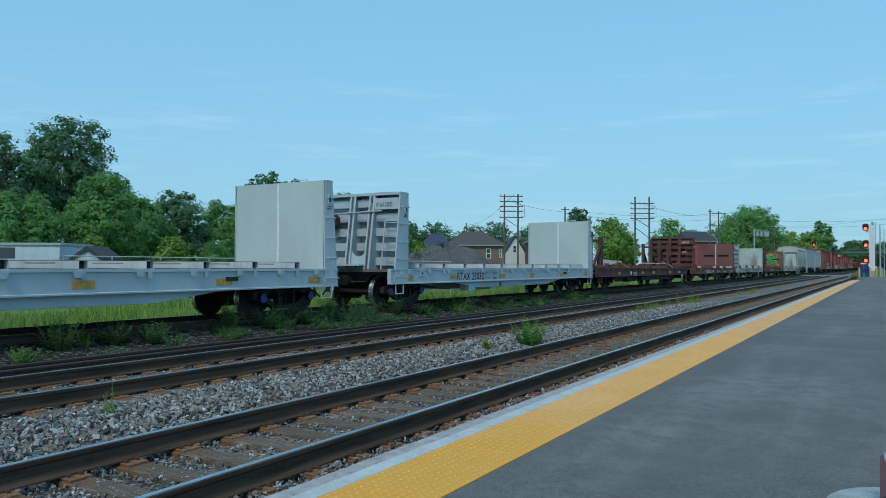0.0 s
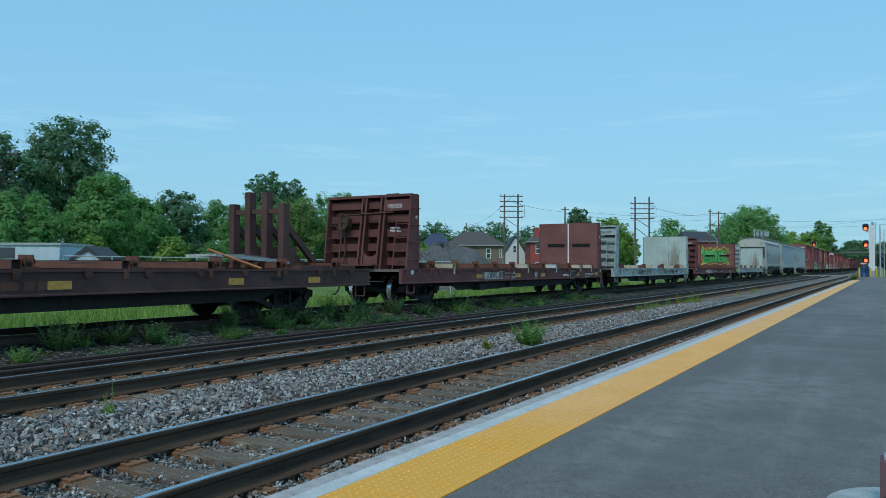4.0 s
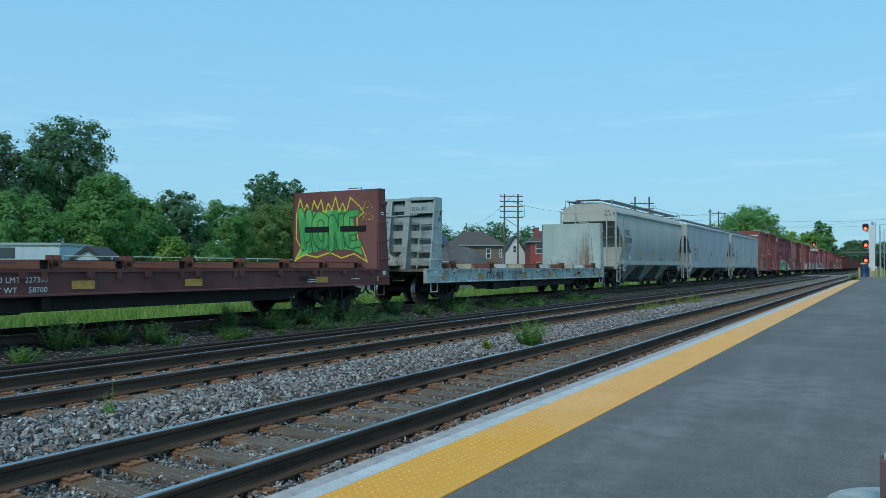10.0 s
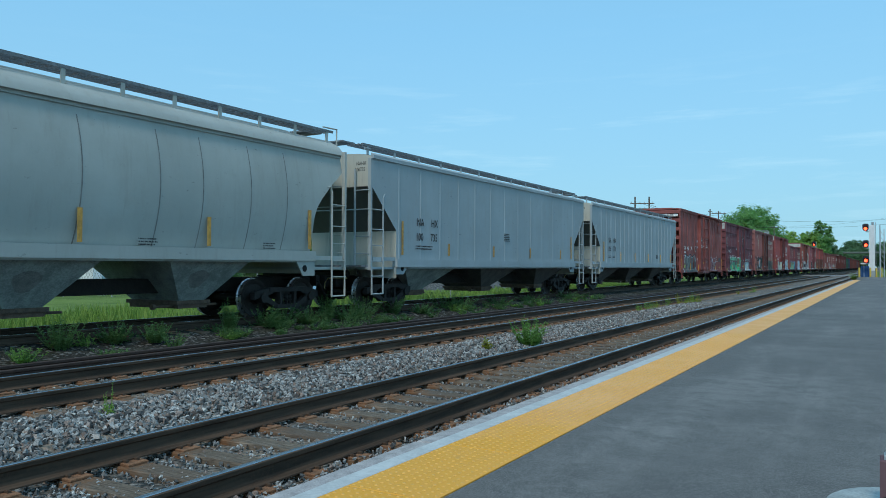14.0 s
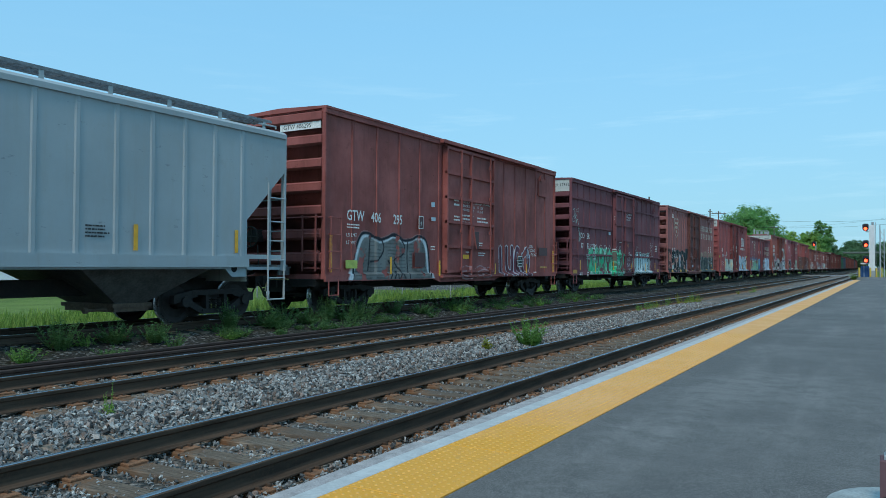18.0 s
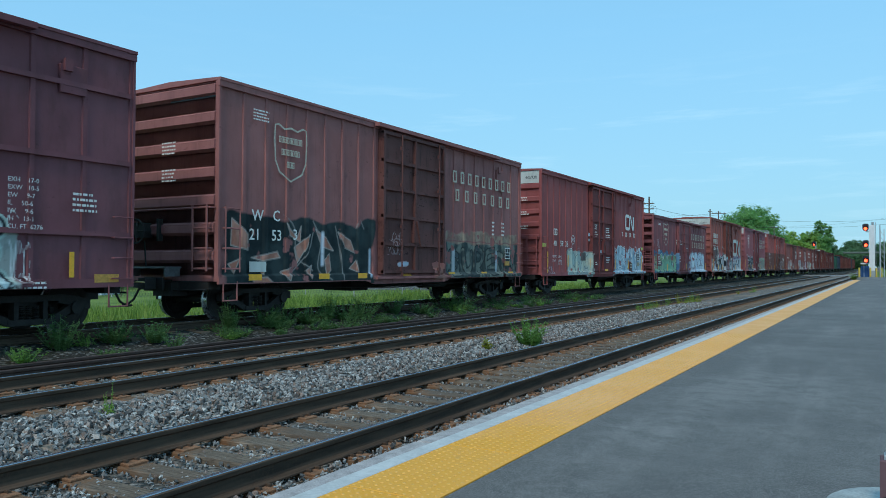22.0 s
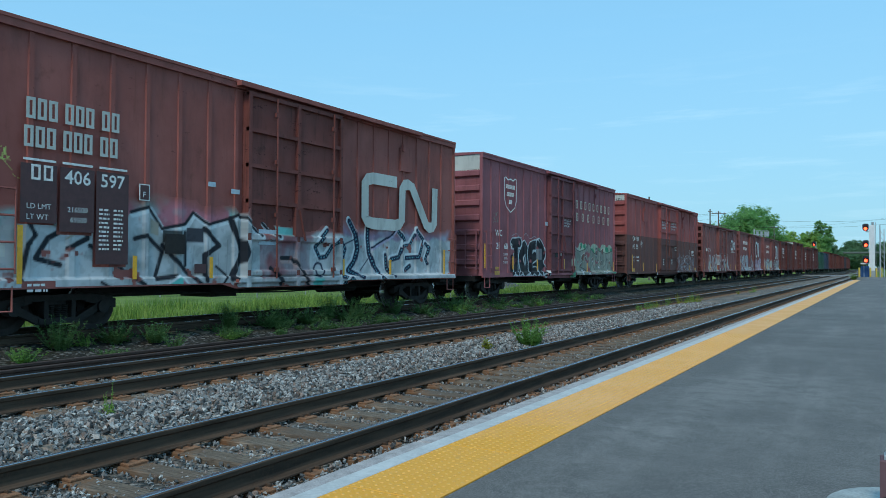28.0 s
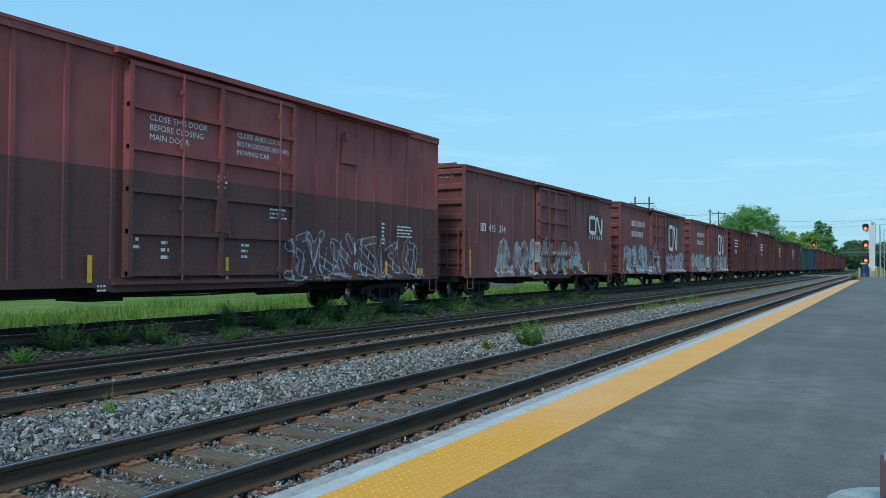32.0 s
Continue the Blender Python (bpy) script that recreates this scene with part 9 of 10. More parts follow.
def build_houses():
    house("brown brick house with hipped brown roof", 106.2, 56.2, 8.8, 9, 5.2, 7.5, BRICK_BROWN, SHINGLE, windows=((-2.0, 3.05, 0.95, 1.7), (1.75, 3.05, 0.8, 1.6), (4.0 - 0.1, 3.2, 0.4, 1.4)))
    house("low house with slate-blue hipped roof", 120.3, 71.8, 5.6, 8, 5.4, 8.0, SIDING, SHINGLE_NAVY)
    house("white gabled house with dark roof", 127.6, 59.1, 3.7, 9, 4.4, 7.35, SIDING, SHINGLE_DARK, gable=True, windows=((-0.45, 4.3, 0.7, 1.4),), over=0.3)
    h = house("red brick house with brown mansard roof and white trim", 122.3, 48.5, 9.6, 8, 6.1, 8.1, BRICK_RED, SHINGLE, windows=((-3.9, 4.0, 1.3, 1.7), (-0.4, 4.0, 1.3, 1.7), (-3.9, 0.9, 1.3, 1.7), (3.0, 4.0, 0.7, 1.4)), inset=0.22)
    part("dormer", Shape().box(-2.2, -0.7, -0.1, 2.0, 6.3, 7.4).prism([(-2.4, 7.35), (-0.5, 7.35), (-1.45, 8.05)], "y", -0.2, 2.2), TRIM, h, "white gabled dormer")
    part("dormer_pane", Shape().box(-1.8, -1.1, -0.13, -0.1, 6.5, 7.3), PANE, h)
    part("chimney", Shape().box(-3.9, -3.1, 1.5, 2.2, 6.2, 8.6), BRICK_RED, h)
    part("porch", Shape().box(-1.3, 2.1, -1.6, 0, 2.35, 2.6).prism([(-1.5, 2.6), (2.3, 2.6), (0.4, 3.4)], "y", -1.7, 0), TRIM, h, "white porch roof")
    for x in (-1.2, -0.3, 1.1, 1.95):
        part("porch_column", Shape().tube((x, -1.5, 0), (x, -1.5, 2.36), 0.12, 8), TRIM, h)
    house("building with dark pitched roof", 155.5, 31.3, 5.6, 10, 7.0, 9.1, BRICK_RED, SHINGLE_DARK, inset=0.06)
    # low sheds left of the yard
    t = thing("yard_trailer", "long pale blue-white yard building with flat roof", "building", at=pose(25.7, 45.2, -0.4, 0, 0, FACE), shape=Shape().box(-3.8, 3.2, 0, 4, 0, 3.0), material=SHED_BLUE)
    part("roof_edge", Shape().box(-3.9, 3.3, -0.1, 4.1, 3.0, 3.14), GALV, t)
    part("window", Shape().box(-0.35, 0.55, -0.03, 0.0, 2.2, 2.85), PANE, t, "dark window")
    part("panel_joint", Shape().box(1.0, 1.03, -0.012, 0.0, 0.2, 2.95), GALV, t)
    h = house("small pale shed with dark gabled roof", 27.6, 40.2, 1.75, 2.5, 2.35, 2.68, SHED_BLUE, SHINGLE_DARK, gable=True, over=0.12)
    part("door", Shape().box(-0.35, 0.35, -0.03, 0.0, 0.0, 1.9), TRIM, h)
    # chain-link fence along the yard
    f = thing("chain_link_fence", "green-grey chain-link fence with top rail", "fence", at=pose(0, 0, 0))
    a, b = Vector((25.6, 39.4, 0)), Vector((36.6, 20.9, 0))
    for k in range(9):
        p = a.lerp(b, k / 8)
        part("post", Shape().tube((p.x, p.y, -0.5), (p.x, p.y, 1.95 - 0.03 * k), 0.035, 6), GALV, f)
    part("top_rail", Shape().tube((a.x, a.y, 1.93), (b.x, b.y, 1.67), 0.028, 6), GALV, f)
    s = Shape()
    L = (b - a).length
    d = (b - a).normalized()
    for k in range(int(L / 0.16)):
        p = a + d * k * 0.16
        s.bar((p.x, p.y, -0.4), (p.x + d.x * 0.8, p.y + d.y * 0.8, 1.75), 0.008, 0.008).bar((p.x, p.y, 1.75), (p.x + d.x * 0.8, p.y + d.y * 0.8, -0.4), 0.008, 0.008)
    part("mesh_wire", s, FENCE_WIRE, f, kind="stuff")
    # gravel heaps
    for x, y, r, h in ((51.2, 32.4, 5.6, 2.75), (56.6, 33.0, 7.6, 3.75)):
        rng = random.Random(int(x))
        rows = []
        for i in range(15):
            q = i / 14
            rows.append([(r * q * math.cos(2 * math.pi * j / 40), r * q * math.sin(2 * math.pi * j / 40), h * (0.5 + 0.5 * math.cos(math.pi * q ** 1.15)) * (0.95 + 0.25 * noise.noise((x + q * 5, 3 * math.cos(j * 0.157), 3 * math.sin(j * 0.157)))) + rng.uniform(-0.04, 0.04)) for j in range(40)])
        rows = [rw + rw[:1] for rw in rows]
        hp = thing("gravel_heap", "heap of loose grey gravel behind the tracks", "gravel heap", "gravel heaps", at=pose(x, y, -0.42), shape=Shape().grid(rows), material=GRAVEL)


build_houses()


def pole_line():
    def insulators(t, x, z, n, w):
        for k in range(n):
            u = x - w / 2 + w * k / (n - 1)
            part("insulator", Shape().tube((u, 0, z), (u, 0, z + 0.22), 0.05, 6, 0.03), GALV, t)
    for x, y, w, h, arms in ((90.93, 42.7, 1.8, 11.4, (11.1, 10.4, 9.75, 9.1, 8.3)), (99.67, 27.7, 1.87, 11.1, (10.2, 9.5, 8.9, 8.2))):
        t = thing("line_frame", "twin-pole wooden line frame with stacked crossarms", "utility pole", "utility poles", at=pose(x, y, -0.4, 0, 0, FACE))
        for s in (-1, 1):
            part("pole", Shape().tube((s * w / 2, 0, -0.5), (s * w / 2, 0, h), 0.14, 8, 0.10), POLE, t)
        for k, z in enumerate(arms):
            part("crossarm", Shape().box(-w / 2 - 0.65, w / 2 + 0.65, -0.16, -0.05, z - 0.06, z + 0.06), POLE, t)
            if k != 2:
                insulators(t, 0, z + 0.06, 6, w + 1.0)
        part("brace", Shape().bar((-w / 2, -0.1, 8.2), (w / 2, -0.1, 7.0), 0.06, 0.08).bar((-w / 2, -0.1, 7.0), (w / 2, -0.1, 5.6), 0.06, 0.08), POLE, t)
        part("cable_loop", Shape().path([(w / 2, -0.2, 10.0), (w / 2 + 0.85, -0.2, 9.8), (w / 2 + 0.85, -0.2, 8.4), (w / 2, -0.2, 8.3)], 0.02, 5), STEEL, t)
    for x, y, h, arm, lab in ((103.96, 40.18, 10.55, 1.2, "wooden utility pole with short crossarm"), (131.85, 71.75, 10.4, 0.0, "thin utility pole behind the houses"), (135.48, 25.9, 11.8, 0.7, "thin metal utility pole"),
                              (136.21, 24.65, 11.45, 2.4, "wooden utility pole with two crossarms"), (34.12, 60.55, 11.0, 2.2, "wooden utility pole at the yard's edge"), (185.0, 21.5, 11.2, 1.8, "wooden utility pole beside the line")):
        t = thing("utility_pole", lab, "utility pole", "utility poles", at=pose(x, y, -0.4, 0, 0, FACE))
        part("pole", Shape().tube((0, 0, -0.5), (0, 0, h), 0.15, 8, 0.10), POLE, t)
        if arm:
            part("crossarm", Shape().box(-arm / 2, arm / 2, -0.14, -0.04, h - 0.45, h - 0.33), POLE, t)
            if arm > 1.5:
                part("crossarm", Shape().box(-arm / 2, arm / 2, -0.14, -0.04, h - 2.6, h - 2.48), POLE, t)
                insulators(t, 0, h - 0.33, 4, arm * 0.9)
    # slack wires between the poles and out along the line
    spans = (((90.9, 42.7, 10.6), (131.9, 71.8, 9.6)), ((90.9, 42.7, 10.0), (104.0, 40.2, 9.4)), ((104.0, 40.2, 9.7), (136.2, 24.7, 10.7)), ((99.7, 27.7, 9.8), (136.2, 24.7, 10.4)),
             ((136.2, 24.7, 11.0), (185.0, 21.5, 10.6)), ((185.0, 21.5, 10.7), (230.0, -8.0, 16.0)), ((136.2, 24.7, 10.0), (200.0, -14.0, 14.0)), ((136.2, 24.7, 8.6), (170.0, -8.0, 10.6)), ((104.0, 40.2, 9.2), (135.5, 25.9, 9.6)))
    for p, q in spans:
        p, q = Vector(p), Vector(q)
        pts = []
        for k in range(13):
            u = k / 12
            c = p.lerp(q, u)
            pts.append((c.x, c.y, c.z - 4 * 0.02 * (q - p).length * u * (1 - u)))
        thing("overhead_wire", "thin slack overhead wire", "wire", "overhead wires", shape=Shape().path(pts, 0.02, 4), material=STEEL)


pole_line()

SIGNAL_RED = glow("lit_red_lens", (1.0, 0.035, 0.012), 9.0)
CROSSING = plain("worn_crossing_panel", (0.24, 0.24, 0.24), 0.85, 0, 0.25, 3, 0.003)
FOOTING = plain("stained_concrete", (0.363, 0.385, 0.374), 0.9, 0, 0.3, 7, 0.006)
BRIDGE = plain("dull_green_grey_bridge", (0.13, 0.16, 0.14), 0.8, 0, 0.2, 2, 0.002)
SIGNAL_BLACK = plain("signal_black", (0.02, 0.022, 0.03), 0.5, 0, 0.2, 6, 0.001)
BOLLARD = plain("yellow_bollard", (0.66, 0.47, 0.08), 0.6, 0, 0.2, 6, 0.001)
BOX_BLUE = plain("blue_cabinet_paint", (0.03, 0.10, 0.26), 0.5, 0, 0.2, 4, 0.001)


def signal_head(parent, y, z, x, r=0.37):
    """A round dark backboard with hood; the lit red lens sits low in it."""
    h = part("signal_head", Shape().tube((x, y, z), (x + 0.16, y, z), r, 16).prism([(y + r * math.cos(a * math.pi / 8), z + r * 1.3 + r * 0.5 * math.sin(a * math.pi / 8)) for a in range(9)] + [(y - r, z), (y + r, z)], "x", x, x + 0.14), SIGNAL_BLACK, parent, "dark signal head")
    part("hood", Shape().grid([[(x - u, y + 0.3 * math.cos(a * math.pi / 10), z - 0.02 + 0.3 * math.sin(a * math.pi / 10)) for a in range(11)] for u in (0.0, 0.3)]), SIGNAL_BLACK, h)
    part("lens", Shape().tube((x - 0.03, y, z - 0.03), (x, y, z - 0.03), 0.21, 16), SIGNAL_RED, h, "lit red signal lens")


def build_signals():
    X = 118.0
    m = thing("signal_mast", "railway signal mast with three lit red heads", "signal", at=pose(0, 0, 0))
    part("mast", Shape().tube((X, 1.35, 0.0), (X, 1.35, 7.6), 0.16, 10), GALV, m)
    part("cable_duct", Shape().slab(X - 0.25, X + 0.25, 1.12, 1.78, 0.9, 7.2, 0.03), TRIM, m, "pale steel cable duct")
    part("ladder", rungs(X - 0.2, X + 0.2, 1.0, [0.6 + 0.35 * k for k in range(19)], 0.02).tube((X - 0.2, 1.0, 0.2), (X - 0.2, 1.0, 7.6), 0.03, 5).tube((X + 0.2, 1.0, 0.2), (X + 0.2, 1.0, 7.6), 0.03, 5), GALV, m)
    for z in (6.75, 4.5, 2.4):
        part("bracket", Shape().box(X - 0.1, X + 0.1, 1.3, 2.2, z - 0.5, z - 0.38), GALV, m)
        signal_head(m, 2.2, z, X - 0.35)
    part("base_box", Shape().box(X - 0.5, X + 0.4, 1.0, 1.6, PLAT_Z, 1.0), GALV, m)
    c = thing("relay_cabinet", "small blue equipment cabinet at the platform's end", "cabinet", at=pose(X + 1.5, 2.35, PLAT_Z), shape=Shape().slab(-0.5, 0.5, -0.5, 0.5, 0, 1.5, 0.05), material=BOX_BLUE)
    part("door", Shape().box(-0.515, -0.5, -0.4, 0.4, 0.15, 1.35), BOX_BLUE, c)
    part("white_sign", Shape().box(-0.6, -0.56, -0.25, 0.5, 1.75, 1.95).tube((-0.55, 0.1, 0), (-0.55, 0.1, 1.8), 0.03, 6), TRIM, c)
    for y in (2.97, 1.66, 0.35, 0.95):
        thing("bollard", "yellow steel bollard at the platform's end", "bollard", "bollards", at=pose(X - 1.0, y, PLAT_Z), shape=Shape().tube((0, 0, 0), (0, 0, 1.25), 0.11, 10).tube((0, 0, 1.25), (0, 0, 1.30), 0.11, 10, 0.05), material=BOLLARD, smooth=True)
    g = thing("steel_gantry_post", "tall grey lattice post beside the platform's end", "post", at=pose(X - 2, 0.25, PLAT_Z))
    for y in (-0.22, 0.22):
        part("leg", Shape().box(-0.06, 0.06, y - 0.05, y + 0.05, 0, 6.4), GALV, g)
    for k in range(8):
        part("lacing", Shape().bar((0, -0.22, 0.3 + 0.75 * k), (0, 0.22, 0.9 + 0.75 * k), 0.04, 0.05), GALV, g)
    thing("thin_mast", "thin grey mast behind the signal", "mast", at=pose(X + 12, 0.55, -0.4), shape=Shape().tube((0, 0, 0), (0, 0, 8.2), 0.12, 8, 0.07), material=GALV)
    # distant signal over the train
    m = thing("far_signal", "distant railway signal showing red", "signal", at=pose(0, 0, 0))
    part("mast", Shape().tube((234.0, 16.5, -0.4), (234.0, 16.5, 8.4), 0.14, 8), GALV, m)
    signal_head(m, 16.9, 7.75, 233.0, 0.5)
    # crossing cantilever beyond the train
    m = thing("crossing_cantilever", "grey level-crossing cantilever with lamp boxes", "crossing signal", at=pose(161.5, 21.2, -0.4, 0, 0, FACE))
    part("mast", Shape().tube((-1.3, 0, 0), (-1.3, 0, 9.4), 0.16, 8), GALV, m)
    part("arm", Shape().box(-1.3, 1.4, -0.15, 0.15, 8.2, 8.4).box(-1.3, 1.4, -0.15, 0.15, 9.0, 9.1), GALV, m)
    for x in (-0.8, 0.0, 0.8, 1.3):
        part("lamp_box", Shape().box(x - 0.2, x + 0.2, -0.35, -0.15, 7.9, 8.9), GALV, m)
    # overbridge closing the view
    b = thing("overbridge", "pale concrete road bridge over the line far away", "bridge", at=pose(0, 0, 0))
    part("deck", Shape().box(262, 270, -60, 11.0, 5.75, 6.25), BRIDGE, b)
    for y in (-6.0, -20, -40):
        part("pier", Shape().box(264, 267, y - 0.6, y + 0.6, -0.5, 5.75), BRIDGE, b)
    # level-crossing surface across the rails
    c = thing("level_crossing", "pale concrete level crossing across the tracks", "level crossing", kind="structure", at=pose(0, 0, 0), shape=Shape().box(146, 153, 5.6, 8.1, -0.3, 0.02), material=CROSSING)
    part("panel", Shape().box(146, 153, 4.1, 5.4, -0.3, 0.02), CROSSING, c)
    part("panel", Shape().box(146, 153, 8.35, 9.65, -0.3, 0.02), CROSSING, c)
    part("panel", Shape().box(146, 153, 9.9, 12.9, -0.3, 0.06), CROSSING, c)
    # round concrete footing and steel post close by the camera
    f = thing("concrete_footing", "round pale concrete footing on the platform", "footing", at=pose(4.62, -0.115, PLAT_Z),
              shape=Shape().tube((0, 0, -0.02), (0, 0, 0.065), 0.405, 40, 0.40).tube((0, 0, 0.065), (0, 0, 0.08), 0.40, 40, 0.375), material=FOOTING, smooth=True)
    p = thing("steel_post", "dark purple-brown steel post bolted to the footing", "post", at=pose(4.585, -0.04, PLAT_Z + 0.08), shape=Shape().slab(-0.07, 0.07, -0.07, 0.07, 0, 0.25, 0.006), material=car_paint("plum_post_paint", (0.16, 0.09, 0.10), wear=0.4))
    part("cap", Shape().slab(-0.05, 0.05, -0.075, 0.05, 0.25, 0.28, 0.012), GALV, p)
    part("bolt", Shape().tube((-0.09, 0.045, 0.05), (-0.07, 0.045, 0.05), 0.016, 8), STEEL, p)


build_signals()


# ---- plants ----
LEAF_DARK = leaf_material("maple_leaves", (0.102, 0.204, 0.114), (0.162, 0.306, 0.156), 0.55)
LEAF_MID = leaf_material("scrub_leaves", (0.141, 0.320, 0.109), (0.243, 0.474, 0.154), 0.55)
LEAF_LITE = leaf_material("light_leaves", (0.116, 0.233, 0.047), (0.314, 0.493, 0.105))
LEAF_OLIVE = leaf_material("olive_leaves", (0.150, 0.250, 0.081), (0.250, 0.375, 0.119), 0.5)
WEED_LEAF = leaf_material("weed_leaves", (0.081, 0.172, 0.069), (0.196, 0.345, 0.138), 0.45)
BUSH_LEAF = leaf_material("bush_leaves", (0.154, 0.308, 0.077), (0.330, 0.550, 0.154), 0.5)
YELLOW_WEED = leaf_material("yellow_weed", (0.20, 0.22, 0.03), (0.48, 0.46, 0.06), 0.45)
BARK = plain("bark", (0.11, 0.09, 0.075), 0.95, 0, 0.4, 12, 0.02)


def crown(name, lobes, count, leaf, material, parent, seed, shell=0.55):
    """Many small folded leaf clumps gathered round uneven lobes."""
    rng = np.random.default_rng(seed)
    sub = []
    for l in lobes:   # each lobe breaks up into tufts, looser towards the top
        for k in range(9):
            d = rng.normal(size=3)
            d /= np.linalg.norm(d)
            f = rng.uniform(0.55, 1.02)
            r = rng.uniform(0.22, 0.44)
            sub.append((l[0] + d[0] * f * l[3], l[1] + d[1] * f * l[3], l[2] + d[2] * f * l[4], l[3] * r, l[4] * r * 0.85))
    lobes = list(lobes) + sub
    vol = np.array([l[3] * l[4] for l in lobes])
    vol[: len(lobes) - len(sub)] *= 0.35
    pick = rng.choice(len(lobes), count, p=vol / vol.sum())
    L = np.array(lobes)[pick]
    d = rng.normal(size=(count, 3))
    d /= np.linalg.norm(d, axis=1)[:, None]
    rad = shell + (1.08 - shell) * rng.random(count) ** 0.6
    ang = np.sin(d[:, 0] * 5 + L[:, 0] * 3) * np.cos(d[:, 1] * 4 + L[:, 1]) * np.sin(d[:, 2] * 6 + L[:, 2])
    rad = rad * (1 + 0.16 * ang)
    c = L[:, :3] + d * rad[:, None] * L[:, [3, 3, 4]]
    mid = np.array([np.average([l[i] for l in lobes], weights=vol) for i in range(3)])
    out = c - mid
    out /= np.linalg.norm(out, axis=1)[:, None] + 1e-6
    n = d * 0.55 + out * 0.5 + rng.normal(size=(count, 3)) * 0.30 + [0, 0, 0.35]
    n /= np.linalg.norm(n, axis=1)[:, None]
    a = np.cross(n, rng.normal(size=(count, 3)))
    a /= np.linalg.norm(a, axis=1)[:, None]
    b = np.cross(n, a)
    s = (leaf * rng.uniform(0.5, 1.3, count))[:, None]
    v = np.stack([c - a * s, c + b * s * 0.55 - n * s * 0.25, c + a * s, c - b * s * 0.6 - n * s * 0.2], axis=1).reshape(-1, 3)
    i = np.arange(count)[:, None] * 4
    faces = np.concatenate([i + [0, 1, 2], i + [0, 2, 3]], axis=1).reshape(-1, 3)
    return part(name, leaf_mesh(name, v, faces, material), None, parent)


def tree(name, label, x, y, height, spread, material, seed, count=6000, leaf=0.3, trunk=0.28, low=0.15, lobes=14, lean=0.0, group="trees behind the railway"):
    """Tapered trunk with limbs and a crown of leaf clumps; low: share of the height where the crown begins."""
    rng = random.Random(seed)
    base = bed(y)
    t = thing(name, label, "tree", group, at=pose(x, y, base))
    wood = Shape()
    top = height * 0.8
    wood.tube((0, 0, -0.2), (lean * 0.5, 0, height * 0.4), trunk, 8, trunk * 0.7).tube((lean * 0.5, 0, height * 0.4), (lean, 0, top), trunk * 0.7, 7, trunk * 0.15)
    ls = []
    zc, hz = height * (low + 1) / 2, height * (1 - low) / 2
    for k in range(lobes * 2):
        u = (k + 0.5) / (lobes * 2)
        s = 2 * u - 1
        a = k * 2.4 + rng.uniform(-0.5, 0.5)
        q = math.sqrt(max(0.05, 1 - s * s * 0.92)) * rng.uniform(0.5, 0.78)
        r = spread * rng.uniform(0.26, 0.44) * (1.0 if u < 0.75 else 0.8)
        cx, cy = math.cos(a) * q * spread + lean * u, math.sin(a) * q * spread * 0.85
        z = zc + s * (hz - r * 0.55) * rng.uniform(0.86, 1.0)
        z = max(r * 0.4, min(z, height - r * 0.7))
        ls.append((cx, cy, z, r, r * rng.uniform(0.7, 0.95)))
        if k % 2 == 0:
            z0 = max(height * 0.1, z * rng.uniform(0.45, 0.65))
            wood.tube((lean * z0 / height, 0, z0), (cx * 0.85, cy * 0.85, z), trunk * 0.3 * (1.1 - 0.6 * u), 5, trunk * 0.06)
    ls.append((lean * 0.5, 0, zc, spread * 0.55, hz * 0.7))
    part("trunk", wood, BARK, t, smooth=True)
    near = math.hypot(x, y) < 105
    crown("crown", ls, int(count * (3.4 if near else 1.7)), leaf * (0.50 if near else 0.74), material, t, seed, 0.45)
    return t


def weed(name, label, x, y, z, h, w, material, seed, stems=9, leaves=110, leaf=0.035):
    rng = random.Random(seed)
    t = thing(name, label, "weed", "weeds by the tracks", at=pose(x, y, z))
    st, lv = Shape(), Shape()
    for k in range(stems):
        a, r = rng.uniform(0, 6.28), w * rng.uniform(0.1, 0.5)
        hh = h * rng.uniform(0.5, 1.0) * (1.15 - 0.6 * r / w)
        p0, p1 = Vector((math.cos(a) * r * 0.3, math.sin(a) * r * 0.3, -0.03)), Vector((math.cos(a) * r, math.sin(a) * r, hh))
        st.tube(p0, p1, 0.005, 4, 0.002)
        for j in range(leaves // stems):
            u = rng.uniform(0.12, 1.0)
            c = p0.lerp(p1, u)
            b = rng.uniform(0, 6.28)
            ln = leaf * rng.uniform(0.6, 1.6) * (1.25 - 0.6 * u)
            o = Vector((math.cos(b), math.sin(b), rng.uniform(-0.2, 0.7))) * ln
            s = Vector((-math.sin(b), math.cos(b), 0)) * ln * 0.3
            m = c + o * 0.5 + Vector((0, 0, ln * 0.15))
            lv.add([c, m + s, c + o, m - s], [(0, 1, 2), (0, 2, 3)])
    part("stalk", st, material, t, kind="stuff")
    part("foliage", lv, material, t, kind="stuff")
    return t


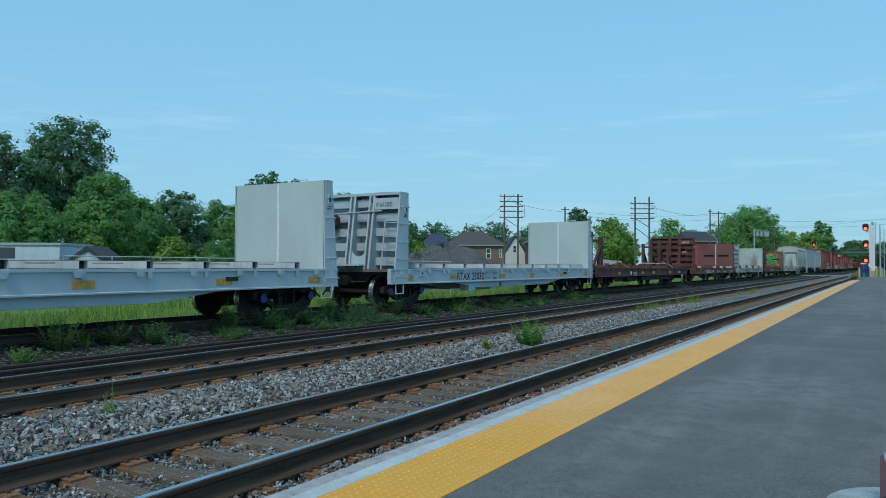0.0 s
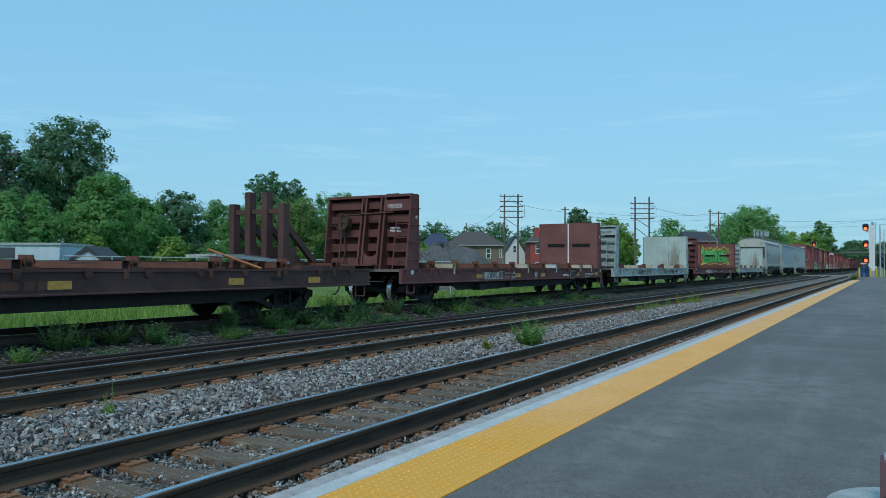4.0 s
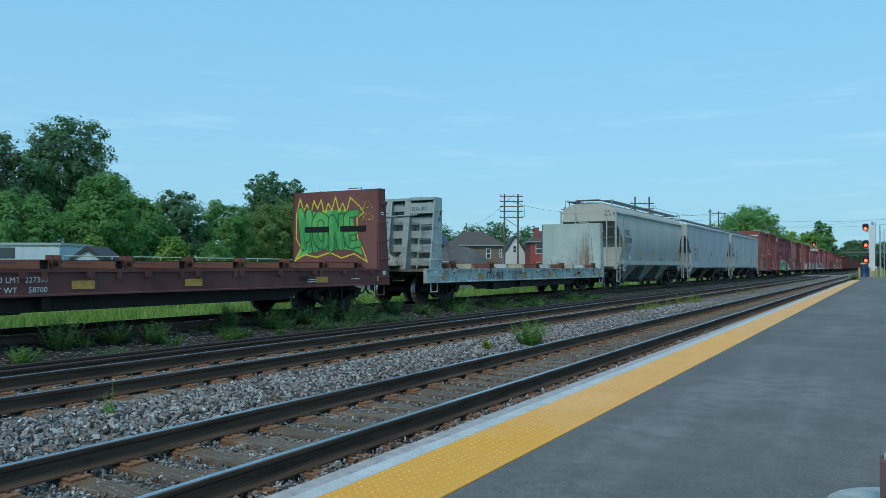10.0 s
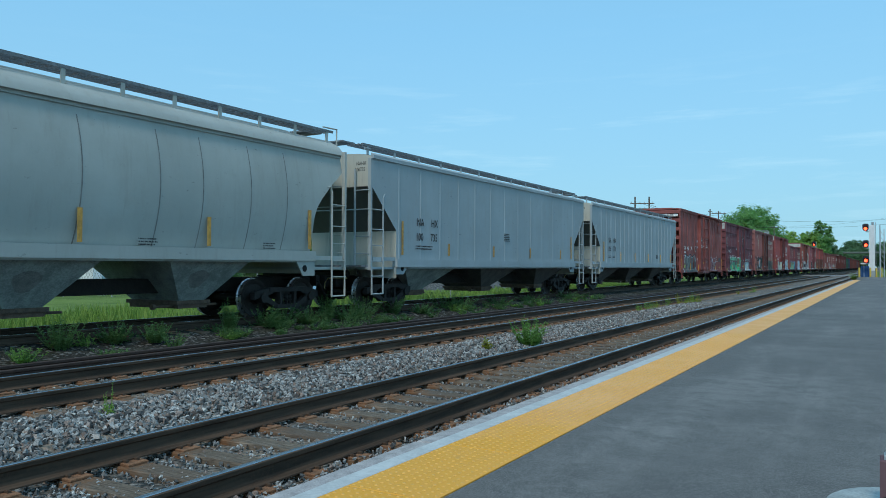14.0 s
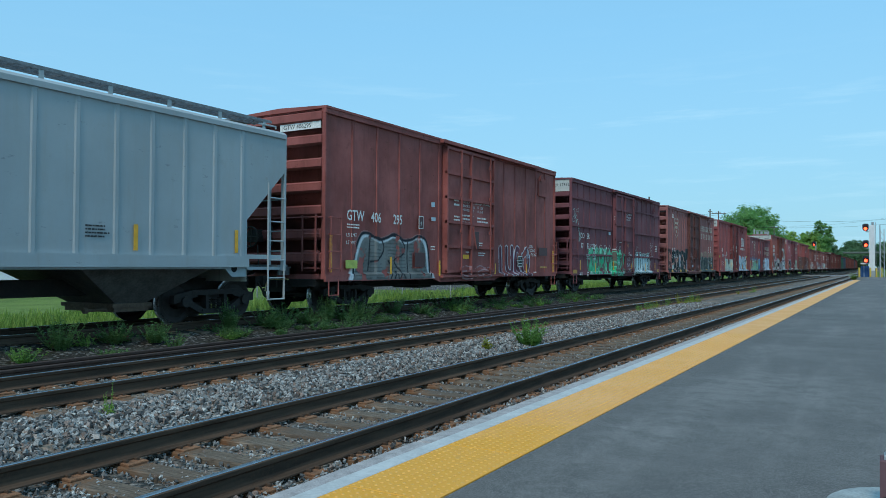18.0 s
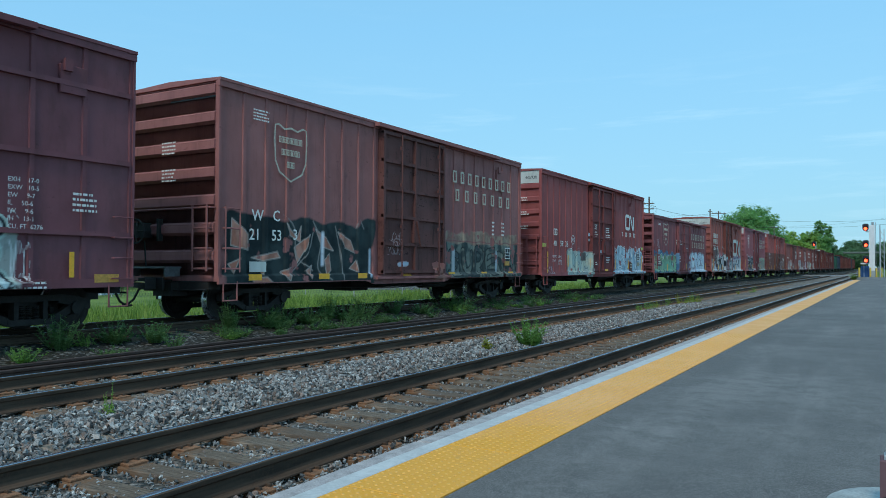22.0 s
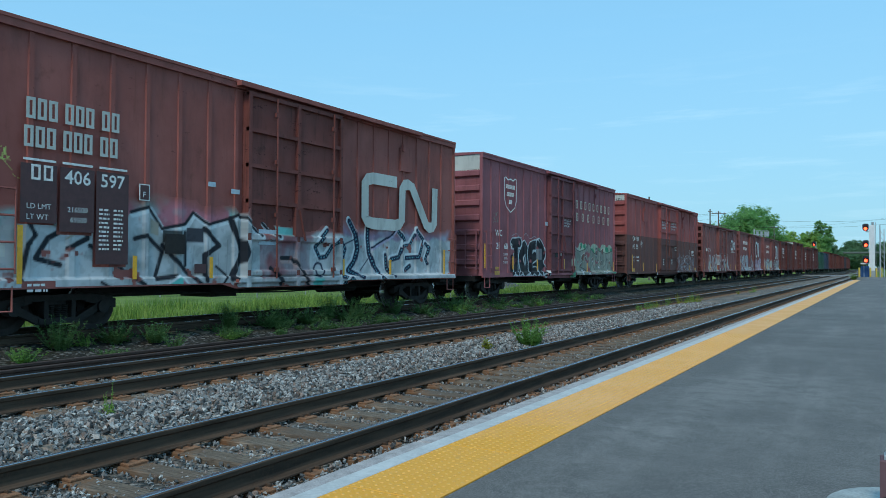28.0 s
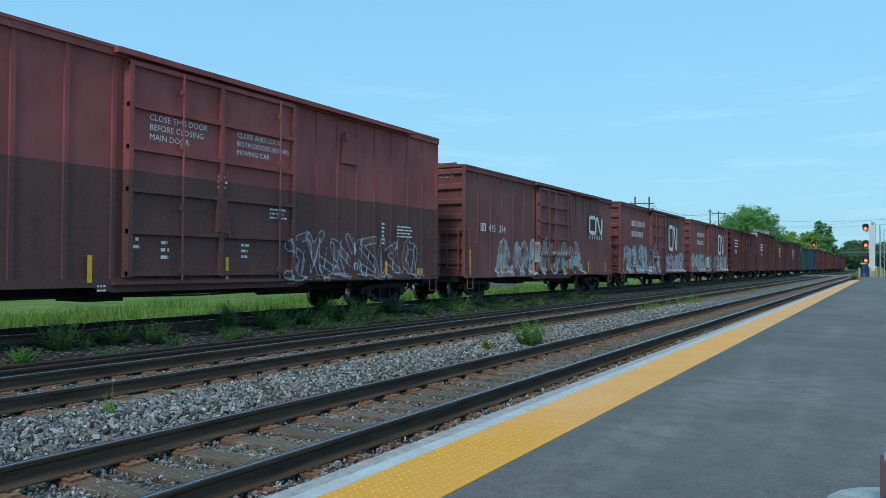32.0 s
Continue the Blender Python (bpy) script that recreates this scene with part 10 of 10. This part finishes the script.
def build_plants():
    T = tree
    # tall trees and scrub at the far side of the yard
    T("maple_tree", "tall dark green maple tree behind the yard", 41.5, 63, 15.6, 4.6, LEAF_DARK, 11, 6000, 0.34, 0.4, 0.2, 18)
    T("maple_tree", "dark green maple tree behind the yard", 34.0, 62, 12.6, 4.6, LEAF_DARK, 12, 8000, 0.34, 0.35, 0.15, 16)
    T("maple_tree", "dark green maple tree behind the yard", 27.0, 60, 12.0, 5.0, LEAF_DARK, 13, 5000, 0.34, 0.35, 0.15, 14)
    T("maple_tree", "dark green maple tree behind the yard", 45.8, 63, 10.8, 3.2, LEAF_DARK, 14, 4500, 0.3, 0.25, 0.1, 12)
    T("scrub_tree", "light green scrubby tree at the yard's edge", 30.5, 52, 7.2, 3.4, LEAF_MID, 15, 7000, 0.26, 0.18, 0.02, 14)
    T("scrub_tree", "light green scrubby tree at the yard's edge", 37.0, 52, 9.2, 3.2, LEAF_MID, 16, 8000, 0.26, 0.2, 0.02, 15)
    T("scrub_tree", "low light green shrub at the yard's edge", 33.5, 48, 4.0, 1.5, LEAF_LITE, 17, 2500, 0.2, 0.1, 0.02, 9)
    T("scrub_tree", "green scrubby tree at the yard's edge", 43.5, 56, 8.2, 3.4, LEAF_MID, 18, 7000, 0.28, 0.2, 0.02, 14)
    T("scrub_tree", "green scrubby tree at the yard's edge", 49.0, 58, 8.9, 3.6, LEAF_DARK, 19, 7000, 0.28, 0.2, 0.02, 14)
    T("scrub_tree", "green scrubby tree at the yard's edge", 55.0, 58, 8.7, 3.6, LEAF_MID, 20, 7000, 0.28, 0.2, 0.02, 14)
    T("scrub_tree", "low green shrub at the yard's edge", 39.5, 47, 4.2, 1.7, LEAF_LITE, 21, 2500, 0.2, 0.1, 0.02, 9)
    T("scrub_tree", "low green shrub at the yard's edge", 46.5, 50, 3.9, 2.0, LEAF_MID, 22, 2500, 0.2, 0.1, 0.02, 9)
    T("poplar_tree", "airy grey-green poplar rising behind the shrubs", 84.5, 80, 16.2, 4.3, LEAF_DARK, 23, 4200, 0.38, 0.35, 0.3, 16)
    T("poplar_tree", "airy grey-green poplar rising behind the shrubs", 90.0, 80, 15.4, 3.4, LEAF_DARK, 24, 2800, 0.38, 0.3, 0.35, 12)
    T("scrub_tree", "broad olive green willow thicket", 62.5, 60, 8.7, 3.8, LEAF_OLIVE, 25, 8000, 0.28, 0.2, 0.01, 15)
    T("scrub_tree", "broad olive green willow thicket", 68.5, 60, 10.5, 4.2, LEAF_OLIVE, 26, 9000, 0.28, 0.22, 0.01, 16)
    T("scrub_tree", "broad green thicket at the yard's edge", 75.5, 60, 11.3, 4.4, LEAF_MID, 27, 9000, 0.28, 0.22, 0.01, 16)
    T("scrub_tree", "broad green thicket at the yard's edge", 82.5, 60, 10.7, 4.0, LEAF_MID, 28, 8000, 0.28, 0.22, 0.01, 16)
    T("scrub_tree", "green thicket at the yard's edge", 88.5, 60, 8.6, 3.0, LEAF_MID, 29, 6000, 0.28, 0.2, 0.01, 13)
    T("scrub_tree", "low green shrub beside the gravel heap", 92.5, 58, 5.6, 2.6, LEAF_LITE, 30, 2500, 0.24, 0.1, 0.02, 9)
    # farther trees among the houses
    T("maple_tree", "hazy green tree behind the brown house", 141.0, 84, 11.8, 6.0, LEAF_DARK, 52, 3500, 0.4, 0.3, 0.05, 12)
    T("maple_tree", "hazy green tree behind the brown house", 134.0, 88, 11.6, 5.5, LEAF_DARK, 53, 3500, 0.4, 0.3, 0.05, 12)
    T("maple_tree", "dark green tree behind the houses", 140.0, 92, 11.2, 5.5, LEAF_DARK, 31, 4000, 0.4, 0.3, 0.05, 12)
    T("maple_tree", "dark green tree behind the houses", 152.0, 95, 9.6, 5.0, LEAF_DARK, 32, 3500, 0.4, 0.3, 0.05, 12)
    T("maple_tree", "dark green tree behind the houses", 172.0, 92, 12.4, 5.0, LEAF_DARK, 33, 3500, 0.42, 0.3, 0.05, 12)
    T("maple_tree", "dark green tree behind the houses", 186.0, 92, 14.6, 6.0, LEAF_DARK, 34, 4000, 0.42, 0.3, 0.05, 12)
    T("maple_tree", "dark green tree behind the houses", 203.0, 90, 14.0, 6.0, LEAF_DARK, 35, 4000, 0.42, 0.3, 0.05, 12)
    T("pine_tree", "dark ragged pine above the roofs", 217.5, 80, 19.8, 4.6, LEAF_DARK, 36, 2200, 0.5, 0.35, 0.55, 9)
    T("shrub", "low green shrub before the white house", 163.0, 66, 6.0, 3.0, LEAF_LITE, 37, 2500, 0.3, 0.1, 0.02, 9)
    T("maple_tree", "light green tree beside the red house", 170.5, 55, 14.0, 5.6, LEAF_LITE, 38, 8000, 0.36, 0.3, 0.08, 15)
    T("maple_tree", "light green tree beside the red house", 180.0, 54, 10.6, 4.2, LEAF_LITE, 39, 5000, 0.36, 0.25, 0.05, 12)
    T("maple_tree", "green tree beyond the railway", 206.0, 50, 15.2, 6.5, LEAF_MID, 40, 5000, 0.4, 0.3, 0.08, 14)
    T("maple_tree", "green tree beyond the railway", 224.0, 48, 13.2, 5.0, LEAF_MID, 41, 3500, 0.4, 0.3, 0.08, 12)
    T("maple_tree", "broad leafy tree beside the railway", 210.0, 32, 17.5, 9.0, LEAF_MID, 42, 11000, 0.42, 0.45, 0.08, 20)
    T("maple_tree", "broad leafy tree beside the railway", 236.0, 33, 20.0, 10.5, LEAF_MID, 43, 12000, 0.45, 0.45, 0.08, 22)
    # paler leaf materials on the next three stand in for distance haze
    T("maple_tree", "tall dark tree at the end of the line", 380.0, 24.5, 23.0, 5.6, LEAF_MID, 45, 6000, 0.6, 0.3, 0.1, 14)
    T("maple_tree", "green trees at the end of the line", 330.0, 26.5, 16.5, 7.5, LEAF_LITE, 46, 7000, 0.55, 0.3, 0.02, 13)
    T("maple_tree", "green trees at the end of the line", 300.0, 30.0, 15.0, 8.0, LEAF_LITE, 47, 7000, 0.55, 0.3, 0.02, 13)
    T("maple_tree", "green trees at the end of the line", 718.0, 22.0, 24.0, 17.0, LEAF_DARK, 48, 6000, 1.3, 0.3, 0.02, 13)
    T("maple_tree", "green trees at the end of the line", 718.0, -6.0, 26.0, 15.0, LEAF_DARK, 49, 6000, 1.3, 0.3, 0.02, 13)
    T("maple_tree", "green trees at the end of the line", 712.0, 42.0, 24.0, 14.0, LEAF_DARK, 50, 6000, 1.3, 0.3, 0.02, 13)
    T("maple_tree", "green trees at the end of the line", 332.0, -14.0, 13.5, 7.0, LEAF_DARK, 51, 3500, 0.45, 0.3, 0.02, 12)
    for k in range(5):
        T("maple_tree", "dark trees far down the line", 722.0, -60.0 + 20 * k, 24.0, 14.0, LEAF_DARK, 160 + k, 4000, 1.3, 0.4, 0.02, 12)
    for k in range(9):
        T("shrub", "distant green shrubs closing the view", 292.0 + 6 * (k % 3), -38 + 4.2 * k, 7.5 + 1.5 * (k % 4), 4.4, (LEAF_MID, LEAF_DARK)[k % 2], 140 + k, 2200, 0.45, 0.2, 0.01, 9)
    # weeds in the track bed
    W = weed
    W("weed", "bushy green weed in the gravel", 14.02, 6.19, -0.16, 0.60, 0.98, BUSH_LEAF, 60, 52, 2400, 0.046)
    W("weed", "small yellow-green weed in the gravel", 12.66, 6.44, -0.14, 0.28, 0.26, YELLOW_WEED, 61, 16, 220, 0.05)
    W("weed", "thin weed sprouting beside a rail", 5.2, 7.15, -0.15, 0.34, 0.16, LEAF_LITE, 62, 5, 60, 0.03)
    W("weed", "low sprout in the gravel", 5.1, 7.0, -0.13, 0.12, 0.24, LEAF_LITE, 63, 10, 90, 0.04)
    rng = random.Random(5)
    spots = ((8.1, 13.0, 0.7, 0.5), (9.3, 13.1, 0.5, 0.5), (9.9, 12.7, 0.45, 0.4), (12.2, 13.1, 0.85, 0.3), (13.4, 13.2, 0.6, 0.7), (14.1, 13.2, 0.7, 0.7),
             (14.8, 13.0, 0.55, 0.6), (15.6, 13.1, 0.95, 0.45), (16.3, 13.0, 0.7, 0.8), (17.2, 13.1, 0.75, 0.8), (19.0, 13.3, 0.7, 0.6), (20.1, 13.0, 0.4, 0.5),
             (22.3, 13.4, 0.75, 1.1), (23.2, 13.2, 0.6, 0.8), (26.0, 13.2, 0.4, 0.9), (29.0, 13.1, 0.4, 0.9), (33.0, 13.2, 0.45, 1.2))
    for k, (x, y, h, w) in enumerate(spots):
        W("weed", "leafy green weed beside the train's track", x, y - 0.45, -0.04, h * 0.85, w * 1.8, WEED_LEAF, 70 + k, 34, 1300, 0.05)
    for k in range(84):   # low ground cover along the train's track
        x = 5.5 + 30 * rng.random() ** 1.25
        W("weed", "low spreading green weed on the dark ballast", x, rng.uniform(11.2, 12.95), -0.10, rng.uniform(0.1, 0.34), rng.uniform(0.3, 0.9), WEED_LEAF if k % 5 else BUSH_LEAF, 200 + k, 16, 260, 0.05)
    for k in range(16):
        x = rng.uniform(27, 36.5) if k < 13 else rng.uniform(46, 52)
        W("weed", "yellowing weed between the tracks", x, 7.65 + rng.uniform(-0.35, 0.25) - 0.02 * (x - 30), -0.15, rng.uniform(0.2, 0.5), rng.uniform(0.3, 0.8), LEAF_LITE if k % 3 else YELLOW_WEED, 100 + k, 14, 130, 0.045)
    W("shrub", "low bush at the platform's end", 118.5, 3.7, -0.3, 1.0, 1.3, LEAF_LITE, 130, 40, 900, 0.12)


build_plants()


def build_grass():
    """Blades of long grass beyond the train's track."""
    rng = np.random.default_rng(9)
    n = 42000
    x = 6 + 70 * rng.random(n) ** 1.5
    y = 15.6 + 11 * rng.random(n) ** 1.6
    h = rng.uniform(0.12, 0.42, n) * (1 + 0.6 * np.sin(x * 0.7) * np.cos(y))
    a = rng.uniform(0, 6.28, n)
    w = rng.uniform(0.012, 0.03, n)
    zb = np.array([bed(v) for v in y]) - 0.02
    lean = rng.uniform(-0.4, 0.4, (n, 2)) * h[:, None]
    v = np.stack([np.stack([x - np.cos(a) * w, y - np.sin(a) * w, zb], 1), np.stack([x + np.cos(a) * w, y + np.sin(a) * w, zb], 1),
                  np.stack([x + lean[:, 0], y + lean[:, 1], zb + h], 1)], axis=1).reshape(-1, 3)
    f = np.arange(n * 3).reshape(-1, 3)
    tagged(new("grass", leaf_mesh("grass", v, f, BLADE)), "long bright green grass beyond the train", "grass", kind="stuff")


build_grass()


# ---- what moves: the train rolls by at an even speed ----
def motions():
    for ob in [o for o in scene.collection.objects if "start" in o and o.parent is None]:
        x = ob["start"]
        walk(ob, [(t, pose(x - SPEED * t, TRACK3, CAR_Z)) for t in (0, 8, 16, 24, 32)])
    step = 2 / FPS
    turn = math.degrees(SPEED * step / 0.457)
    for w, d in ROLLERS:
        walk(w, [(k * step, pose(d, 0, 0.457, 0, -(k * turn) % 360, 0)) for k in range(481)])


motions()
